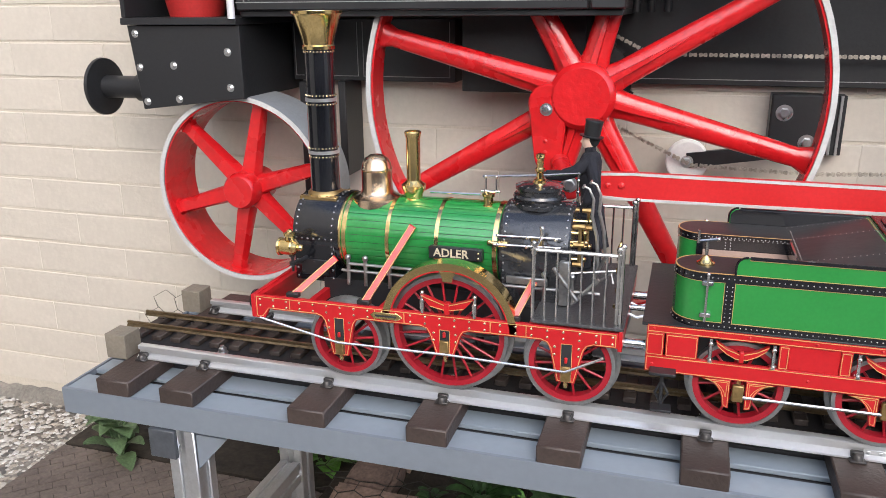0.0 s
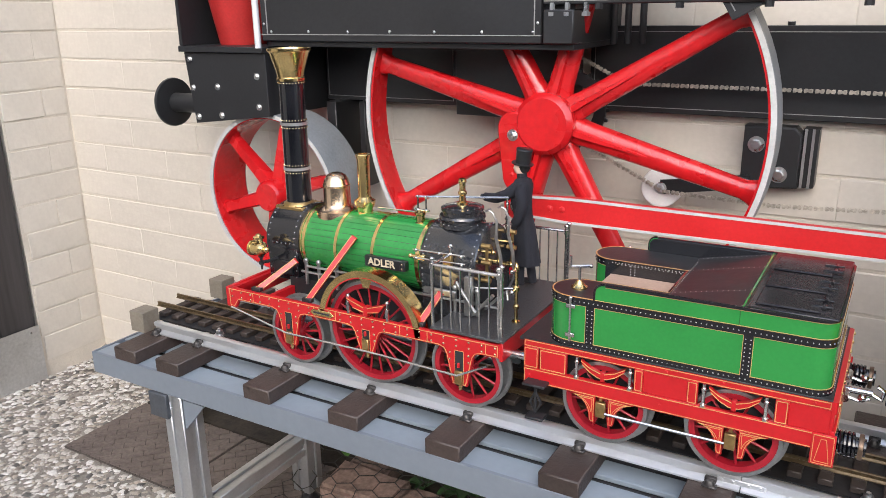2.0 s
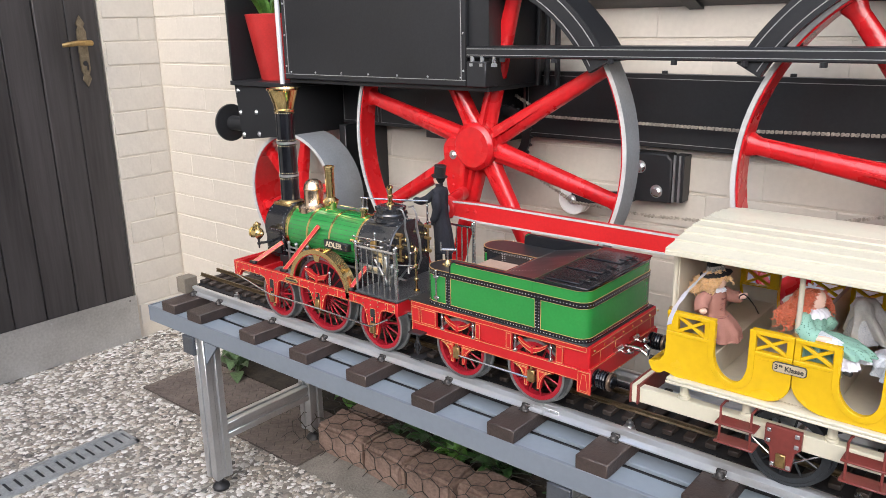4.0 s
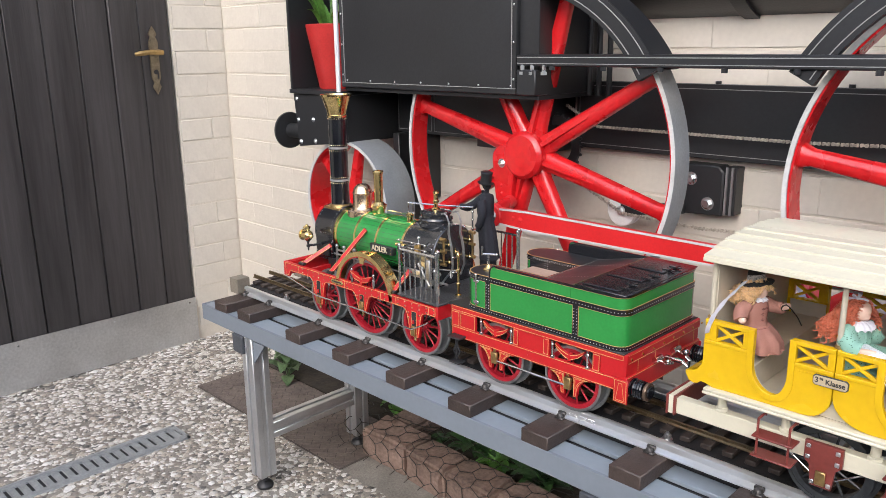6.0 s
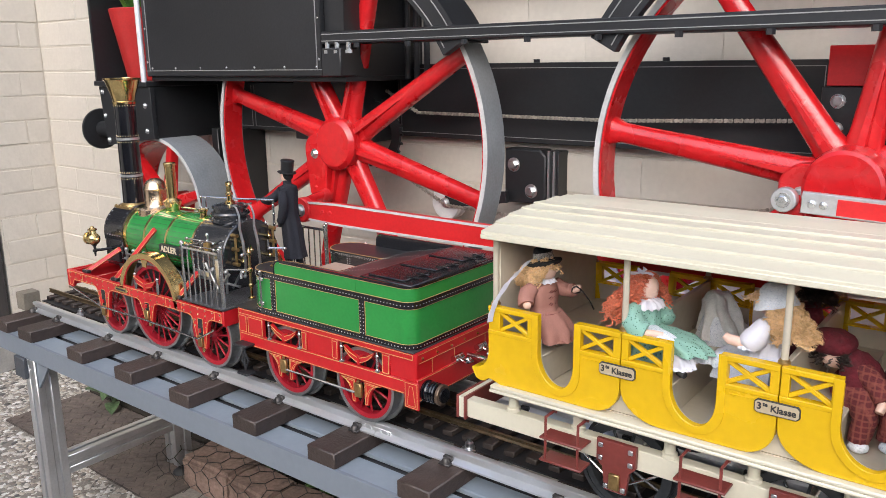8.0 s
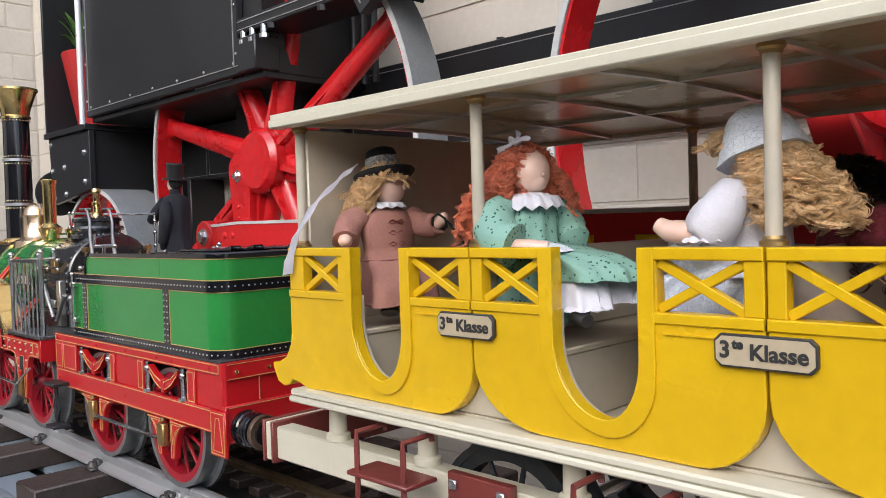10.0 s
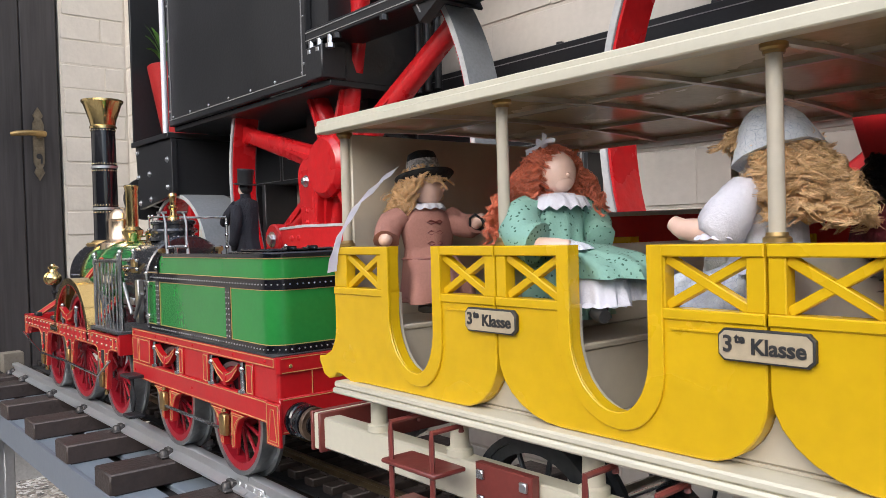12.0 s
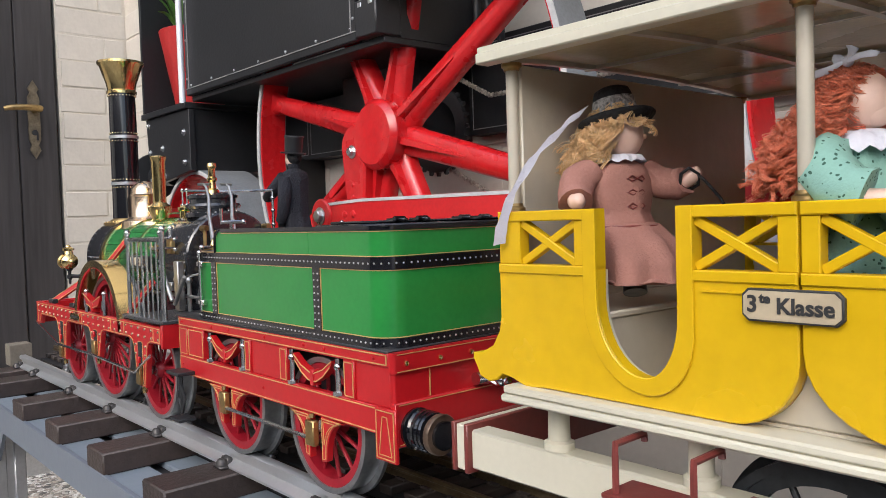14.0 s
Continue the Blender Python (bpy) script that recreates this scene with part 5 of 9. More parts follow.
def model_wheel(parent, cx, r, n, tread=GREY_WASH, spokes_mat=WHEEL_RED, sides=(-1, 1)):
    """A flanged spoked wheel on each rail, with its axle."""
    cz = RT + r - 0.0005
    for s in sides:
        yo = MID + s * 0.105          # outer face
        yi = MID + s * 0.088
        out = -1 if s < 0 else 1
        y0, y1 = min(yo, yi), max(yo, yi)
        bm = bare()
        ring(bm, cx, cz, r - 0.0045, r, y0, y1, n=48)
        ring(bm, cx, cz, r - 0.0045, r + 0.005, (y1 if s < 0 else y0 - 0.0035), (y1 + 0.0035 if s < 0 else y0), n=48)
        w = part("wheel", bm, tread, parent, "", angle=50)
        bm = bare()
        ring(bm, cx, cz, r - 0.0115, r - 0.0045, y0 + 0.0015, y1 - 0.002, n=48)
        part("rim", bm, spokes_mat, w, angle=50)
        bm = bare()
        lathe(bm, (cx, yi, cz), (cx, yi + out, cz), [(0, 0.010), (0.016, 0.0095), (0.019, 0.007), (0.019, 0)], 18)
        part("hub", bm, spokes_mat, w)
        for k in range(n):
            a = radians(360 * k / n + 8)
            c, q = math.cos(a), math.sin(a)
            bm = bare()
            rod(bm, (cx + 0.008 * c, yo - out * 0.006, cz + 0.008 * q), (cx + (r - 0.010) * c, yo - out * 0.008, cz + (r - 0.010) * q), 0.0020, 0.0016, seg=6)
            part("spoke", bm, spokes_mat, w)
    bm = bare()
    rod(bm, (cx, MID - 0.11, cz), (cx, MID + 0.11, cz), 0.005, seg=10)
    part("axle", bm, STEEL, parent)


def lined(bm_line, pts, y, w=0.0009, closed=True):
    """Fine lining along points (x, z) on a face at y (towards -y)."""
    seq = list(zip(pts, pts[1:])) + ([(pts[-1], pts[0])] if closed else [])
    for p, q in seq:
        if math.hypot(q[0] - p[0], q[1] - p[1]) > 1e-5:
            bar(bm_line, p, q, w, w, y - 0.0005, y + 0.0004)


loco = thing("model_locomotive", -0.24, MID, RT, "green and red early steam locomotive model with brass fittings", "model locomotive")
FN, FF = 0.868, 1.112     # outer faces of the frames
HORNS = ((-0.050, 0.526, 0.0115), (-0.204, 0.541, 0.0115), (-0.349, 0.524, 0.0115))
for name, y0, y1 in (("side_frame", FN, FN + 0.006), ("side_frame", FF - 0.006, FF)):
    top, bot = 0.5975, 0.5785
    outline = [(-0.472, top), (0.010, top), (0.010, bot)]
    for cx, deep, half in HORNS:
        outline += [(cx + 0.033, bot), (cx + 0.025, bot - 0.002), (cx + 0.021, bot - 0.008), (cx + half, deep), (cx - half, deep), (cx - 0.021, bot - 0.008), (cx - 0.025, bot - 0.002), (cx - 0.033, bot)]
    outline += [(-0.452, bot), (-0.459, 0.565), (-0.472, 0.565)]
    bm = bare()
    prism(bm, outline, y0, y1, 0.0005)
    fr2 = part(name, bm, MODEL_RED, loco)
    near = y0 < 1
    if near:
        bm = bare()
        inset = [(-0.4695, top - 0.002), (0.0075, top - 0.002), (0.0075, bot + 0.002)]
        for cx, deep, half in HORNS:
            inset += [(cx + 0.032, bot + 0.002), (cx + 0.0235, bot - 0.001), (cx + 0.019, bot - 0.008), (cx + half - 0.002, deep + 0.002), (cx - half + 0.002, deep + 0.002), (cx - 0.019, bot - 0.008), (cx - 0.0235, bot - 0.001), (cx - 0.032, bot + 0.002)]
        inset += [(-0.452, bot + 0.002), (-0.4615, 0.568), (-0.4695, 0.568)]
        lined(bm, inset, FN)
        for x in (-0.42, -0.298, -0.258, -0.145, -0.10, -0.01):
            lined(bm, [(x, top - 0.002), (x, bot + 0.002)], FN, closed=False)
        part("lining", bm, LINE_GOLD, fr2, "fine gold lining")
        bm = bare()
        pts = [(x, FN, z) for z in (top - 0.0052, bot + 0.0052) for x in [-0.464 + 0.0195 * k for k in range(25)]]
        for cx, deep, half in HORNS:
            pts += [(cx + s * 0.0145, FN, z) for s in (-1, 1) for z in (bot - 0.006, bot - 0.016)]
        rivets(bm, pts, 0.0019, 0.0014)
        part("rivets", bm, RIVET_PALE, fr2, "small pale brass rivets")
    for cx, deep, half in HORNS:
        ya, yb = (y0 - 0.0006, y0 + 0.001) if near else (y1 - 0.001, y1 + 0.0006)
        bm = bare()
        box(bm, cx - 0.0062, cx + 0.0062, ya, yb, deep + 0.003, bot - 0.002)
        gd = part("axle_slot", bm, SLOT_BLACK, fr2)
        ya, yb = (y0 - 0.0045, y0 - 0.0006) if near else (y1 + 0.0006, y1 + 0.0045)
        bm = bare()
        box(bm, cx - 0.0058, cx + 0.0058, ya, yb, deep + 0.0025, deep + 0.0225, 0.0008)
        part("axle_box", bm, AGED_BRASS, gd, "small brass axle box")
        bm = bare()
        box(bm, cx - 0.0018, cx + 0.0018, ya + 0.001, yb, deep + 0.027, deep + 0.034, 0.0006)
        part("spring_buckle", bm, MODEL_RED, gd)
        if near:
            bm = bare()
            lined(bm, [(cx - 0.0066, bot - 0.0015), (cx + 0.0066, bot - 0.0015), (cx + 0.0066, deep + 0.003), (cx - 0.0066, deep + 0.003)], FN, 0.0006)
            part("lining", bm, LINE_GOLD, gd)
        bm = bare()
        lathe(bm, (cx, (y0 + y1) / 2, deep - 0.008), (cx, (y0 + y1) / 2, 1), [(0, 0), (0, 0.0022), (0.004, 0.0030), (0.009, 0.0022)], 10)
        part("drop_nut", bm, BRASS, fr2)
bm = bare()
box(bm, -0.478, -0.472, FN, FF, 0.565, 0.5975, 0.0006)
bb = part("buffer_beam", bm, MODEL_RED, loco)
bm = bare()
box(bm, -0.4785, -0.4778, FN + 0.003, FF - 0.003, 0.5945, 0.5953)
box(bm, -0.4785, -0.4778, FN + 0.003, FF - 0.003, 0.5672, 0.568)
part("lining", bm, LINE_GOLD, bb)
for y in (0.900, 1.080):
    bm = bare()
    lathe(bm, (-0.478, y, 0.578), (-2, y, 0.578), [(0, 0.009), (0.006, 0.009), (0.007, 0.012), (0.010, 0.0145), (0.014, 0.0135), (0.016, 0)], 20)
    part("buffer", bm, BLACK, loco, "small round black buffer")
bm = bare()
box(bm, -0.472, -0.465, FN + 0.006, FF - 0.006, 0.588, 0.5955)
part("cross_member", bm, MODEL_RED, loco)
for x in (-0.40, -0.30, -0.10):
    bm = bare()
    box(bm, x, x + 0.008, FN + 0.006, FF - 0.006, 0.578, 0.592)
    part("cross_member", bm, MODEL_RED, loco)
bm = bare()
box(bm, -0.40, -0.07, 0.935, 1.045, 0.565, 0.607)
part("inner_frame", bm, BLACK, loco)
model_wheel(loco, -0.348, 0.0520, 12)
model_wheel(loco, -0.205, 0.0790, 20)
model_wheel(loco, -0.048, 0.0560, 12)
bm = bare()
tube(bm, [(-0.462, 0.862, 0.568), (-0.349, 0.861, 0.5455), (-0.20, 0.861, 0.5470), (-0.050, 0.861, 0.5435), (-0.005, 0.862, 0.567)], 0.0017, 6)
part("stay_rod", bm, STEEL, loco, "thin polished stay rod")
# diagonal braces, red with gold lines
for (x0, z0), (x1, z1), y1 in (((-0.418, 0.599), (-0.376, 0.640), 0.925), ((-0.316, 0.599), (-0.268, 0.690), 0.937), ((-0.118, 0.599), (-0.099, 0.640), 0.905)):
    for sgn in (-1, 1):
        ya, yb = MID + sgn * (MID - 0.876), MID + sgn * (MID - y1)
        bm = bare()
        d = Vector((x1 - x0, 0, z1 - z0)).normalized()
        nrm = Vector((-d.z, 0, d.x)) * 0.0048
        vs = []
        for off in (-0.0018, 0.0018):
            vs.append([bm.verts.new(Vector((x0, ya + off, z0)) - nrm), bm.verts.new(Vector((x0, ya + off, z0)) + nrm), bm.verts.new(Vector((x1, yb + off, z1)) + nrm), bm.verts.new(Vector((x1, yb + off, z1)) - nrm)])
        bm.faces.new(vs[0])
        bm.faces.new(list(reversed(vs[1])))
        for k in range(4):
            j = (k + 1) % 4
            bm.faces.new((vs[0][k], vs[0][j], vs[1][j], vs[1][k]))
        br = part("brace", bm, MODEL_RED, loco)
        if sgn < 0:
            bm = bare()
            for o in (-0.85, 0.85):
                tube(bm, [Vector((x0, ya - 0.0022, z0)) + nrm * o, Vector((x1, yb - 0.0022, z1)) + nrm * o], 0.0006, 5)
            part("lining", bm, LINE_GOLD, br)
            bm = bare()
            box(bm, x0 - 0.009, x0 + 0.009, ya - 0.004, ya + 0.005, z0 - 0.002, z0 + 0.0045, 0.001)
            part("foot_plate", bm, BLACK, br)
# boiler of narrow green slats with brass bands
BZ, BR = 0.662, 0.0545
bm = bare()
lathe(bm, (-0.378, MID, BZ), (1, MID, BZ), [(0, BR - 0.002), (0.226, BR - 0.002)], 40)
part("boiler_core", bm, BLACK, loco)
NS = 34
for k in range(NS):
    a0, a1 = 2 * math.pi * k / NS + 0.006, 2 * math.pi * (k + 1) / NS - 0.006
    bm = bare()
    rows = []
    for x in (-0.376, -0.153):
        rows.append([bm.verts.new((x, MID + r * math.cos(a), BZ + r * math.sin(a))) for a, r in ((a0, BR - 0.002), (a0, BR - 0.0004), ((a0 + a1) / 2, BR + 0.0003), (a1, BR - 0.0004), (a1, BR - 0.002))])
    for i in range(4):
        bm.faces.new((rows[0][i], rows[0][i + 1], rows[1][i + 1], rows[1][i]))
    part("boiler_slat", bm, GREEN_SLAT, loco)
for x, w in ((-0.3755, 0.0028), (-0.3680, 0.0028), (-0.305, 0.0026), (-0.236, 0.0026), (-0.157, 0.003)):
    bm = bare()
    lathe(bm, (x, MID, BZ), (1, MID, BZ), [(-w, BR - 0.001), (-w, BR + 0.0014), (w, BR + 0.0014), (w, BR - 0.001)], 48)
    part("boiler_band", bm, BRASS, loco)
# smokebox
bm = bare()
lathe(bm, (-0.446, MID, BZ), (1, MID, BZ), [(0, 0), (0, 0.052), (0.002, 0.0555), (0.066, 0.0555), (0.066, 0.0575), (0.070, 0.0575), (0.070, 0.05)], 44)
box(bm, -0.444, -0.382, MID - 0.0545, MID + 0.0545, 0.600, BZ, 0.002)
sb = part("smokebox", bm, BLACK_SHINE, loco, "gloss black riveted smokebox")
bm = bare()
for x in (-0.439, -0.386):
    for k in range(-2, 19):
        a = radians(10 * k)
        ax = Vector((0, -math.cos(a), math.sin(a)))
        rivets(bm, [Vector((x, MID, BZ)) + ax * 0.0555], 0.0017, 0.0014, ax)
rivets(bm, [(x, MID - 0.0545, z) for x in (-0.439, -0.386) for z in (0.606, 0.618, 0.630, 0.642)], 0.0017, 0.0014)
rivets(bm, [(-0.446, MID + 0.046 * math.cos(radians(a)), BZ + 0.046 * math.sin(radians(a))) for a in range(0, 360, 15)], 0.0017, 0.0014, (-1, 0, 0))
rivets(bm, [(-0.439 + 0.0088 * k, MID - 0.0555, BZ) for k in range(7)], 0.0017, 0.0014)
part("rivets", bm, RIVET_GLINT, sb)
bm = bare()
box(bm, -0.432, -0.393, MID - 0.0575, MID - 0.0540, 0.610, 0.632, 0.0006)
rivets(bm, [(x, MID - 0.0575, z) for x in (-0.429, -0.4125, -0.396) for z in (0.6135, 0.6285)], 0.0017, 0.0014)
part("side_plate", bm, BLACK, sb, "small bolted black plate")
bm = bare()
lathe(bm, (-0.446, MID, BZ - 0.004), (-2, MID, BZ - 0.004), [(0, 0.036), (0.003, 0.036), (0.005, 0.030), (0.006, 0)], 30)
part("smokebox_door", bm, BLACK, sb)
# chimney
ch = (-0.4165, MID)
bm = bare()
box(bm, ch[0] - 0.028, ch[0] + 0.028, MID - 0.028, MID + 0.028, 0.7085, 0.7145, 0.001)
lathe(bm, (*ch, 0.714), (*ch, 2), [(0, 0.0265), (0.003, 0.0255), (0.005, 0.0225), (0.006, 0.0215)], 30)
cb = part("chimney_base", bm, AGED_BRASS, loco, "brass chimney base with studs")
bm = bare()
rivets(bm, [(ch[0] + dx, MID + dy, 0.7145) for dx in (-0.025, -0.0125, 0, 0.0125, 0.025) for dy in (-0.025, 0.025)] + [(ch[0] + s * 0.025, MID + dy, 0.7145) for s in (-1, 1) for dy in (-0.0125, 0, 0.0125)], 0.0019, 0.0016, (0, 0, 1))
part("studs", bm, BRASS, cb)
bm = bare()
lathe(bm, (*ch, 0.718), (*ch, 2), [(0, 0.0208), (0.20, 0.0195)], 36)
cs = part("chimney_tube", bm, BLACK_SHINE, loco, "tall gloss black chimney")
for z in (0.772, 0.844):
    bm = bare()
    lathe(bm, (*ch, z), (*ch, 2), [(0, 0.0208), (0, 0.0218), (0.0045, 0.0218), (0.0045, 0.0208)], 36)
    part("chimney_band", bm, ALU, cs)
bm = bare()
for z in (0.768, 0.780, 0.840, 0.852, 0.910):
    for k in range(26):
        a = radians(13.846 * k)
        ax = Vector((math.cos(a), math.sin(a), 0))
        rivets(bm, [Vector((ch[0], MID, z)) + ax * 0.0202], 0.0013, 0.0012, ax)
part("rivets", bm, RIVET_PALE, cs)
bm = bare()
lathe(bm, (*ch, 0.913), (*ch, 2), [(0, 0.0205), (0.0, 0.0222), (0.004, 0.0222), (0.006, 0.0205), (0.016, 0.0225), (0.043, 0.0315), (0.046, 0.0345), (0.0495, 0.0345), (0.0495, 0.031), (0.03, 0.024), (0.01, 0.018), (0.01, 0)], 40)
part("chimney_cap", bm, BRASS, loco, "flared polished brass chimney cap")
# dome, whistle column
bm = bare()
lathe(bm, (-0.338, MID, 0.700), (-0.338, MID, 2), [(0, 0.036), (0.0145, 0.034), (0.016, 0.0300), (0.020, 0.0235), (0.024, 0.0215), (0.051, 0.0210), (0.0523, 0.0220), (0.0540, 0.0220), (0.0555, 0.0208), (0.062, 0.0195), (0.0685, 0.0155), (0.0725, 0.009), (0.074, 0)], 36)
part("steam_dome", bm, COPPER, loco, "polished brass steam dome")
bm = bare()
lathe(bm, (-0.284, MID, 0.703), (-0.284, MID, 2), [(0, 0.0165), (0.010, 0.016), (0.013, 0.0115), (0.018, 0.0125), (0.026, 0.0165), (0.031, 0.0168), (0.034, 0.0125), (0.037, 0.0095), (0.095, 0.0098), (0.100, 0.0112), (0.1025, 0.0118), (0.104, 0.0105), (0.104, 0.007), (0.09, 0.006), (0.09, 0)], 28)
part("whistle_column", bm, BRASS, loco, "slim polished brass column")
# safety valve with lever
bm = bare()
lathe(bm, (-0.176, MID - 0.01, 0.708), (-0.176, MID - 0.01, 2), [(0, 0.0085), (0.006, 0.0085), (0.007, 0.0065), (0.017, 0.0065), (0.0185, 0.0085), (0.022, 0.0085), (0.024, 0.003), (0.026, 0)], 18)
part("safety_valve", bm, BRASS, loco)
bm = bare()
for x in (-0.180, -0.166):
    rod(bm, (x, MID - 0.01, 0.732), (x, MID - 0.01, 0.752), 0.0013, seg=8)
    ball(bm, (x, MID - 0.01, 0.753), 0.0024, seg=8, rings=6)
    ball(bm, (x, MID - 0.01, 0.733), 0.0026, seg=8, rings=6)
rod(bm, (-0.186, MID - 0.01, 0.733), (-0.160, MID - 0.01, 0.733), 0.0016, seg=8)
tube(bm, [(-0.184, MID - 0.01, 0.7525), (-0.12, MID + 0.03, 0.749), (-0.066, MID + 0.062, 0.7475)], 0.0017, 6)
part("valve_lever", bm, STEEL, loco, "polished steel safety valve lever")
bm = bare()
rod(bm, (-0.068, MID + 0.062, 0.690), (-0.068, MID + 0.062, 0.750), 0.0018, seg=8)
for z in (0.704, 0.722, 0.738):
    ball(bm, (-0.068, MID + 0.062, z), 0.0030, seg=8, rings=6)
part("spring_balance", bm, STEEL, loco)
bm = bare()
tube(bm, [(-0.262, MID + 0.004, 0.7235), (-0.19, MID + 0.004, 0.7245)], 0.0016, 6)
part("steam_pipe", bm, STEEL, loco)
# firebox with its round cover
bm = bare()
lathe(bm, (-0.150, MID, BZ), (1, MID, BZ), [(0, 0.05), (0, 0.0595), (0.004, 0.0605), (0.088, 0.0605), (0.090, 0.0585), (0.090, 0)], 44)
box(bm, -0.148, -0.062, MID - 0.060, MID + 0.060, 0.5925, BZ, 0.003)
fb = part("firebox", bm, GUNMETAL, loco, "gloss black riveted firebox")
bm = bare()
for x in (-0.144, -0.066):
    for k in range(-1, 20):
        a = radians(10 * k)
        ax = Vector((0, -math.cos(a), math.sin(a)))
        rivets(bm, [Vector((x, MID, BZ)) + ax * 0.0605], 0.0016, 0.0013, ax)
    rivets(bm, [(x, MID - 0.060, 0.60 + 0.0105 * k) for k in range(6)], 0.0016, 0.0013)
part("rivets", bm, RIVET_GLINT, fb)
mh = (-0.110, MID)
bm = bare()
lathe(bm, (*mh, 0.716), (*mh, 2), [(0, 0.034), (0.005, 0.034), (0.006, 0.029), (0.010, 0.030), (0.0105, 0.033), (0.0135, 0.0345), (0.0165, 0.033), (0.017, 0.029), (0.022, 0.029), (0.0235, 0.0315), (0.027, 0.0315), (0.030, 0.022), (0.031, 0)], 36)
mhp = part("manhole_cover", bm, GUNMETAL, loco, "round stepped black cover with bolts")
bm = bare()
for z, r, n in ((0.7435, 0.027, 16), (0.721, 0.0315, 18)):
    rivets(bm, [(mh[0] + r * math.cos(2 * math.pi * k / n), MID + r * math.sin(2 * math.pi * k / n), z) for k in range(n)], 0.0017, 0.0016, (0, 0, 1))
part("rivets", bm, RIVET_GLINT, mhp)
bm = bare()
lathe(bm, (*mh, 0.746), (*mh, 2), [(0, 0.009), (0.004, 0.0085), (0.006, 0.005), (0.014, 0.0045), (0.016, 0.0065), (0.019, 0.0065), (0.021, 0.0045), (0.031, 0.0045), (0.034, 0.0062), (0.038, 0.0055), (0.040, 0)], 18)
part("valve_stem", bm, BRASS, mhp)
# backhead fittings
for y, z in ((0.962, 0.690), (1.020, 0.690), (0.962, 0.655), (1.020, 0.655), (0.980, 0.672)):
    bm = bare()
    rod(bm, (-0.060, y, z), (-0.048, y, z), 0.0026, seg=8)
    ball(bm, (-0.046, y, z), 0.0040, seg=10, rings=6)
    rod(bm, (-0.048, y, z), (-0.048, y, z + 0.009), 0.0014, seg=6)
    part("tap", bm, BRASS, loco, "small brass tap")
for y in (0.950, 1.032):
    bm = bare()
    rod(bm, (-0.050, y, 0.650), (-0.050, y, 0.704), 0.0022, seg=8)
    for z in (0.652, 0.678, 0.702):
        rod(bm, (-0.058, y, z), (-0.044, y, z), 0.0036, seg=8)
    part("gauge_glass", bm, AGED_BRASS, loco, "slim gauge glass with brass ends")
for y, lean in ((0.950, 0.0), (0.976, 0.006)):
    bm = bare()
    pts = [(-0.030, y, 0.632), (-0.026 + lean, y, 0.655), (-0.029 + lean, y, 0.690), (-0.036 + lean, y, 0.716), (-0.035 + lean, y, 0.738), (-0.041 + lean, y, 0.751), (-0.048 + lean, y, 0.754)]
    tube(bm, pts, [0.0017, 0.0022, 0.0025, 0.0023, 0.0018, 0.0015, 0.0014], 8)
    rod(bm, (-0.048 + lean, y - 0.007, 0.754), (-0.048 + lean, y + 0.007, 0.754), 0.0016, seg=8)
    ball(bm, (-0.030, y, 0.634), 0.0034, seg=8, rings=6)
    part("control_lever", bm, STEEL_GREY, loco, "curved polished steel lever")
bm = bare()
lathe(bm, (0.002, 0.936, 0.6045), (0.002, 0.936, 2), [(0, 0.0060), (0.002, 0.0060), (0.003, 0.0026), (0.018, 0.0024), (0.020, 0.0042), (0.024, 0.0042), (0.026, 0.0024), (0.044, 0.0024), (0.046, 0.0046), (0.051, 0.0046), (0.053, 0.0024), (0.072, 0.0022), (0.074, 0.0038), (0.079, 0.0038), (0.083, 0.0020), (0.088, 0)], 14)
wcol = part("water_column", bm, BRASS, loco, "slim turned brass column")
for z in (0.652, 0.681):
    bm = bare()
    rod(bm, (0.002, 0.936, z), (0.002, 0.924, z), 0.0018, seg=8)
    ball(bm, (0.002, 0.922, z), 0.0032, seg=8, rings=6)
    part("tap", bm, STEEL_DULL, wcol)
bm = bare()
rod(bm, (-0.066, 0.930, 0.645), (0.002, 0.936, 0.653), 0.0017, seg=8)
part("reach_rod", bm, STEEL_DULL, loco, "thin polished reach rod")
bm = bare()
tube(bm, [(-0.045, 0.935, 0.615), (-0.020, 0.93, 0.640), (-0.006, 0.925, 0.652), (-0.004, 0.922, 0.640)], 0.002, 6)
part("feed_pipe", bm, STEEL_GREY, loco)
bm = bare()
for z, x0, x1 in ((0.622, -0.37, -0.02), (0.632, -0.36, -0.21)):
    rod(bm, (x0, 0.930, z), (x1, 0.930, z), 0.0022, seg=8)
for x in (-0.36, -0.335, -0.30, -0.09, -0.055):
    rod(bm, (x, 0.930, 0.602), (x, 0.930, 0.640), 0.0028, seg=8)
    ball(bm, (x, 0.930, 0.641), 0.0045, seg=8, rings=6)
box(bm, -0.138, -0.085, 0.921, 0.926, 0.628, 0.638, 0.001)
box(bm, -0.07, -0.058, 0.918, 0.926, 0.606, 0.664, 0.001)
rod(bm, (-0.075, 0.905, 0.66), (-0.045, 0.905, 0.62), 0.0025)
rod(bm, (-0.05, 0.91, 0.615), (-0.02, 0.91, 0.648), 0.0025)
part("valve_gear", bm, STEEL_GREY, loco, "grey steel valve rods")
bm = bare()
box(bm, -0.152, -0.138, MID - 0.0640, MID - 0.0540, 0.674, 0.682, 0.001)
rod(bm, (-0.160, MID - 0.062, 0.679), (-0.138, MID - 0.062, 0.679), 0.0024, seg=8)
ball(bm, (-0.162, MID - 0.062, 0.679), 0.0034, seg=8, rings=6)
part("check_valve", bm, BRASS, loco)
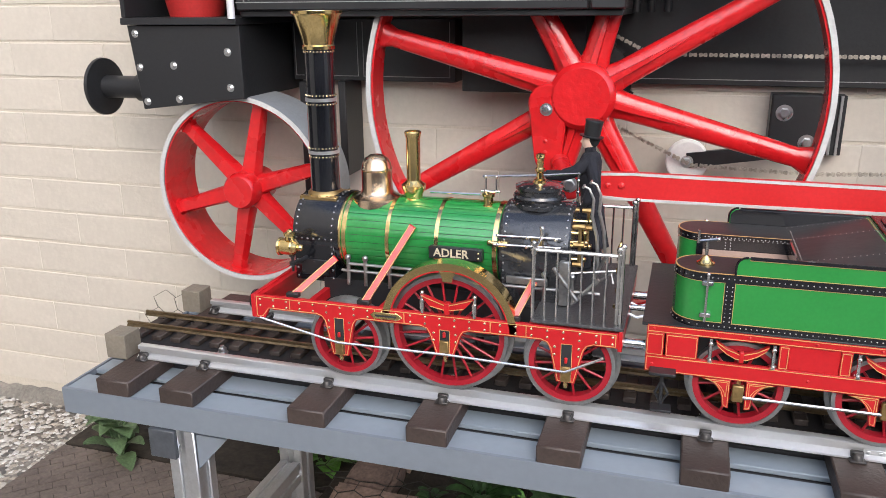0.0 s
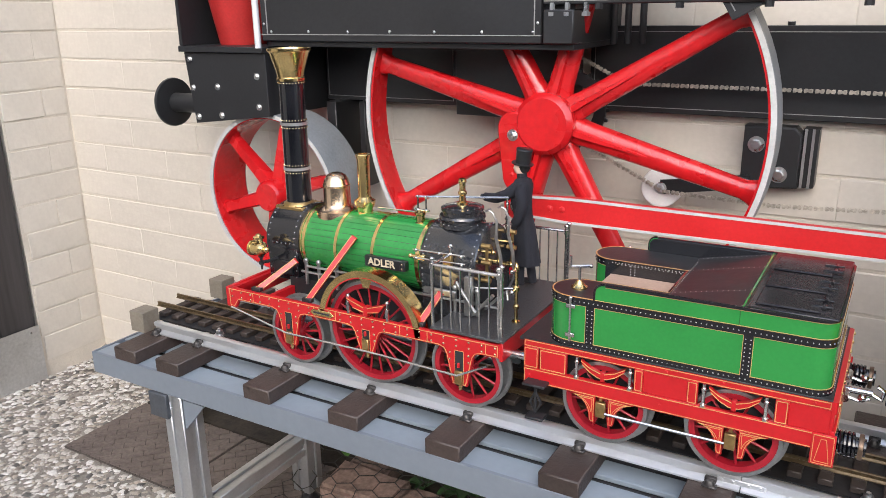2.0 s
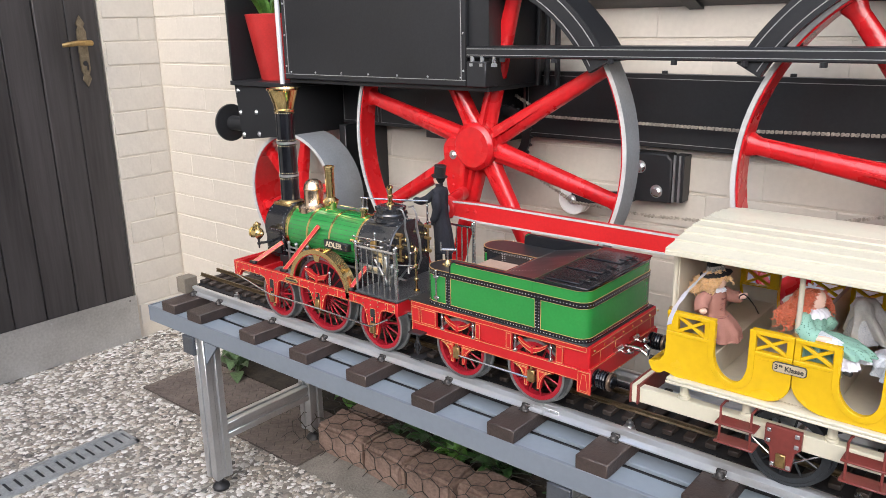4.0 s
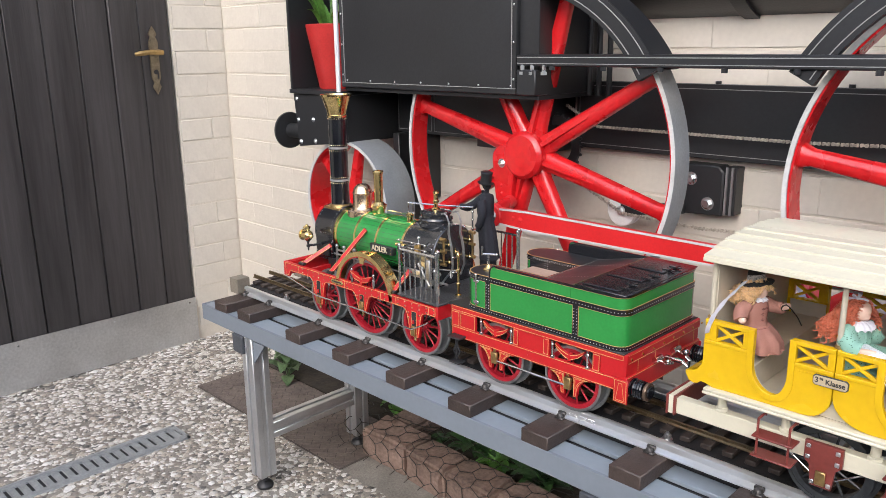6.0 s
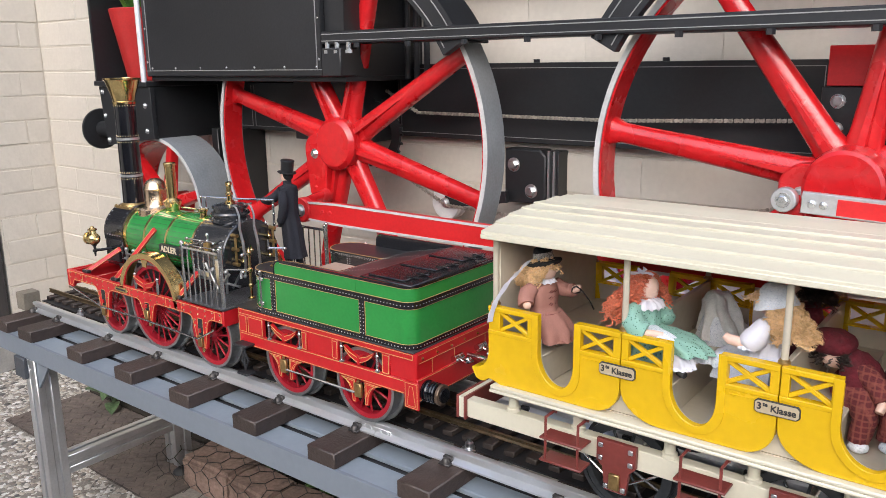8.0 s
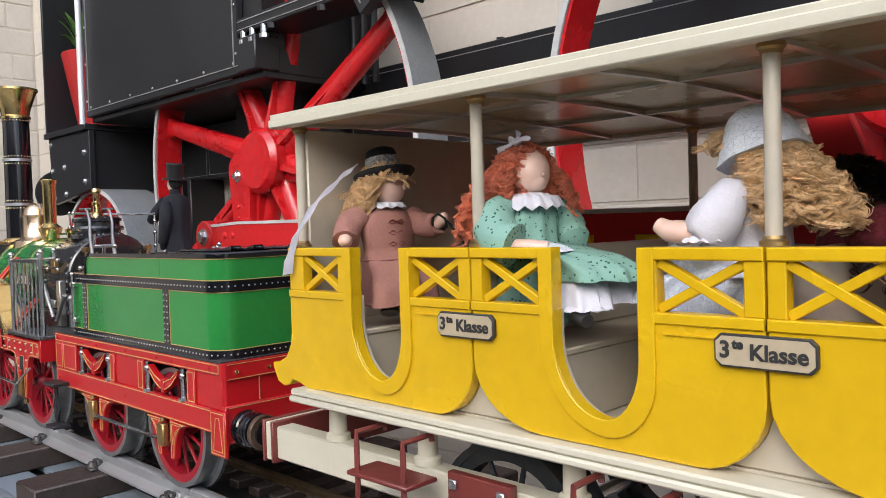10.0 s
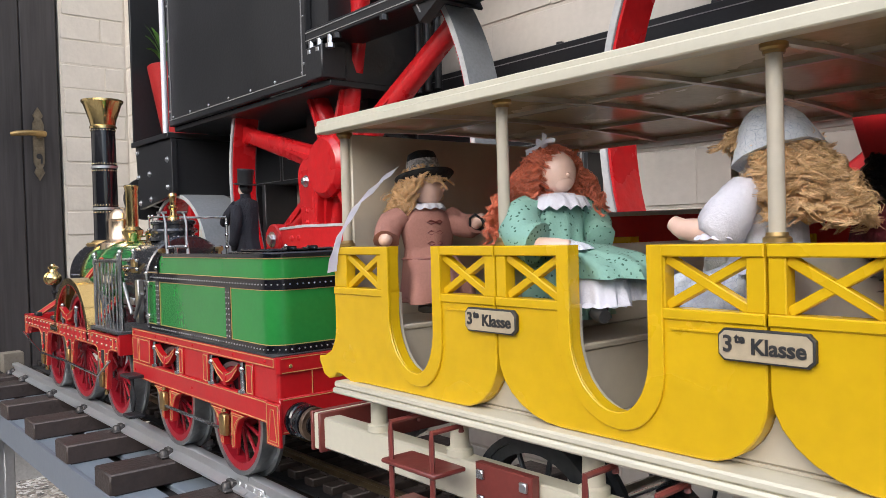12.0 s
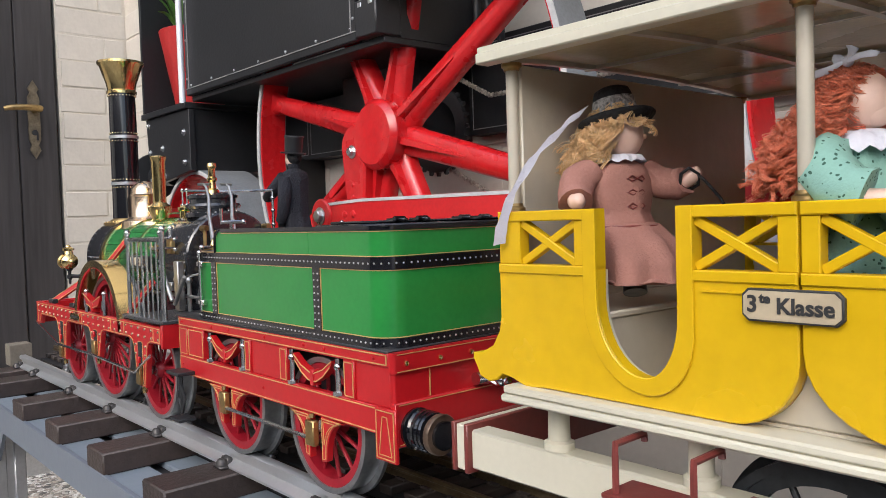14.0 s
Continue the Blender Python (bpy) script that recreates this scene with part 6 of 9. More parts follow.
for z in (0.690, 0.678):
    bm = bare()
    rod(bm, (-0.155, MID - 0.066, z), (-0.070, MID - 0.066, z + 0.002), 0.0014, seg=6)
    for x in (-0.150, -0.112, -0.076):
        ball(bm, (x, MID - 0.066, z), 0.0028, seg=8, rings=6)
    part("firebox_rail", bm, STEEL_DULL, loco)
bm = bare()
box(bm, -0.108, -0.094, MID - 0.064, MID - 0.058, 0.672, 0.690, 0.001)
part("spring_case", bm, AGED_BRASS, loco)
# name plate
bm = bare()
box(bm, -0.243, -0.176, MID - 0.0640, MID - 0.0560, 0.6515, 0.6680, 0.001)
npl = part("name_plate", bm, BLACK, loco, "black plate with pale letters")
letters("ADLER", 0.0158, pose(-0.2125, MID - 0.0644, 0.6598, 90), LETTER_GOLD, npl, bold=0.0002)
bm = bare()
box(bm, -0.1800, -0.1705, MID - 0.0660, MID - 0.055, 0.653, 0.667, 0.0006)
pc = part("plate_clip", bm, BLACK, npl)
bm = bare()
rivets(bm, [(-0.1752, MID - 0.0660, z) for z in (0.6565, 0.6635)], 0.0018, 0.0014)
part("rivets", bm, RIVET_PALE, pc)
# brass splasher over the large wheel, both sides
for s in (-1, 1):
    ya, yb = sorted((MID + s * 0.122, MID + s * 0.098))
    bm = bare()
    ring(bm, -0.200, 0.577, 0.0865, 0.0885, (ya + 0.0016 if s < 0 else ya), (yb if s < 0 else yb - 0.0016), 3, 177, 36)
    ring(bm, -0.200, 0.577, 0.0795, 0.0889, (ya if s < 0 else yb - 0.0015), (ya + 0.0015 if s < 0 else yb), 3, 177, 36)
    prism(bm, [(-0.211, 0.6555), (-0.189, 0.6555), (-0.193, 0.648), (-0.194, 0.642), (-0.206, 0.642), (-0.207, 0.648)], (ya - 0.0006 if s < 0 else yb - 0.0009), (ya + 0.0009 if s < 0 else yb + 0.0006))
    part("splasher", bm, BRASS, loco, "polished brass wheel splasher")
    bm = bare()
    ring(bm, -0.200, 0.577, 0.0775, 0.0793, (ya + 0.0005 if s < 0 else yb - 0.0025), (ya + 0.0025 if s < 0 else yb - 0.0005), 8, 172, 32)
    part("splasher_edge", bm, MODEL_RED, loco)
    for cx, big in ((-0.200, 1.0),):
        yf = MID + s * 0.122
        bm = bare()
        for sx in (-1, 1):
            prism(bm, [(cx, 0.612), (cx + sx * 0.034, 0.623), (cx + sx * 0.030, 0.618), (cx + sx * 0.022, 0.609), (cx, 0.604)], yf - 0.004, yf + 0.004)
        box(bm, cx - 0.0035, cx + 0.0035, yf - 0.005, yf + 0.005, 0.600, 0.615, 0.0006)
        sp = part("leaf_spring", bm, MODEL_RED, loco, "red lined leaf spring")
        for x in (cx - 0.033, cx + 0.035):
            bm = bare()
            rod(bm, (x, yf, 0.598), (x, yf, 0.623), 0.0024, seg=8)
            rod(bm, (x, yf, 0.604), (x, yf, 0.616), 0.0036, seg=8)
            ball(bm, (x, yf, 0.625), 0.0032, seg=8, rings=6)
            part("spring_hanger", bm, STEEL_DULL, sp)
        bm = bare()
        if s < 0:
            for sx in (-1, 1):
                tube(bm, [(cx, yf - 0.0045, 0.6115), (cx + sx * 0.033, yf - 0.0045, 0.6222)], 0.0006, 4)
                tube(bm, [(cx, yf - 0.0045, 0.6055), (cx + sx * 0.022, yf - 0.0045, 0.6098)], 0.0006, 4)
            part("lining", bm, LINE_GOLD, sp)
bm = bare()
prism(bm, [(-0.304, 0.588), (-0.299, 0.5835), (-0.266, 0.5835), (-0.260, 0.588), (-0.266, 0.5925), (-0.299, 0.5925)], FN - 0.002, FN, 0.0004)
wp = part("works_plate", bm, BRASS, loco, "small brass works plate")
bm = bare()
box(bm, -0.297, -0.268, FN - 0.0027, FN - 0.0018, 0.5868, 0.5893)
part("illegible_line", bm, LETTER_DARK, wp)
# lamp
lp = (-0.437, 0.905, 0.657)
bm = bare()
lathe(bm, (lp[0] + 0.016, lp[1], lp[2]), (-3, lp[1], lp[2]), [(0, 0), (0, 0.004), (0.002, 0.0075), (0.005, 0.0100), (0.006, 0.0118), (0.0085, 0.0122), (0.0095, 0.0108), (0.024, 0.0108), (0.0245, 0.0122), (0.0275, 0.0126), (0.0285, 0.0112), (0.027, 0.0096), (0.025, 0)], 26)
ball(bm, (lp[0] + 0.0185, lp[1], lp[2]), 0.0052, seg=12, rings=8)
lathe(bm, (lp[0] + 0.004, lp[1], lp[2] + 0.011), (lp[0] + 0.004, lp[1], 2), [(0, 0.007), (0.005, 0.006), (0.006, 0.0085), (0.009, 0.0085), (0.011, 0.004), (0.013, 0.0035), (0.015, 0)], 18)
lamp = part("head_lamp", bm, BRASS, loco, "polished brass head lamp")
bm = bare()
lathe(bm, (lp[0] + 0.006, lp[1], lp[2] - 0.010), (lp[0] + 0.006, lp[1], -3), [(0, 0.005), (0.003, 0.0045), (0.005, 0.0025), (0.010, 0.0022), (0.011, 0.0045), (0.015, 0.0045), (0.017, 0.0022), (0.024, 0.0016), (0.025, 0)], 12)
tube(bm, [(lp[0] + 0.006, lp[1], lp[2] - 0.022), (lp[0] + 0.010, lp[1] + 0.010, lp[2] - 0.023), (lp[0] + 0.012, MID - 0.053, lp[2] - 0.023)], 0.0028, 8)
part("lamp_bracket", bm, BLACK, lamp)
# footplate and railings
bm = bare()
box(bm, -0.095, 0.016, FN - 0.001, FF + 0.001, 0.6008, 0.6045, 0.0005)
for i in range(26):
    for j in range(58):
        if (i + j) % 2:
            x, y = -0.054 + 0.0027 * i, FN + 0.002 + 0.0042 * j
            bmesh.ops.create_grid(bm, x_segments=1, y_segments=1, size=0.5, matrix=Matrix.Translation((x, y, 0.6050)) @ pose(0, 0, 0, 0, 0, 45 if i % 2 else -45) @ Matrix.Diagonal((0.0028, 0.0009, 1, 1)))
part("footplate", bm, CHEQUER, loco, "black chequered footplate")
for s in (-1, 1):
    y = MID + s * 0.1155
    bm = bare()
    rod(bm, (-0.094, y, 0.6915), (0.006, y, 0.6915), 0.0024, seg=8)
    rl = part("railing", bm, STEEL_DULL, loco, "polished steel platform railing")
    for k in range(8):
        x = -0.094 + 0.1 * k / 7
        bm = bare()
        rod(bm, (x, y, 0.604), (x, y, 0.6915), 0.0014 if 0 < k < 7 else 0.0024, seg=8)
        if k in (0, 7):
            ball(bm, (x, y, 0.699), 0.0040, seg=8, rings=6)
            rod(bm, (x, y, 0.6915), (x, y, 0.697), 0.0022, seg=8)
            rod(bm, (x, y, 0.686), (x, y, 0.6935), 0.0036, seg=8)
        part("baluster", bm, STEEL_DULL, rl)
    bm = bare()
    rod(bm, (-0.094, y, 0.6915), (-0.094, MID + s * 0.064, 0.6915), 0.0018, seg=8)
    rod(bm, (-0.094, MID + s * 0.064, 0.6915), (-0.094, MID + s * 0.064, 0.701), 0.0022, seg=8)
    ball(bm, (-0.094, MID + s * 0.064, 0.703), 0.0036, seg=8, rings=6)
    part("front_rail", bm, STEEL_DULL, rl)
    y2 = MID + s * 0.1155
    bm = bare()
    for (xa, za), (xb, zb) in zip([(0.010, 0.605), (0.010, 0.62), (0.010, 0.64), (0.010, 0.66), (0.010, 0.68)], [(0.010, 0.62), (0.010, 0.64), (0.010, 0.66), (0.010, 0.68), (0.010, 0.70)]):
        rod(bm, (xa, y2, za), (xb, y2, zb), 0.0022, 0.0026, seg=8)
    ball(bm, (0.010, y2, 0.703), 0.0038, seg=8, rings=6)
    part("corner_post", bm, STEEL_DULL, rl)
bm = bare()
box(bm, 0.010, 0.015, FN, FF, 0.5745, 0.6005, 0.0005)
part("rear_beam", bm, MODEL_RED, loco)
bm = bare()
rod(bm, (0.010, MID, 0.586), (0.05, MID, 0.586), 0.004)
for dy in (-0.02, 0.02):
    tube(bm, [(0.010, MID + dy, 0.586), (0.025, MID + dy, 0.580), (0.042, MID + dy, 0.586)], 0.002, 6)
part("draw_bar", bm, STEEL, loco)
for y in (0.905, 1.075):
    bm = bare()
    lathe(bm, (0.010, y, 0.572), (1, y, 0.572), [(0, 0.006), (0.03, 0.006)], 12)
    part("rear_stay", bm, STEEL, loco)

# ---- tender ----
tend = thing("model_tender", 0.22, MID, RT, "green riveted tender model on a red lined frame", "model tender")
model_wheel(tend, 0.148, 0.0550, 12)
model_wheel(tend, 0.303, 0.0550, 12)
TN, TF = 0.8755, 1.1045
for s, y0, y1 in ((-1, TN, TN + 0.006), (1, TF - 0.006, TF)):
    fo = y0 if s < 0 else y1
    for nm, x0, x1, z0, z1 in (("upper_rail", 0.042, 0.402, 0.6015, 0.6120), ("lower_rail", 0.042, 0.402, 0.5520, 0.5725), ("upright", 0.042, 0.062, 0.5725, 0.6015), ("upright", 0.064, 0.100, 0.5725, 0.6015), ("upright", 0.187, 0.198, 0.5725, 0.6015), ("panel", 0.198, 0.250, 0.5725, 0.6015), ("upright", 0.250, 0.262, 0.5725, 0.6015), ("upright", 0.346, 0.360, 0.5725, 0.6015), ("panel", 0.360, 0.402, 0.5725, 0.6015)):
        off = 0.0015 if nm == "panel" else 0.0
        bm = bare()
        box(bm, x0, x1, y0 + (off if s < 0 else 0), y1 - (off if s > 0 else 0), z0, z1, 0.0005)
        pr = part(nm, bm, MODEL_RED, tend)
        if s < 0 and nm != "panel":
            bm = bare()
            lined(bm, [(x0 + 0.0015, z0 + 0.0018), (x1 - 0.0015, z0 + 0.0018), (x1 - 0.0015, z1 - 0.0018), (x0 + 0.0015, z1 - 0.0018)], TN, 0.0008)
            part("lining", bm, LINE_GOLD, pr)
    for cx in (0.148, 0.303):
        bm = bare()
        for sx in (-1, 1):
            prism(bm, [(cx + sx * 0.0085, 0.552)] + [(cx + sx * (0.040 - 0.024 * math.sin(radians(q))), 0.521 + 0.0295 * math.cos(radians(q))) for q in range(0, 91, 15)] + [(cx + sx * 0.0150, 0.517), (cx + sx * 0.0085, 0.516)], y0, y1, 0.0004)
        hg = part("horn_guide", bm, MODEL_RED, tend)
        if s < 0:
            bm = bare()
            for sx in (-1, 1):
                lined(bm, [(cx + sx * 0.0100, 0.5505)] + [(cx + sx * (0.037 - 0.0225 * math.sin(radians(q))), 0.522 + 0.0285 * math.cos(radians(q))) for q in range(0, 91, 15)] + [(cx + sx * 0.0140, 0.5190), (cx + sx * 0.0100, 0.5180)], TN, 0.0007)
                lined(bm, [(cx + sx * 0.0120, 0.5485)] + [(cx + sx * (0.0315 - 0.0195 * math.sin(radians(q))), 0.5235 + 0.0250 * math.cos(radians(q))) for q in range(0, 76, 15)], TN, 0.0006)
            part("lining", bm, LINE_GOLD, hg)
        bm = bare()
        ye0, ye1 = (fo - 0.006, fo) if s < 0 else (fo, fo + 0.006)
        box(bm, cx - 0.0062, cx + 0.0062, ye0, ye1, 0.528, 0.5485, 0.001)
        lathe(bm, (cx, (ye0 + ye1) / 2, 0.5505), (cx, (ye0 + ye1) / 2, 2), [(0, 0.0025), (0.003, 0.002), (0.003, 0)], 8)
        part("axle_box", bm, AGED_BRASS, hg, "small brass axle box")
        bm = bare()
        yf = MID + s * 0.1125
        for sx in (-1, 1):
            prism(bm, [(cx, 0.5853), (cx + sx * 0.016, 0.5909), (cx + sx * 0.0285, 0.5987), (cx + sx * 0.0265, 0.5928), (cx + sx * 0.016, 0.5840), (cx + sx * 0.006, 0.5792), (cx, 0.5785)], yf - 0.003, yf + 0.003)
        box(bm, cx - 0.0026, cx + 0.0026, yf - 0.004, yf + 0.004, 0.5757, 0.5883, 0.0005)
        sp = part("leaf_spring", bm, MODEL_RED, tend, "red lined leaf spring")
        if s < 0:
            bm = bare()
            for sx in (-1, 1):
                tube(bm, [(cx, yf - 0.0032, 0.5848), (cx + sx * 0.016, yf - 0.0032, 0.5902), (cx + sx * 0.028, yf - 0.0032, 0.5978)], 0.0006, 4)
                tube(bm, [(cx, yf - 0.0032, 0.5793), (cx + sx * 0.006, yf - 0.0032, 0.5798), (cx + sx * 0.016, yf - 0.0032, 0.5847), (cx + sx * 0.0262, yf - 0.0032, 0.5932)], 0.0006, 4)
            part("lining", bm, LINE_GOLD, sp)
        bm = bare()
        for x in (cx - 0.034, cx + 0.034):
            bm = bare()
            rod(bm, (x, yf - 0.001, 0.5725), (x, yf - 0.001, 0.601), 0.0021, seg=8)
            rod(bm, (x, yf - 0.001, 0.5725), (x, yf - 0.001, 0.5755), 0.0042, seg=6)
            ball(bm, (x, yf - 0.001, 0.5945), 0.0034, seg=8, rings=6)
            part("spring_hanger", bm, STEEL_DULL, sp)
    bm = bare()
    tube(bm, [(0.148, fo + s * 0.004, 0.534), (0.303, fo + s * 0.004, 0.534)], 0.0018, 6)
    part("stay_rod", bm, STEEL, tend)
    bm = bare()
    rivets(bm, [(x, fo, z) for x in (0.05, 0.12, 0.155, 0.225, 0.29, 0.32, 0.385) for z in (0.607,)] + [(x, fo, 0.562) for x in (0.05, 0.22, 0.395)], 0.0019, 0.0014, (0, s, 0))
    part("rivets", bm, MODEL_RED, tend)
bm = bare()
box(bm, 0.060, 0.395, TN + 0.02, TF - 0.02, 0.55, 0.600)
part("inner_frame", bm, BLACK, tend)
bm = bare()
box(bm, 0.036, 0.402, TN, TF, 0.6095, 0.6135, 0.0006)
part("deck", bm, BLACK, tend, "black tender deck plate")
# rear end: red beam with panels
bm = bare()
slab(bm, [(0.402, TN)] + [(0.4040 + 0.0035 * math.sin(radians(q)), TN + 0.0035 - 0.0035 * math.cos(radians(q))) for q in range(0, 91, 18)] + [(0.4040 + 0.0035 * math.cos(radians(q)), TF - 0.0035 + 0.0035 * math.sin(radians(q))) for q in range(0, 91, 18)] + [(0.402, TF)], 0.5975, 0.6120)
box(bm, 0.402, 0.408, TN + 0.001, TF - 0.001, 0.545, 0.5765, 0.0006)
slab(bm, [(0.402, TN + 0.0015)] + [(0.4025 + 0.003 * math.sin(radians(q)), TN + 0.0045 - 0.003 * math.cos(radians(q))) for q in range(0, 91, 18)] + [(0.4025 + 0.003 * math.cos(radians(q)), TF - 0.0045 + 0.003 * math.sin(radians(q))) for q in range(0, 91, 18)] + [(0.402, TF - 0.0015)], 0.5765, 0.5975)
rb = part("rear_beam", bm, MODEL_RED, tend)
bm = bare()
for y in (TN + 0.035, TN + 0.085, TN + 0.160, TN + 0.21):
    box(bm, 0.4052, 0.4060, y - 0.0004, y + 0.0004, 0.577, 0.597)
for z, xo in ((0.5985, 0.4075), (0.6108, 0.4075), (0.5750, 0.4080), (0.547, 0.4080)):
    box(bm, xo - 0.0004, xo + 0.0005, TN + 0.004, TF - 0.004, z - 0.0003, z + 0.0003)
part("lining", bm, LINE_GOLD, rb)
bm = bare()
rivets(bm, [(0.408, TN + 0.012 + 0.0314 * k, 0.604) for k in range(8)], 0.0022, 0.0018, (1, 0, 0))
part("rivets", bm, BRASS, rb)
for s in (-1, 1):
    bm = bare()
    yc = TN if s < 0 else TF
    box(bm, 0.386, 0.4105, yc - 0.0015, yc + 0.0015, 0.5345, 0.5725, 0.0006)
    cp = part("corner_plate", bm, MODEL_RED, rb)
    if s < 0:
        bm = bare()
        lined(bm, [(0.3882, 0.5365), (0.4085, 0.5365), (0.4085, 0.5705), (0.3882, 0.5705)], TN - 0.0015, 0.0007)
        lined(bm, [(0.3910, 0.5390), (0.4055, 0.5390), (0.4010, 0.5665), (0.3955, 0.5665)], TN - 0.0015, 0.0006)
        part("lining", bm, LINE_GOLD, cp)
    y = MID + s * 0.095
    bm = bare()
    BZT = 0.5565
    lathe(bm, (0.408, y, BZT), (2, y, BZT), [(0, 0.0150), (0.0025, 0.0150), (0.0035, 0.0105), (0.031, 0.0100), (0.031, 0)], 26)
    bf = part("buffer", bm, BLACK_SHINE, tend, "black buffer with a coil spring and brass face")
    bm = bare()
    tube(bm, [(0.4125 + 0.0165 * k / 60, y + 0.0128 * math.cos(k * 0.419), BZT + 0.0128 * math.sin(k * 0.419)) for k in range(61)], 0.0021, 6)
    part("coil_spring", bm, BLACK_SHINE, bf)
    bm = bare()
    lathe(bm, (0.431, y, BZT), (2, y, BZT), [(0, 0.009), (0.0005, 0.0142), (0.0040, 0.0146), (0.0054, 0.0138), (0.0058, 0)], 26)
    part("buffer_face", bm, WORN_FACE, bf, "flat worn brown face")
bm = bare()
rod(bm, (0.408, MID, 0.578), (0.438, MID, 0.578), 0.004)
tube(bm, [(0.436, MID, 0.578), (0.448, MID, 0.572), (0.450, MID, 0.583), (0.442, MID, 0.588)], 0.003, 8)
for dy in (-0.028, 0.028):
    tube(bm, [(0.408, MID + dy, 0.583), (0.424, MID + dy, 0.579), (0.436, MID + dy, 0.584)], 0.0024, 8)
    ball(bm, (0.428, MID + dy, 0.583), 0.005, seg=8, rings=6)
    rod(bm, (0.41, MID + dy - 0.01, 0.583), (0.41, MID + dy + 0.01, 0.583), 0.005)
part("coupling_hook", bm, STEEL, tend)
# body: two rounded arms in front, closed tank behind
BN, BF = 0.8775, 1.1045


def body_outline(inset=0.0, front=True):
    x0, x1, yn, yf = 0.068 + inset, 0.3985 - inset, BN + inset, BF - inset
    r, rr, aw = 0.033 - inset, 0.020 - inset, 0.066 - 2 * inset
    pts = []
    pts += [(x1 - rr + rr * math.cos(radians(a)), yn + rr + rr * math.sin(radians(a))) for a in range(0, -91, -15)]
    pts += [(x0 + r - r * math.sin(radians(a)), yn + r - r * math.cos(radians(a))) for a in range(0, 181, 15)]
    pts += [(0.205, yn + aw), (0.205, yf - aw)]
    pts += [(x0 + r - r * math.sin(radians(a)), yf - r - r * math.cos(radians(a))) for a in range(0, 181, 15)]
    pts += [(x1 - rr + rr * math.cos(radians(a)), yf - rr + rr * math.sin(radians(a))) for a in range(90, -1, -15)]
    return pts


bm = bare()
slab(bm, body_outline(), 0.6135, 0.678)
body = part("tank_body", bm, GREEN, tend, "glossy green tank body", angle=40)
x1, rr = 0.3985, 0.020


def fender(x0, xe, r, z0, z1):
    """Side outline with a rounded front upper corner."""
    return [(xe, z0), (xe, z1)] + [(x0 + r - r * math.sin(radians(q)), z1 - r + r * math.cos(radians(q))) for q in range(0, 91, 15)] + [(x0, z0)]


for y in (BN, BF - 0.004):
    bm = bare()
    near = y < MID
    prism(bm, fender(0.1335, 0.2995, 0.011, 0.679, 0.7000), y if near else y + 0.002, y + 0.002 if near else y + 0.004, 0.0003)
    fe = part("fender", bm, GREEN, tend, "glossy green fender with rounded front", angle=40)
    bm = bare()
    prism(bm, fender(0.1345, 0.2990, 0.0105, 0.6799, 0.6995), y + 0.002 if near else y, y + 0.004 if near else y + 0.002, 0.0003)
    part("inner_face", bm, BLACK_SHINE, fe, "gloss black inner face")
bm = bare()
rear_up = [(x1 - rr + rr * math.cos(radians(a)), BN + rr + rr * math.sin(radians(a))) for a in range(0, -91, -15)] + [(0.300, BN), (0.300, BN + 0.004), (0.300, MID)]
slab(bm, rear_up + [(p[0], MID * 2 - p[1]) for p in reversed(rear_up[:-1])], 0.679, 0.7000)
part("rear_top", bm, GREEN, tend, "glossy green upper band", angle=40)


def strip(bm, pts, z0, z1, out):
    """A thin band standing proud along a plan line of points."""
    a = []
    n = len(pts)
    for k, p in enumerate(pts):
        q0, q1 = pts[max(0, k - 1)], pts[min(n - 1, k + 1)]
        d = Vector((q1[0] - q0[0], q1[1] - q0[1])).normalized()
        nx, ny = -d.y, d.x
        a.append([bm.verts.new((p[0] + nx * o, p[1] + ny * o, z)) for o, z in ((out, z0), (out, z1), (-0.001, z1), (-0.001, z0))])
    for u, v in zip(a, a[1:]):
        for i in range(4):
            j = (i + 1) % 4
            bm.faces.new((u[i], v[i], v[j], u[j]))
    bm.faces.new(a[0])
    bm.faces.new(list(reversed(a[-1])))


ol = body_outline()
skirt = ol + [ol[0]]
for z0, z1 in ((0.6135, 0.6205), (0.670, 0.6790)):
    bm = bare()
    strip(bm, skirt, z0, z1, 0.0012)
    st = part("riveted_band", bm, BLACK_SHINE, body, "black riveted band")
    bm = bare()
    for (xa, ya), (xb, yb) in zip(skirt, skirt[1:]):
        d = math.hypot(xb - xa, yb - ya)
        nx, ny = -(yb - ya) / max(d, 1e-6), (xb - xa) / max(d, 1e-6)
        for k in range(int(d / 0.0058) if d > 0.02 else 1):
            t = (k + 0.5) * 0.0058 / d if d > 0.02 else 0.5
            rivets(bm, [(xa + (xb - xa) * t + nx * 0.0012, ya + (yb - ya) * t + ny * 0.0012, (z0 + z1) / 2)], 0.00085, 0.0009, (nx, ny, 0))
    part("rivets", bm, RIVET_DOT, st)
    bm = bare()
    for z in (z0 - 0.0006, z1 + 0.0006) if z0 > 0.65 else (z1 + 0.0006,):
        strip(bm, skirt, z - 0.0003, z + 0.0003, 0.0006)
    part("lining", bm, LINE_GOLD, st)
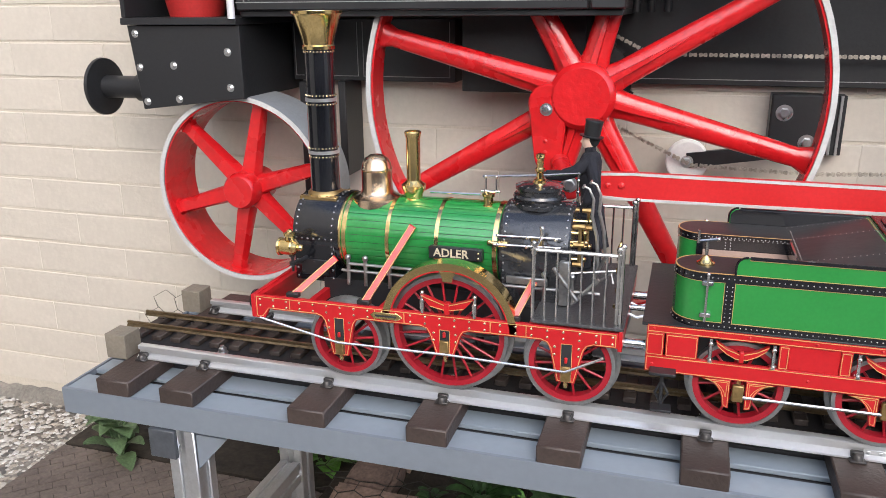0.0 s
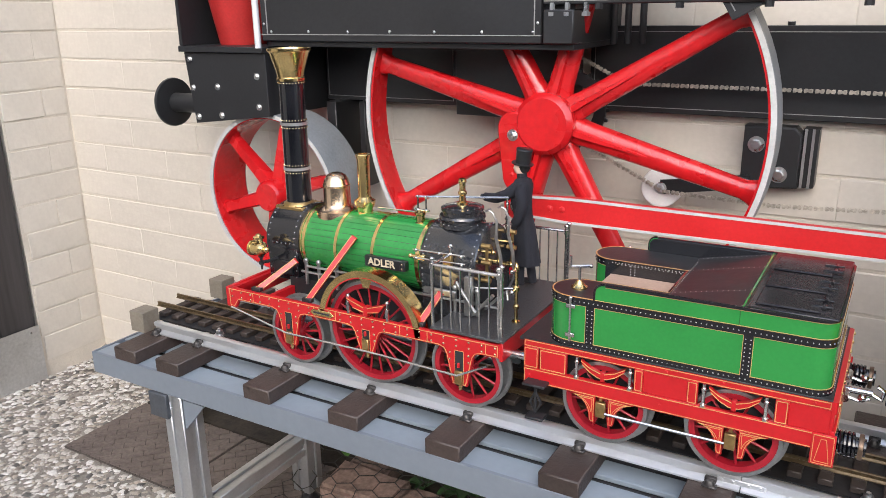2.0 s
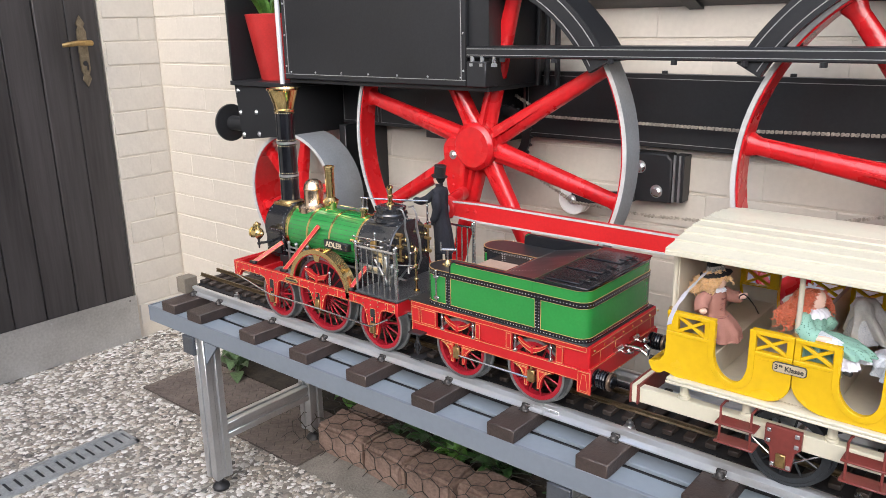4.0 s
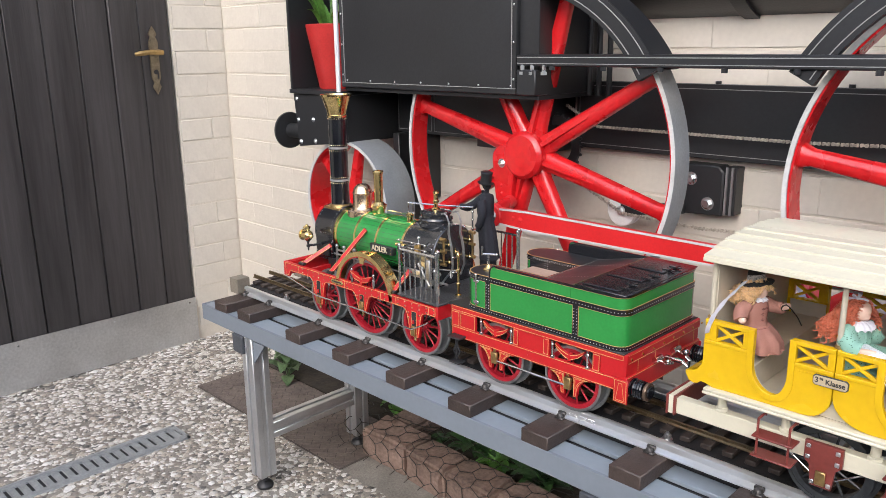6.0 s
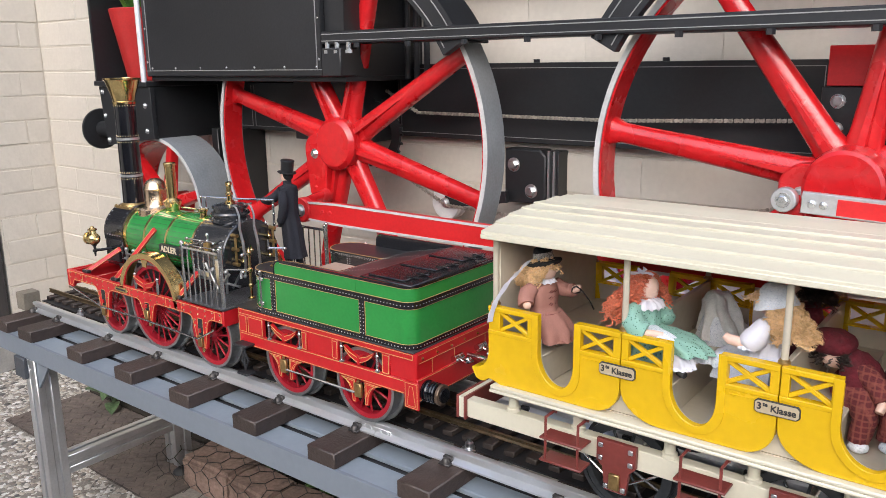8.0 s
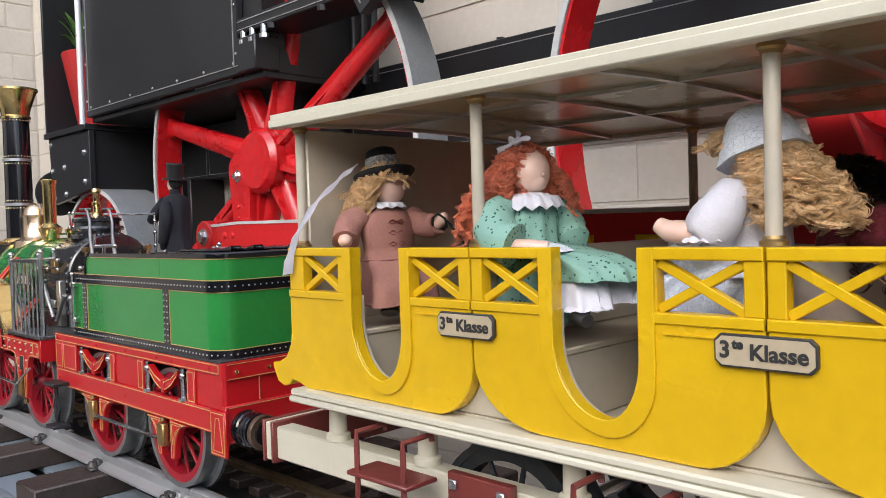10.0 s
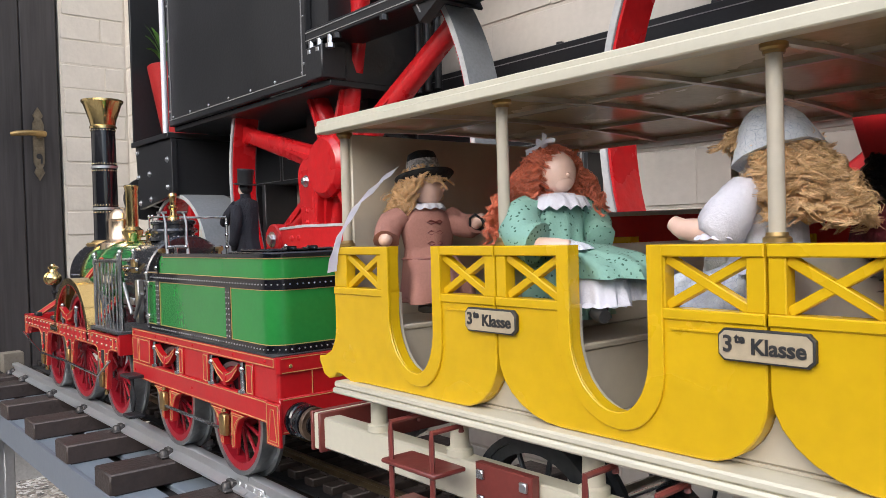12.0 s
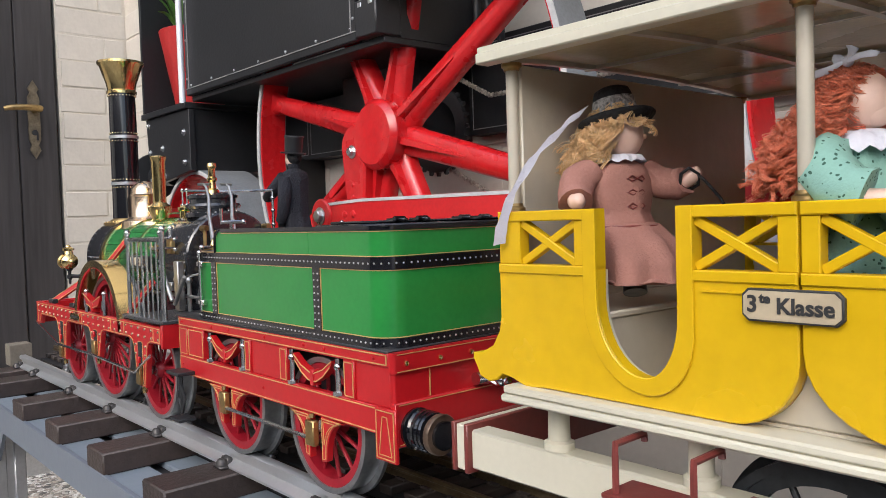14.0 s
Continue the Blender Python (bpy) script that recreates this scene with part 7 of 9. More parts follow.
for s in (-1, 1):
    yb = BN if s < 0 else BF
    for x in (0.128, 0.311):
        bm = bare()
        box(bm, x - 0.005, x + 0.005, min(yb, yb + s * 0.0012), max(yb, yb + s * 0.0012), 0.6205, 0.670)
        st = part("upright_strap", bm, BLACK_SHINE, body)
        bm = bare()
        rivets(bm, [(x + o, yb + s * 0.0012, 0.6235 + 0.0052 * k) for o in (-0.0028, 0.0028) for k in range(9)], 0.00085, 0.0009, (0, s, 0))
        part("rivets", bm, RIVET_DOT, st)
        bm = bare()
        for o in (-0.0056, 0.0056):
            box(bm, x + o - 0.0003, x + o + 0.0003, min(yb, yb + s * 0.0006), max(yb, yb + s * 0.0006), 0.6205, 0.670)
        part("lining", bm, LINE_GOLD, st)
# black top surfaces
bm = bare()
slab(bm, [p for p in body_outline(0.0004)], 0.6782, 0.6798)
part("top_plate", bm, BLACK, tend, "dull black top plate")
rim_line = [(0.146, BN)] + [(x1 - rr + rr * math.cos(radians(a)), BN + rr + rr * math.sin(radians(a))) for a in range(-90, 1, 15)]
rim_line = rim_line + [(p[0], 2 * MID - p[1]) for p in reversed(rim_line)]
bm = bare()
strip(bm, list(reversed(rim_line)), 0.6985, 0.7018, 0.0016)
part("top_rim", bm, BLACK_SHINE, tend)
bm = bare()
strip(bm, list(reversed(rim_line)), 0.6973, 0.6979, 0.0006)
part("lining", bm, LINE_GOLD, body)
for y in (BN - 0.0008, BF + 0.0008):
    bm = bare()
    arcpts = [(0.1325, 0.679)] + [(0.1445 - 0.012 * math.sin(radians(q)), 0.6895 + 0.0113 * math.cos(radians(q))) for q in range(90, -1, -15)]
    tube(bm, [(x, y, z) for x, z in arcpts], 0.0013, 6)
    part("fender_edge", bm, BLACK_SHINE, tend)
bm = bare()
box(bm, 0.305, 0.397, BN + 0.003, BF - 0.003, 0.7003, 0.7030, 0.0012)
lid = part("lid", bm, DARK_LID, tend, "dark polished lid with three raised panels")
for k in range(3):
    y0 = BN + 0.012 + 0.066 * k
    bm = bare()
    box(bm, 0.312, 0.378, y0, y0 + 0.058, 0.7030, 0.7052, 0.0014)
    part("raised_panel", bm, DARK_LID, lid)
    bm = bare()
    for d in (0.018, 0.04):
        box(bm, 0.366, 0.388, y0 + d - 0.002, y0 + d + 0.002, 0.7045, 0.7066, 0.0005)
        rod(bm, (0.380, y0 + d - 0.005, 0.7060), (0.380, y0 + d + 0.005, 0.7060), 0.0020, seg=8)
    part("hinge", bm, BLACK_SHINE, lid)
bm = bare()
vs = [[bm.verts.new(p) for p in ((0.206, y, 0.6800), (0.304, y, 0.7004), (0.304, y, 0.6800))] for y in (BN + 0.0042, BF - 0.0042)]
bm.faces.new(vs[0])
bm.faces.new(list(reversed(vs[1])))
for i in range(3):
    bm.faces.new((vs[0][i], vs[1][i], vs[1][(i + 1) % 3], vs[0][(i + 1) % 3]))
cpl = part("coal_plate", bm, SCUFFED_BLACK, tend, "sloping scuffed black plate", angle=20)
bm = bare()
pts = [(0.206 + 0.0062 * k, y, 0.6802 + 0.0062 * k * 0.2082) for k in range(16) for y in (BN + 0.011, BF - 0.011, BN + 0.066, BF - 0.066)] + [(0.2085, BN + 0.011 + 0.0062 * k, 0.6808) for k in range(31)]
rivets(bm, pts, 0.0007, 0.0006, (0, 0, 1))
part("rivets", bm, RIVET_DOT, cpl)
bm = bare()
box(bm, 0.100, 0.203, BN + 0.068, BF - 0.068, 0.640, 0.6600, 0.0008)
part("bunker_floor", bm, COAL_FLOOR, tend, "pale wooden floor panel")
for y in (BN + 0.0655, BF - 0.0675):
    bm = bare()
    box(bm, 0.092, 0.206, y, y + 0.002, 0.6136, 0.6796)
    bs = part("bunker_side", bm, BLACK_SHINE, tend)
    bm = bare()
    ye = y if y > MID else y + 0.002
    e = -1 if y > MID else 1
    rivets(bm, [(0.102 + 0.0046 * k, ye, 0.6765) for k in range(22)] + [(x, ye, 0.662 + 0.0040 * k) for x in (0.128, 0.134) for k in range(4)], 0.0008, 0.0008, (0, e, 0))
    part("rivets", bm, RIVET_DOT, bs)
bm = bare()
box(bm, 0.2030, 0.2055, BN + 0.068, BF - 0.068, 0.6136, 0.6800)
part("bunker_back", bm, BLACK_SHINE, tend)
# brake column, door handles, step
bm = bare()
bx, by = 0.101, BN + 0.033
lathe(bm, (bx, by, 0.6798), (bx, by, 2), [(0, 0.0105), (0.002, 0.0105), (0.004, 0.007), (0.008, 0.0045), (0.010, 0.003)], 18)
bc = part("brake_column", bm, BRASS, tend)
bm = bare()
rod(bm, (bx, by, 0.688), (bx, by, 0.708), 0.0020)
tube(bm, [(bx - 0.010, by - 0.006, 0.708), (bx + 0.012, by + 0.007, 0.708)], 0.0019, 6)
rod(bm, (bx - 0.010, by - 0.006, 0.706), (bx - 0.010, by - 0.006, 0.722), 0.0016)
ball(bm, (bx + 0.012, by + 0.007, 0.708), 0.0028, seg=8, rings=6)
part("crank_handle", bm, STEEL, bc)
for s in (-1, 1):
    yb = (BN - 0.004) if s < 0 else (BF + 0.004)
    bm = bare()
    rod(bm, (0.104, yb, 0.622), (0.104, yb, 0.677), 0.0016, seg=8)
    for z in (0.630, 0.668):
        box(bm, 0.098, 0.110, min(yb - s * 0.004, yb + s * 0.001), max(yb - s * 0.004, yb + s * 0.001), z - 0.0025, z + 0.0025, 0.0006)
    ball(bm, (0.104, yb, 0.679), 0.0026, seg=8, rings=6)
    part("door_rod", bm, STEEL_DULL, tend, "bright hinge rod")
    bm = bare()
    ys = (TN - 0.018, TN) if s < 0 else (TF, TF + 0.018)
    box(bm, 0.048, 0.078, ys[0], ys[1], 0.555, 0.5585, 0.0005)
    rod(bm, (0.063, sum(ys) / 2, 0.555), (0.063, sum(ys) / 2, 0.515), 0.0022, seg=8)
    tube(bm, [(0.063, sum(ys) / 2, 0.545), (0.056, sum(ys) / 2, 0.53), (0.063, sum(ys) / 2, 0.515), (0.071, sum(ys) / 2, 0.53), (0.063, sum(ys) / 2, 0.545)], 0.0018, 6)
    box(bm, 0.052, 0.076, ys[0], ys[1], 0.508, 0.5115, 0.0005)
    part("foot_step", bm, BLACK, tend, "small black chequered step")

# ---- the open yellow coach ----
coach = thing("model_coach", 0.78, MID, RT, "open yellow model coach with an ivory roof", "model coach")
CN, CF = 0.856, 1.124          # outer faces of the sides
SEAMS = (0.538, 0.701, 0.859, 1.017)
UP = ((0.601, 0.647), (0.755, 0.803), (0.912, 0.961))
WIN = ((0.550, 0.587), (0.654, 0.692), (0.709, 0.746), (0.811, 0.850), (0.867, 0.903), (0.968, 1.007))
SILL, HEAD, TOPZ, LOWZ = 0.6775, 0.7025, 0.7080, 0.6140


def u_line(u0, u1, grow=0.0):
    """The edge of a rounded opening, from its upper left corner round to its upper right."""
    zb = 0.6275 - grow
    a, b = u0 - grow, u1 + grow
    mid = a + (b - a) * 0.60
    pts = [(a, TOPZ), (a, 0.664)]
    pts += [(mid - (mid - a) * math.cos(radians(t)), zb + (0.664 - zb) * (1 - math.sin(radians(t)))) for t in range(10, 91, 10)]
    pts += [(mid + (b - mid) * math.sin(radians(t)), zb + 0.030 * (1 - math.cos(radians(t)))) for t in range(10, 91, 10)]
    return pts + [(b, 0.664), (b, TOPZ)]


def shell_bottom(k):
    """Outline under the sill of shell k, from upper left down and round to upper right."""
    x0, x1 = SEAMS[k] + 0.0006, SEAMS[k + 1] - 0.0006
    if k == 0:
        left = [(0.534, SILL), (0.534, 0.650), (0.5325, 0.642), (0.527, 0.633), (0.518, 0.6285), (0.5105, 0.6275), (0.5105, 0.6245), (0.516, 0.6145), (0.523, 0.6120), (0.529, 0.6135), (0.534, 0.6175), (0.541, 0.6165), (0.553, 0.6125), (0.566, LOWZ)]
    else:
        left = [(x0, SILL), (x0, 0.648)] + [(x0 + 0.046 * (1 - math.cos(radians(t))), 0.648 - (0.648 - LOWZ) * math.sin(radians(t))) for t in range(12, 91, 13)] + [(x0 + 0.05, LOWZ)]
    right = [(x1 - 0.030, LOWZ)] + [(x1 - 0.030 + 0.030 * math.sin(radians(t)), LOWZ + 0.030 * (1 - math.cos(radians(t)))) for t in range(12, 91, 13)] + [(x1, SILL)]
    return left, right


def side_poly(k):
    left, right = shell_bottom(k)
    u = [p for p in u_line(*UP[k]) if p[1] < SILL]
    return left + right + [(UP[k][1], SILL)] + list(reversed(u)) + [(UP[k][0], SILL)]


for s, y0, y1 in ((-1, CN, CN + 0.008), (1, CF - 0.008, CF)):
    fo = y0 if s < 0 else y1
    for k in range(3):
        bm = bare()
        prism(bm, side_poly(k), y0, y1, 0.0007)
        panel = part("side_panel", bm, YELLOW, coach)
        # raised trim round the opening
        bm = bare()
        inner, outer = u_line(*UP[k], -0.0006), u_line(*UP[k], 0.0075)
        prism(bm, inner + list(reversed(outer)), fo - 0.0018 if s < 0 else fo, fo if s < 0 else fo + 0.0018, 0.0004)
        part("opening_trim", bm, YELLOW, panel)
        halves = []
        for a, b in ((SEAMS[k] - (0.004 if k == 0 else 0) + 0.0006, UP[k][0]), (UP[k][1], SEAMS[k + 1] - 0.0006)):
            bm = bare()
            halves.append(bm)
            if b == UP[k][0]:
                b -= 0.0009
            else:
                a += 0.0009
            prism(bm, [(a, HEAD), (b, HEAD), (b, TOPZ), (a, TOPZ)], y0 - 0.0012, y1 + 0.0012, 0.0006)
            prism(bm, [(a, SILL - 0.003), (b, SILL - 0.003), (b, SILL + 0.002), (a, SILL + 0.002)], y0 - 0.0012, y1 + 0.0012, 0.0006)
        wins = WIN[2 * k:2 * k + 2]
        edges = [SEAMS[k] - (0.004 if k == 0 else 0) + 0.0006, wins[0][0], wins[0][1], UP[k][0], UP[k][1], wins[1][0], wins[1][1], SEAMS[k + 1] - 0.0006]
        for i, (a, b) in enumerate(zip(edges[::2], edges[1::2])):
            prism(halves[i // 2], [(a, SILL + 0.002), (b, SILL + 0.002), (b, HEAD), (a, HEAD)], y0, y1, 0.0005)
        for half in halves:
            part("window_frame", half, YELLOW, panel)
        for a, b in wins:
            for p, q in (((a, SILL + 0.003), (b, HEAD - 0.001)), ((a, HEAD - 0.001), (b, SILL + 0.003))):
                bm = bare()
                bar(bm, p, q, 0.0042, 0.0042, (y0 + y1) / 2 - 0.0025 + (0.0004 if q[1] > p[1] else 0), (y0 + y1) / 2 + 0.0025 + (0.0004 if q[1] > p[1] else 0), 0.0004)
                part("cross_brace", bm, YELLOW, panel)
        bm = bare()
        box(bm, UP[k][1] + 0.011, SEAMS[k + 1] - 0.006, fo - 0.0010 if s < 0 else fo, fo if s < 0 else fo + 0.0010, 0.6700, 0.6708)
        part("bead", bm, YELLOW, panel)
# curved undersides of the shells
for k in range(3):
    left, right = shell_bottom(k)
    for pts in (left, right):
        bm = bare()
        row = []
        for x, z in pts:
            row.append([bm.verts.new((x, y, z)) for y in (CN + 0.0075, CF - 0.0075)])
        for u, v in zip(row, row[1:]):
            bm.faces.new((u[0], v[0], v[1], u[1]))
        bmesh.ops.solidify(bm, geom=bm.faces[:], thickness=0.002)
        part("curved_end", bm, YELLOW, coach)
# inside: floor, seats, partitions, end walls
bm = bare()
box(bm, 0.556, 1.006, CN + 0.0085, CF - 0.0085, 0.6138, 0.6152)
part("floor_board", bm, IVORY, coach)
for x0, x1 in ((0.545, 0.597), (0.655, 0.748), (0.813, 0.906), (0.968, 1.012)):
    bm = bare()
    box(bm, x0, x1, CN + 0.009, CF - 0.009, 0.6152, 0.652, 0.001)
    box(bm, x0 - 0.002, x1 + 0.002, CN + 0.009, CF - 0.009, 0.652, 0.6555, 0.001)
    part("bench_seat", bm, IVORY, coach)
for x in (0.701, 0.859):
    bm = bare()
    box(bm, x - 0.003, x + 0.003, CN + 0.009, CF - 0.009, 0.6555, 0.706, 0.001)
    part("partition", bm, IVORY, coach)
for x, z1 in ((0.5405, 0.7885), (1.0135, 0.7885)):
    bm = bare()
    box(bm, x - 0.0025, x + 0.0025, CN + 0.012, CF - 0.012, 0.6155, z1, 0.0008)
    part("end_wall", bm, IVORY, coach)
for s in (-1, 1):
    yy = CN + 0.0085 if s < 0 else CF - 0.0105
    for k in range(3):
        left, right = shell_bottom(k)
        bm = bare()
        u = [p for p in u_line(*UP[k], 0.001) if p[1] < SILL]
        prism(bm, [(SEAMS[k] + 0.008, SILL), (SEAMS[k] + 0.012, 0.655), (SEAMS[k] + 0.03, 0.628), (SEAMS[k] + 0.05, 0.6155)] + [(SEAMS[k + 1] - 0.03, 0.6155), (SEAMS[k + 1] - 0.009, 0.63), (SEAMS[k + 1] - 0.006, SILL)] + [(UP[k][1] + 0.001, SILL)] + list(reversed(u)) + [(UP[k][0] - 0.001, SILL)], yy, yy + 0.002)
        part("inner_lining", bm, IVORY, coach)
# posts with brass collars
for x in (0.5385, 0.700, 0.859, 1.0165):
    for y in (0.8655, 1.1145):
        bm = bare()
        rod(bm, (x, y, 0.7085), (x, y, 0.7895), 0.0034, seg=16)
        po = part("post", bm, IVORY, coach)
        for z, up in ((0.7082, 1), (0.7895, -1)):
            bm = bare()
            lathe(bm, (x, y, z), (x, y, z + up), [(0, 0.0058), (0.0018, 0.0058), (0.0028, 0.0046), (0.0042, 0.0044), (0.0042, 0)], 18)
            part("collar", bm, AGED_BRASS, po, "small brass post collar")
# roof of lengthwise planks on ribs
RX0, RX1 = 0.529, 1.027


def roof_z(y):
    return 0.7915 + 0.017 * (1 - ((y - MID) / 0.142) ** 2)


def ceil_z(y):
    return 0.7912 + 0.005 * (1 - ((y - MID) / 0.142) ** 2)


NP = 10
for k in range(NP):
    ya, yb = 0.848 + 0.0284 * k, 0.848 + 0.0284 * (k + 1) - 0.0006
    up = 0.0022
    za, zb = roof_z(ya), roof_z(yb)
    if k < NP / 2:
        za, zb = za + up, zb
    else:
        za, zb = za, zb + up
    bm = bare()
    a = [bm.verts.new((RX0, y, z)) for y, z in ((ya, za), (yb, zb), (yb, zb + 0.0042), (ya, za + 0.0042))]
    b = [bm.verts.new((RX1, y, z)) for y, z in ((ya, za), (yb, zb), (yb, zb + 0.0042), (ya, za + 0.0042))]
    bm.faces.new(a)
    bm.faces.new(list(reversed(b)))
    for i in range(4):
        j = (i + 1) % 4
        bm.faces.new((a[i], b[i], b[j], a[j]))
    bmesh.ops.bevel(bm, geom=bm.edges[:], offset=0.0006, segments=1, affect="EDGES")
    part("roof_plank", bm, IVORY_PLANK, coach)
bm = bare()
ysr = [0.850 + 0.028 * k for k in range(11)]
a = [bm.verts.new((RX0 + 0.003, y, ceil_z(y))) for y in ysr]
b = [bm.verts.new((RX1 - 0.003, y, ceil_z(y))) for y in ysr]
for i in range(10):
    bm.faces.new((a[i], a[i + 1], b[i + 1], b[i]))
bmesh.ops.solidify(bm, geom=bm.faces[:], thickness=0.0012)
part("ceiling_board", bm, CEILING_GLOSS, coach, angle=60)
for y in (0.8485, 1.1275):
    bm = bare()
    box(bm, RX0, RX1, y - 0.002, y + 0.008 if y < 1 else y + 0.002, 0.7885, 0.7945, 0.0008)
    part("roof_edge", bm, IVORY_PLANK, coach)
for x in (0.540, 0.620, 0.700, 0.780, 0.859, 0.938, 1.016):
    bm = bare()
    low, high = [], []
    for y in ysr:
        for lst, dz in ((low, -0.0026), (high, 0.0002)):
            lst.append([bm.verts.new((x + dx, y, ceil_z(y) + dz)) for dx in (-0.0022, 0.0022)])
    for i in range(10):
        bm.faces.new((low[i][0], low[i + 1][0], low[i + 1][1], low[i][1]))
        bm.faces.new((low[i][0], high[i][0], high[i + 1][0], low[i + 1][0]))
        bm.faces.new((low[i][1], low[i + 1][1], high[i + 1][1], high[i][1]))
    part("roof_rib", bm, IVORY, coach)
for y in (0.938, 1.042):
    bm = bare()
    box(bm, RX0 + 0.004, RX1 - 0.004, y - 0.0018, y + 0.0018, ceil_z(y) - 0.0024, ceil_z(y) + 0.0002)
    part("roof_batten", bm, IVORY, coach)
# platform, spools, sole bars
for z0, z1, o in ((0.6092, 0.6136, 0.0), (0.6048, 0.6090, 0.001)):
    bm = bare()
    box(bm, 0.541 - o, 1.015 + o, 0.8485 - o, 1.1315 + o, z0, z1, 0.0012)
    part("platform", bm, IVORY_PLANK, coach)
for s in (-1, 1):
    yc = MID + s * 0.115
    bm = bare()
    box(bm, 0.494, 1.061, yc - 0.0075, yc + 0.0075, 0.5525, 0.5765, 0.0012)
    part("sole_bar", bm, IVORY_PLANK, coach)
    for x in (0.558, 0.645, 0.752, 0.838, 0.925, 1.000):
        bm = bare()
        lathe(bm, (x, yc, 0.5765), (x, yc, 2), [(0, 0.0085), (0.004, 0.0085), (0.0052, 0.0062), (0.0230, 0.0058), (0.0250, 0.0078), (0.0284, 0.0084)], 18)
        part("spool", bm, IVORY_PLANK, coach, "turned ivory pillar")
for x0, d in ((0.480, 1), (1.061, 1)):
    bm = bare()
    box(bm, x0 + 0.003, x0 + 0.0115, 0.8655, 1.1145, 0.5510, 0.5790, 0.0008)
    be = part("buffer_beam", bm, IVORY_PLANK, coach)
    for xa in (x0, x0 + 0.0112):
        bm = bare()
        box(bm, xa, xa + 0.0034, 0.8640, 1.1160, 0.5498, 0.5802, 0.0006)
        part("beam_edge", bm, BROWN_RED, be, "brown-red beam edge")
bm = bare()
rod(bm, (0.452, MID, 0.570), (0.481, MID, 0.570), 0.004)
part("draw_bar", bm, BLACK, coach)
model_wheel(coach, 0.698, 0.0545, 10, BLACK_WHEEL, BLACK_WHEEL)
model_wheel(coach, 0.880, 0.0545, 10, BLACK_WHEEL, BLACK_WHEEL)
for s in (-1, 1):
    for cx in (0.698, 0.880):
        y0, y1 = (0.8605, 0.8665) if s < 0 else (1.1135, 1.1195)
        fo = y0 if s < 0 else y1
        bm = bare()
        prism(bm, [(cx - 0.023, 0.5810), (cx + 0.023, 0.5810), (cx + 0.023, 0.556), (cx + 0.016, 0.549), (cx + 0.0125, 0.522), (cx - 0.0125, 0.522), (cx - 0.016, 0.549), (cx - 0.023, 0.556)], y0, y1, 0.0005)
        ag = part("axle_guard", bm, BROWN_RED, coach, "brown-red axle guard plate")
        for dx, z in ((-0.0175, 0.575), (0.0175, 0.575), (-0.0175, 0.560), (0.0175, 0.560), (-0.010, 0.528), (0.010, 0.528)):
            bm = bare()
            box(bm, cx + dx - 0.0028, cx + dx + 0.0028, fo - 0.0025 if s < 0 else fo, fo if s < 0 else fo + 0.0025, z - 0.0028, z + 0.0028, 0.0006)
            part("square_bolt", bm, BOLT, ag)
        bm = bare()
        box(bm, cx - 0.0062, cx + 0.0062, fo - 0.004 if s < 0 else fo, fo if s < 0 else fo + 0.004, 0.526, 0.545, 0.001)
        part("axle_box", bm, AGED_BRASS, ag)
        bm = bare()
        for x in (cx - 0.085, cx + 0.085):
            tube(bm, [(x, MID + s * 0.112, 0.5745), (cx, MID + s * 0.1235, 0.5255)], 0.0013, 6)
        part("stay_wire", bm, STEEL, ag)
    for x0 in (0.618, 0.772, 0.930):
        st = None
        yt0, yt1 = (0.833, 0.858) if s < 0 else (1.122, 1.147)
        bm = bare()
        ym = 0.8600 if s < 0 else 1.1200
        yo = yt0 + 0.004 if s < 0 else yt1 - 0.004
        for x in (x0 + 0.006, x0 + 0.046):
            bm = bare()
            tube(bm, [(x, ym, 0.5965), (x, ym, 0.6005), (x, yo, 0.6000), (x, yo, 0.594), (x, yo, 0.548)], 0.0017, 6)
            st = part("step_hanger", bm, BROWN_RED, coach, "brown-red step iron")
        for z in (0.5745, 0.5475):
            bm = bare()
            box(bm, x0, x0 + 0.052, yt0, yt1, z, z + 0.0028, 0.0008)
            part("step_tread", bm, BROWN_RED, st)
# class plates
for x in (0.6985, 0.8590):
    bm = bare()
    w, h, c = 0.0205, 0.0068, 0.0026
    outl = [(-w + c, -h), (w - c, -h), (w, -h + c), (w, h - c), (w - c, h), (-w + c, h), (-w, h - c), (-w, -h + c)]
    prism(bm, [(x + a, 0.6662 + b) for a, b in outl], CN - 0.0030, CN - 0.0002, 0.0004)
    sg = part("class_plate", bm, LETTER_DARK, coach, "class plate with dark border and letters")
    bm = bare()
    prism(bm, [(x + a * 0.955, 0.6662 + b * 0.87) for a, b in outl], CN - 0.0034, CN - 0.0028)
    part("plate_face", bm, PLATE_FACE, sg)
    letters("3", 0.0096, pose(x - 0.0157, CN - 0.0036, 0.6664, 90), LETTER_DARK, sg, depth=0.0003, bold=0.00022)
    letters("te", 0.0054, pose(x - 0.0103, CN - 0.0036, 0.6690, 90), LETTER_DARK, sg, depth=0.0003, bold=0.00022)
    letters("Klasse", 0.0090, pose(x + 0.0059, CN - 0.0036, 0.6660, 90), LETTER_DARK, sg, depth=0.0003, bold=0.00022)
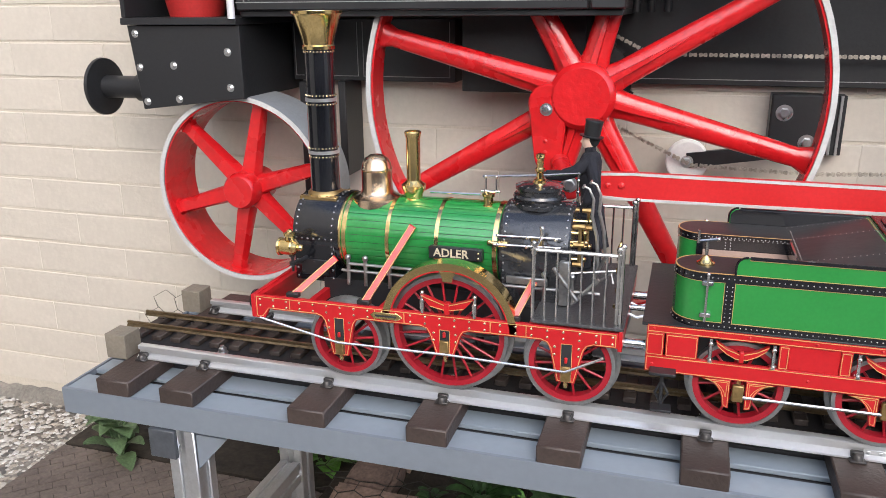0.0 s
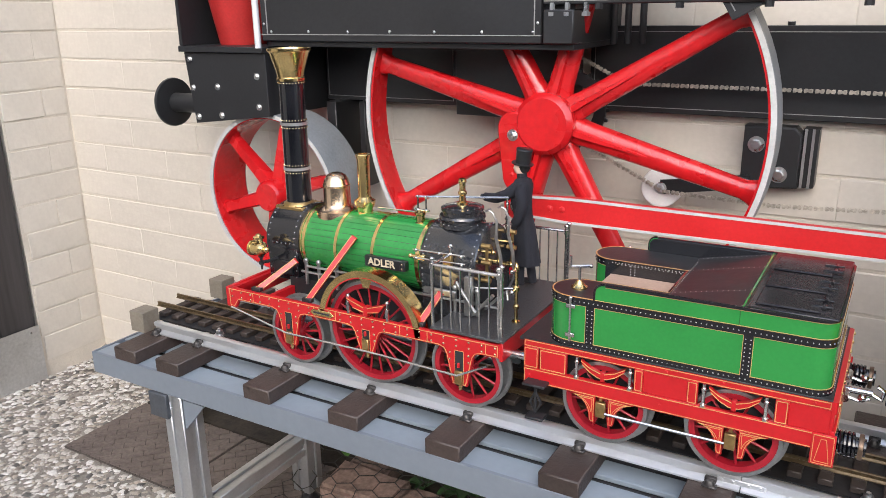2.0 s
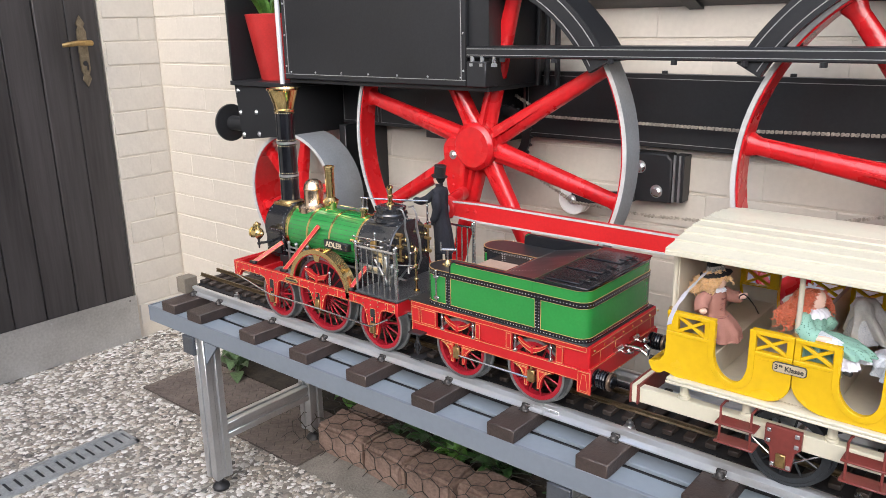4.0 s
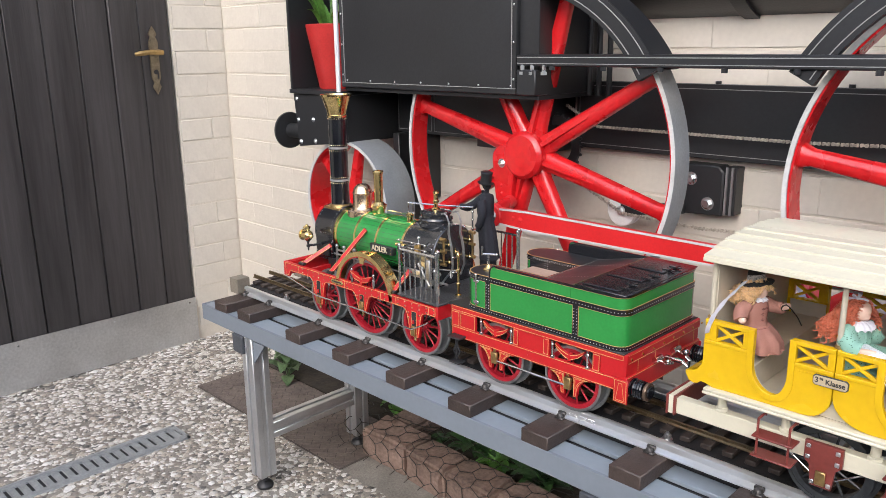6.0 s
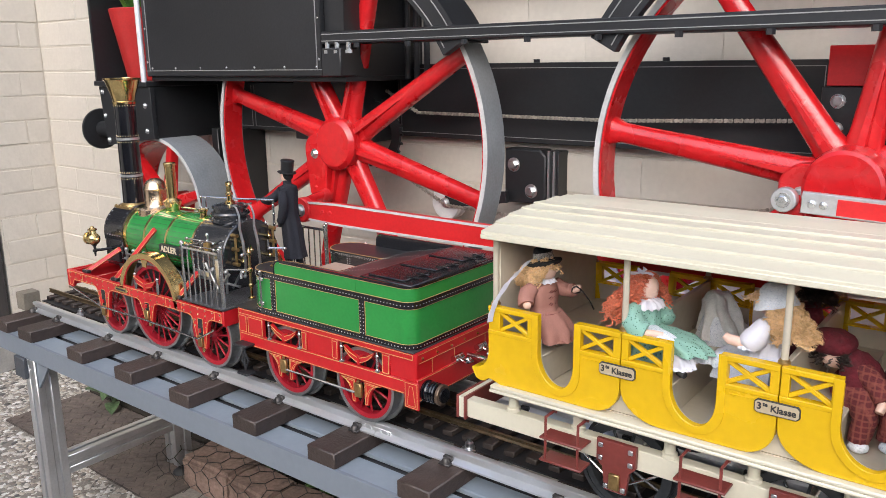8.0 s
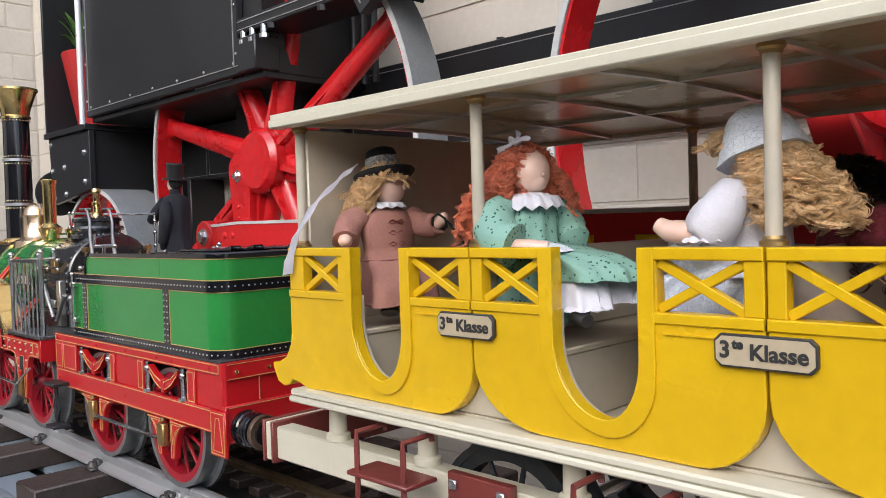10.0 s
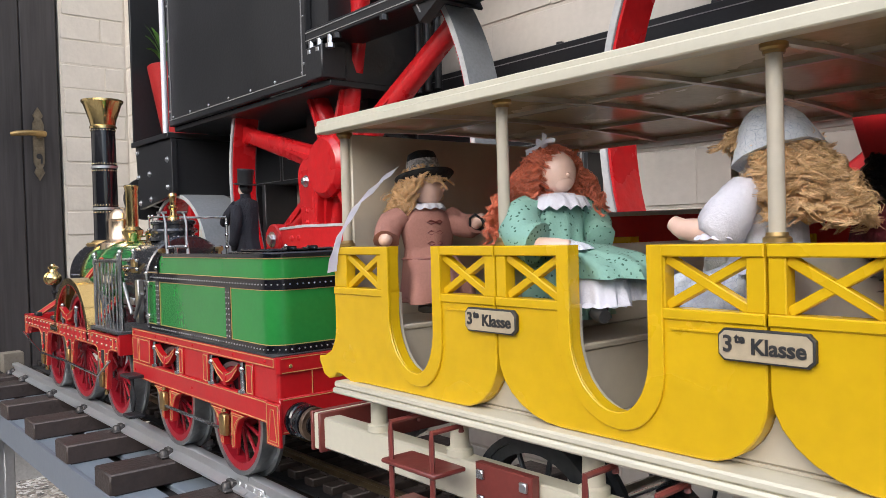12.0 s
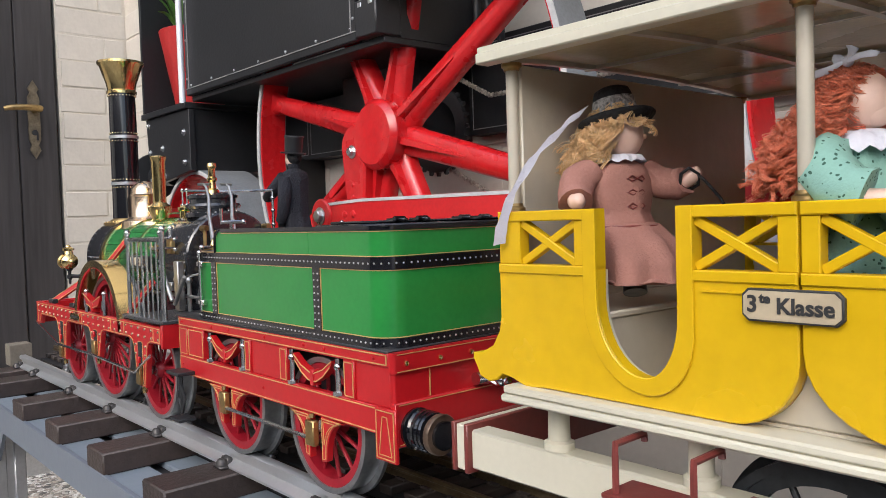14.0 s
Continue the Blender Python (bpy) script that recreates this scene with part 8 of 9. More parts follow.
# white ribbon tied at the first post
bm = bare()
pts = [(0.572, 0.886, 0.762), (0.566, 0.876, 0.752), (0.556, 0.864, 0.737), (0.546, 0.855, 0.716), (0.541, 0.8525, 0.700), (0.540, 0.8515, 0.690)]
fine = [tuple(p + (q - p) * t for p, q in zip(u, v)) for u, v in zip(pts, pts[1:]) for t in (0, 0.25, 0.5, 0.75)] + [pts[-1]]
rows = []
for k, (x, y, z) in enumerate(fine):
    turn = 0.35 * math.sin(0.4 * k) + 0.5
    rows.append([bm.verts.new((x + w * 0.0034 * math.cos(turn), y - 0.001 + w * 0.0034 * math.sin(turn), z + w * 0.0012 + 0.0008 * math.sin(1.7 * k + w))) for w in (-1, 0, 1)])
for u, v in zip(rows, rows[1:]):
    for k in (0, 1):
        bm.faces.new((u[k], u[k + 1], v[k + 1], v[k]))
bmesh.ops.solidify(bm, geom=bm.faces[:], thickness=0.0006)
single("ribbon", bm, CLOTH_WHITE, "white ribbon hanging over the coach side", "ribbon", angle=80)


# ---- figures: plain doll shapes, each one mesh ----
class Doll:
    def __init__(self, mats):
        self.bm, self.mats, self.done = bare(), mats, 0

    def use(self, mat):
        """Gives mat to all faces made since the last call."""
        self.bm.faces.ensure_lookup_table()
        slot = self.mats.index(mat)
        for f in self.bm.faces[self.done:]:
            f.material_index = slot
        self.done = len(self.bm.faces)

    def rough(self, start, amount, freq, seed):
        """Soft folds on the vertices made since start."""
        self.bm.verts.ensure_lookup_table()
        for v in self.bm.verts[start:]:
            v.co += Vector(noise.noise_vector(Vector((v.co.x * freq, v.co.y * freq, v.co.z * freq * 0.4)) + Vector((seed, 0, 0)))) * amount

    def place(self, at, turn, size=1.0):
        """Sets the doll, built facing +x round the foot of its neck, down at its place."""
        bmesh.ops.transform(self.bm, matrix=Matrix.Translation(at) @ pose(0, 0, 0, 0, 0, turn) @ Matrix.Scale(size, 4), verts=self.bm.verts)

    def finish(self, name, label, group):
        me = mesh_of(name, self.bm, self.mats, angle=70)
        return tagged(new(name, me), label, "doll", group)


def lock(bm, path, rad, turns, rnd, strands=8, thick=0.00042, loose=0.12, fan=0.0):
    """A ringlet of fine strands along a path, wound to either side and drawn together at its tip."""
    ph, hand, squash = rnd.uniform(0, 6.3), rnd.choice((-1, 1)), rnd.uniform(0.55, 1.0)
    n = max(12, int(turns * 10))
    seg = len(path) - 1
    wob, wander, tip = rnd.uniform(0, 6.3), rad * rnd.uniform(0.3, 1.1), rnd.uniform(0, 6.3)
    for j in range(strands):
        stray = j % 7 == 6
        off, pts = ph + 0.13 * (j % 8 - 3.5) + rnd.uniform(-loose, loose) * (4 if stray else 1), []
        wide = rnd.uniform(1 - loose, 1 + loose) * (1.35 if stray else 1)
        slip = Vector((rnd.gauss(0, 1), rnd.gauss(0, 1), rnd.gauss(0, 1))) * max(fan, rad * loose)
        for k in range(n + 1):
            t = k / n
            f = t * seg
            i = min(seg - 1, int(f))
            c = Vector(path[i]).lerp(Vector(path[i + 1]), f - i)
            g = rad * (0.2 + 0.8 * min(1, t * 2.0)) * (0.84 + 0.045 * (j % 8)) * wide
            a = hand * (off + t * turns * 6.28)
            bend = wander * t * math.sin(wob + 4.5 * t)
            pts.append(c + slip * (1.0 - 0.6 * t) + Vector((g * math.cos(a) + bend, squash * g * math.sin(a) + 0.6 * bend, 0.45 * g * math.sin(a + tip))))
        tube(bm, pts, [thick * (1 - 0.5 * k / n) for k in range(n + 1)], 3)


def hair(d, c, r, n, length, mat, rnd, rad=0.003, face=None, low=-0.3, flow=(0, 0), spread=0.35, turns=(2.5, 4.5), keep=0.42, fine=False):
    """Ringlets from the scalp round c, open towards the face, falling and drifting along flow."""
    made = 0
    while made < n:
        a, e = rnd.uniform(0, 6.283), rnd.uniform(low, 1.35)
        v = Vector((math.cos(a) * math.cos(e), math.sin(a) * math.cos(e), math.sin(e)))
        if face is not None and v.dot(Vector(face).normalized()) > keep:
            continue
        made += 1
        ln = length * rnd.uniform(0.55, 1.05)
        root = Vector(c) + v * r
        side = Vector((v.x, v.y, 0))
        drift = Vector((flow[0], flow[1], 0)) * rnd.uniform(0.6, 1.2)
        path = [root, root + side * r * 0.35 + Vector((0, 0, -ln * 0.12)), root + side * r * spread * 1.6 + drift * 0.45 + Vector((0, 0, -ln * 0.5)), root + side * r * spread * 2.2 + drift + Vector((0, 0, -ln))]
        lock(d.bm, path, rad * rnd.uniform(0.7, 1.25), rnd.uniform(*turns), rnd, *((16, 0.00023, 0.16, 0.0009) if fine else (9, 0.00030, 0.20)))
    d.use(mat)


def robe(d, rings, mat, waves=9, fold=0.08, seed=0.0, n=44, rough=0.0008):
    """Cloth through oval rings (x, y, z, half width, half depth), with folds growing downwards."""
    d.bm.verts.ensure_lookup_table()
    start = len(d.bm.verts)
    fine = []
    for p, q in zip(rings, rings[1:]):
        fine += [tuple(a + (b - a) * t for a, b in zip(p, q)) for t in (0, 0.25, 0.5, 0.75)]
    fine.append(rings[-1])
    rows = []
    for j, (x, y, z, rx, ry) in enumerate(fine):
        f = fold * j / len(fine)
        rows.append([d.bm.verts.new((x + rx * (1 + f * math.sin(waves * a + seed + 0.9 * math.sin(2 * a))) * math.cos(a), y + ry * (1 + f * math.sin(waves * a + seed + 0.9 * math.sin(2 * a))) * math.sin(a), z)) for a in [2 * math.pi * k / n for k in range(n)]])
    for u, v in zip(rows, rows[1:]):
        for k in range(n):
            d.bm.faces.new((u[k], v[k], v[(k + 1) % n], u[(k + 1) % n]))
    d.bm.faces.new(rows[0])
    d.bm.faces.new(list(reversed(rows[-1])))
    d.rough(start, rough, 85, seed)
    d.use(mat)


def limb(d, pts, radii, mat, seed=0, folds=0.0):
    d.bm.verts.ensure_lookup_table()
    start = len(d.bm.verts)
    fine, rad = [], []
    for k in range(len(pts) - 1):
        for t in (0.0, 0.33, 0.66):
            fine.append(Vector(pts[k]).lerp(Vector(pts[k + 1]), t))
            rad.append(radii[k] + (radii[k + 1] - radii[k]) * t)
    fine.append(Vector(pts[-1]))
    rad.append(radii[-1])
    tube(d.bm, fine, rad, 14)
    if folds:
        d.rough(start, folds, 160, seed)
    d.use(mat)


def ruffle(d, c, r, h, waves, depth, mat):
    """A wavy collar or hem round the point c."""
    rings = []
    for j, (rr, zz) in enumerate(((0.55, 0.6), (0.85, 0.35), (1.0, -0.2))):
        rings.append([d.bm.verts.new((c[0] + r * rr * (1 + (depth if j else 0) * math.sin(waves * a)) * math.cos(a), c[1] + r * rr * (1 + (depth if j else 0) * math.sin(waves * a)) * math.sin(a), c[2] + h * zz + (h * 0.14 * math.cos(waves * a) if j else 0))) for a in [2 * math.pi * k / 60 for k in range(60)]])
    for u, v in zip(rings, rings[1:]):
        for k in range(60):
            d.bm.faces.new((u[k], u[(k + 1) % 60], v[(k + 1) % 60], v[k]))
    d.use(mat)


G = "dolls in the coach"
# doll in a rose-brown coat and black hat, on the first bench
rnd = random.Random(21)
d = Doll([CLOTH_ROSE, SKIN, HAIR_BLOND, FELT_BLACK, CLOTH_WHITE, BROWN_RED, CLIP, CLOTH_CHECK])
robe(d, [(0, 0, 0.001, 0.007, 0.008), (0, 0, -0.003, 0.012, 0.017), (0, 0, -0.010, 0.0145, 0.0215), (0.001, 0, -0.020, 0.0145, 0.0205), (0.001, 0, -0.030, 0.0140, 0.0185), (0.002, 0, -0.0375, 0.0160, 0.0205)], CLOTH_ROSE, 5, 0.07, 1.0)
robe(d, [(0.002, 0, -0.0345, 0.0130, 0.0180), (0.004, 0, -0.0365, 0.0165, 0.0210), (0.011, 0, -0.045, 0.0215, 0.0235), (0.017, -0.001, -0.056, 0.0240, 0.0255), (0.019, -0.002, -0.0685, 0.0245, 0.0265)], CLOTH_ROSE, 6, 0.16, 2.0)
ruffle(d, (0.019, -0.002, -0.0665), 0.0262, 0.0030, 13, 0.05, CLOTH_ROSE)
limb(d, [(0.0, -0.0190, -0.0050), (-0.002, -0.0275, -0.0110), (0.0, -0.0325, -0.0190), (0.003, -0.0345, -0.0230)], [0.0080, 0.0098, 0.0098, 0.0100], CLOTH_ROSE, 3, 0.0014)
limb(d, [(0.002, -0.034, -0.0215), (0.007, -0.037, -0.0225), (0.011, -0.038, -0.0205)], [0.0048, 0.0050, 0.0028], SKIN)
limb(d, [(0.0, 0.0180, -0.0050), (0.008, 0.0245, -0.0130), (0.017, 0.0285, -0.0145), (0.023, 0.0295, -0.0125)], [0.0080, 0.0092, 0.0086, 0.0080], CLOTH_ROSE, 4, 0.0014)
limb(d, [(0.022, 0.0295, -0.0125), (0.029, 0.030, -0.0090), (0.032, 0.0305, -0.0065)], [0.0046, 0.0044, 0.0026], SKIN)
tube(d.bm, [(0.023, 0.0245, -0.0150), (0.0255, 0.0235, -0.0085), (0.0300, 0.0250, -0.0055), (0.0330, 0.0290, -0.0090), (0.0290, 0.0330, -0.0150), (0.0240, 0.0330, -0.0170), (0.023, 0.0245, -0.0150)], 0.0010, 6)
tube(d.bm, [(0.030, 0.028, -0.0070), (0.036, 0.031, -0.0130), (0.043, 0.035, -0.0230), (0.048, 0.038, -0.0340)], 0.0009, 6)
d.use(FELT_BLACK)
limb(d, [(0.026, -0.014, -0.066), (0.029, -0.016, -0.073)], [0.0062, 0.0065], CLIP)
for k in range(3):
    z = -0.0105 - 0.0078 * k
    for w in (-1, 1):
        tube(d.bm, [(0.0152, 0, z), (0.0150, w * 0.0035, z + 0.0016), (0.0142, w * 0.0062, z), (0.0150, w * 0.0035, z - 0.0014), (0.0152, 0, z)], 0.0006, 5)
tube(d.bm, [(0.0190 + 0.0046 * min(1, k / 6), 0.0016 * math.sin(1.7 * k), -0.0385 - 0.0024 * k) if k < 4 else (0.0250 + 0.0029 * (k - 3), 0.0016 * math.sin(1.7 * k), -0.0385 - 0.0026 * k) for k in range(11)], 0.0008, 5)
tube(d.bm, [(0.0036 + 0.0172 * math.cos(a), 0.0216 * math.sin(a), -0.0372) for a in [2 * math.pi * k / 28 for k in range(29)]], 0.0006, 5)
d.use(BROWN_RED)
fx, fy = math.cos(radians(36)), math.sin(radians(36))
ball(d.bm, (0.003, 0.001, 0.0150), 0.0126, 0.96, 0.94, 1.08, 20, 14)
ball(d.bm, (0.003 + 0.0122 * fx, 0.001 + 0.0118 * fy, 0.0135), 0.0016, seg=8, rings=6)
ball(d.bm, (0.003 + 0.0085 * fx - 0.0045 * fy, 0.001 + 0.0085 * fy - 0.0045 * fx, 0.0105), 0.0044, 1, 1, 0.9, 12, 8)
d.use(SKIN)
ruffle(d, (0.002, 0, 0.0008), 0.0135, 0.0055, 11, 0.09, CLOTH_WHITE)
ball(d.bm, (-0.001, -0.001, 0.0180), 0.0134, 1.0, 1.0, 1.0, 16, 12)
ball(d.bm, (-0.014, -0.004, 0.0070), 0.0090, 1.15, 1.0, 1.2, 14, 10)
d.use(HAIR_BLOND)
hair(d, (-0.001, -0.002, 0.0160), 0.0138, 170, 0.024, HAIR_BLOND, rnd, 0.0034, (fx, fy, -0.1), flow=(-0.011, -0.003), keep=0.34, turns=(1.4, 2.2), fine=True, spread=0.12)
hair(d, (-0.013, -0.005, 0.0105), 0.0095, 90, 0.021, HAIR_BLOND, rnd, 0.0034, (0.9, 0.4, 0), flow=(-0.010, -0.003), keep=0.30, turns=(1.2, 1.9), fine=True, spread=0.10)
hair(d, (0.004, -0.003, 0.0210), 0.0118, 34, 0.011, HAIR_BLOND, rnd, 0.0024, None, low=0.0, turns=(1.0, 1.6), fine=True)
lathe(d.bm, (-0.001, 0, 0.0245), (-0.006, -0.001, 0.0495), [(-0.0040, 0.0190), (-0.0012, 0.0222), (0.0, 0.0226), (0.0012, 0.0218), (0.0018, 0.0150), (0.0030, 0.0124), (0.0140, 0.0112), (0.0172, 0.0100), (0.0188, 0.0066), (0.0190, 0)], 40)
d.use(FELT_BLACK)
lathe(d.bm, (-0.001, 0, 0.0245), (-0.006, -0.001, 0.0495), [(0.0034, 0.0126), (0.0034, 0.0132), (0.0115, 0.0121), (0.0115, 0.0112)], 36)
d.use(CLOTH_CHECK)
d.place((0.5790, 0.9060, 0.7335), -12, 0.95)
d.finish("seated_doll", "doll in a rose-brown coat and black felt hat", G)

# doll with auburn ringlets in a green printed dress
rnd = random.Random(33)
d = Doll([CLOTH_GREEN, SKIN, HAIR_RED, CLOTH_WHITE, LETTER_DARK, CLOTH_BLUE])
robe(d, [(0, 0, 0.001, 0.007, 0.008), (0, 0, -0.003, 0.012, 0.016), (0, 0, -0.010, 0.0145, 0.0200), (0, 0, -0.024, 0.0150, 0.0190), (0.001, 0, -0.032, 0.0160, 0.0195), (0.004, 0, -0.045, 0.0230, 0.0250), (0.007, 0, -0.072, 0.0270, 0.0280)], CLOTH_GREEN, 9, 0.16, 3.0)
robe(d, [(0.012, -0.002, -0.0265, 0.010, 0.015), (0.024, -0.003, -0.0295, 0.019, 0.021), (0.038, 0.002, -0.0340, 0.028, 0.023), (0.048, 0.003, -0.0400, 0.031, 0.024), (0.051, 0.003, -0.0460, 0.031, 0.024)], CLOTH_GREEN, 8, 0.18, 4.0, rough=0.0014)
limb(d, [(0.0, -0.0170, -0.0045), (0.002, -0.0255, -0.0090), (0.007, -0.0310, -0.0180), (0.015, -0.0320, -0.0240), (0.022, -0.0290, -0.0265)], [0.0078, 0.0108, 0.0125, 0.0120, 0.0128], CLOTH_GREEN, 6, 0.0024)
limb(d, [(0.0, 0.0170, -0.0045), (0.003, 0.0240, -0.0100), (0.008, 0.0250, -0.0190), (0.016, 0.0220, -0.0250)], [0.0078, 0.0100, 0.0105, 0.0090], CLOTH_GREEN, 7, 0.0020)
limb(d, [(0.020, -0.0290, -0.0270), (0.030, -0.0220, -0.0275), (0.037, -0.0170, -0.0275)], [0.0044, 0.0042, 0.0028], SKIN)
robe(d, [(0.018, -0.010, -0.0245, 0.006, 0.007), (0.030, -0.014, -0.0278, 0.013, 0.010), (0.036, -0.016, -0.0300, 0.014, 0.010)], CLOTH_BLUE, 7, 0.2, 2.5)
robe(d, [(0.044, -0.002, -0.0420, 0.011, 0.011), (0.050, -0.005, -0.0470, 0.0135, 0.0120), (0.054, -0.0075, -0.0540, 0.0145, 0.0125), (0.056, -0.009, -0.0610, 0.0150, 0.0125)], CLOTH_WHITE, 9, 0.20, 5.0)
ruffle(d, (0.056, -0.009, -0.0610), 0.0152, 0.0032, 12, 0.07, CLOTH_WHITE)
robe(d, [(0.050, 0.018, -0.0440, 0.010, 0.011), (0.056, 0.017, -0.0510, 0.0130, 0.0120), (0.058, 0.016, -0.0590, 0.0135, 0.0120)], CLOTH_WHITE, 9, 0.22, 6.0)
limb(d, [(0.058, -0.012, -0.0590), (0.060, -0.016, -0.0650), (0.067, -0.017, -0.0665)], [0.0048, 0.0050, 0.0036], LETTER_DARK)
ball(d.bm, (0.002, 0, 0.0165), 0.0124, 0.97, 0.95, 1.12, 24, 18)
ball(d.bm, (0.0070, 0, 0.0105), 0.0070, 1.0, 1.05, 0.9, 16, 10)
ball(d.bm, (0.0142, -0.0004, 0.0145), 0.0014, seg=8, rings=6)
limb(d, [(0.001, 0, 0.008), (0, 0, -0.002)], [0.0062, 0.0068], SKIN)
ruffle(d, (0.001, 0, -0.0035), 0.0205, 0.0105, 15, 0.05, CLOTH_WHITE)
ruffle(d, (0.001, 0, 0.0005), 0.0135, 0.0060, 12, 0.06, CLOTH_WHITE)
ball(d.bm, (-0.0040, 0.0005, 0.0205), 0.0138, 1.0, 1.0, 0.98, 16, 12)
ball(d.bm, (-0.012, -0.013, 0.0050), 0.0100, 1.0, 0.9, 1.4, 16, 12)
d.use(HAIR_RED)
hair(d, (-0.0040, 0.0005, 0.0195), 0.0142, 230, 0.031, HAIR_RED, rnd, 0.0027, (1.0, 0.0, -0.2), flow=(-0.006, -0.001), keep=0.40, turns=(4, 6.5), spread=0.24, fine=True)
hair(d, (-0.010, -0.012, 0.0110), 0.0100, 150, 0.037, HAIR_RED, rnd, 0.0027, (0.9, 0.3, 0.2), flow=(-0.014, -0.006), keep=0.35, turns=(4, 7), fine=True)
hair(d, (0.002, 0.013, 0.0120), 0.0085, 100, 0.022, HAIR_RED, rnd, 0.0019, (0.7, -0.7, 0.1), flow=(0.003, 0.006), keep=0.4, turns=(3, 5), spread=0.2, fine=True)
bx, by, bz = 0.000, -0.007, 0.0345
for k, loop in enumerate((
        [(0, 0.001), (-0.003, 0.0035), (-0.0065, 0.0042), (-0.0075, 0.0020), (-0.006, -0.0012), (-0.002, -0.0010)],
        [(0.0005, 0.0010), (0.0010, 0.0050), (0.0000, 0.0070), (0.0028, 0.0065), (0.0062, 0.0045), (0.0030, 0.0005)],
        [(-0.001, 0.0005), (-0.008, -0.0008), (-0.0185, -0.0020), (-0.0165, -0.0035), (-0.0170, -0.0056), (-0.009, -0.0046), (-0.001, -0.0012)],
        [(0.001, 0.0008), (0.006, 0.0022), (0.0125, 0.0026), (0.0165, 0.0010), (0.0150, -0.0008), (0.0080, -0.0002), (0.0015, -0.0014)])):
    prism(d.bm, [(bx + x, bz + z) for x, z in loop], by - 0.0022 - 0.0006 * k, by - 0.0014 - 0.0006 * k, 0.0003)
ball(d.bm, (bx, by - 0.001, bz), 0.0026, seg=10, rings=8)
d.use(CLOTH_WHITE)
d.place((0.7070, 0.9010, 0.7335), -13, 0.94)
d.finish("seated_doll", "doll with auburn ringlets in a green printed dress", G)

# doll with a pale bonnet and long blond curls, facing the doll in green
rnd = random.Random(44)
d = Doll([CLOTH_BLUE, SKIN, HAIR_BLOND, CLOTH_WHITE])
robe(d, [(0, 0, 0.001, 0.007, 0.008), (0, 0, -0.003, 0.011, 0.015), (0, 0, -0.010, 0.0135, 0.0190), (0, 0, -0.024, 0.0150, 0.0190), (0.001, 0, -0.036, 0.0165, 0.0200), (0.002, 0, -0.046, 0.0200, 0.0230)], CLOTH_WHITE, 8, 0.12, 7.0)
robe(d, [(0.004, 0, -0.040, 0.0170, 0.0205), (0.012, 0, -0.046, 0.0230, 0.0240), (0.022, 0, -0.058, 0.0290, 0.0270), (0.026, 0, -0.078, 0.0310, 0.0280)], CLOTH_BLUE, 9, 0.20, 9.0)
limb(d, [(0.0, 0.0155, -0.0030), (0.001, 0.0235, -0.0080), (0.004, 0.0280, -0.0160), (0.007, 0.0295, -0.0225), (0.009, 0.0300, -0.0265)], [0.0070, 0.0108, 0.0128, 0.0118, 0.0100], CLOTH_WHITE, 8, 0.0020)
ruffle(d, (0.009, 0.030, -0.0270), 0.0112, 0.0040, 10, 0.10, CLOTH_WHITE)
limb(d, [(0.008, 0.0300, -0.0215), (0.018, 0.0325, -0.0235), (0.028, 0.0345, -0.0225), (0.034, 0.0350, -0.0190)], [0.0058, 0.0062, 0.0055, 0.0040], SKIN)
limb(d, [(0.0, -0.0155, -0.0030), (0.003, -0.0230, -0.0100), (0.010, -0.0250, -0.0190), (0.020, -0.0240, -0.0240)], [0.0070, 0.0100, 0.0105, 0.0080], CLOTH_WHITE, 11, 0.0016)
robe(d, [(0.040, 0.010, -0.0470, 0.010, 0.012), (0.048, 0.011, -0.0530, 0.0135, 0.0130), (0.051, 0.012, -0.0620, 0.0135, 0.0130)], CLOTH_BLUE, 8, 0.26, 6.0)
robe(d, [(0.040, -0.012, -0.0470, 0.010, 0.012), (0.048, -0.011, -0.0530, 0.0125, 0.0120), (0.051, -0.010, -0.0600, 0.0125, 0.0120)], CLOTH_WHITE, 8, 0.26, 6.5)
ball(d.bm, (0.002, 0.001, 0.0155), 0.0130, 0.98, 0.94, 1.06, 20, 14)
limb(d, [(0.001, 0, 0.007), (0, 0, -0.002)], [0.0070, 0.0075], SKIN)
hair(d, (0.012, 0.007, 0.0235), 0.0048, 30, 0.010, HAIR_BLOND, rnd, 0.0026, None, flow=(0.006, 0.002), turns=(1.0, 1.6), fine=True)
ball(d.bm, (-0.008, 0, 0.0140), 0.0118, 1.0, 1.1, 1.05, 14, 10)
ball(d.bm, (-0.018, 0, 0.0020), 0.0115, 1.0, 1.3, 1.2, 14, 10)
ball(d.bm, (-0.023, -0.002, -0.0110), 0.0085, 1.1, 1.2, 1.2, 14, 10)
d.use(HAIR_BLOND)
hair(d, (-0.008, 0, 0.0150), 0.0125, 110, 0.038, HAIR_BLOND, rnd, 0.0036, (1.0, 0.0, 0.1), flow=(-0.003, 0.001), keep=0.20, turns=(3.6, 5.2), fine=True, spread=0.34)
hair(d, (-0.018, 0, 0.0040), 0.0125, 95, 0.026, HAIR_BLOND, rnd, 0.0040, (1.0, 0.0, 0.3), flow=(-0.004, 0.001), keep=0.25, turns=(2.6, 3.8), fine=True, spread=0.42)
hair(d, (-0.023, -0.002, -0.0070), 0.0100, 60, 0.016, HAIR_BLOND, rnd, 0.0040, (1.0, 0.0, 0.3), flow=(-0.002, 0.001), keep=0.4, turns=(1.8, 2.8), fine=True, spread=0.50)
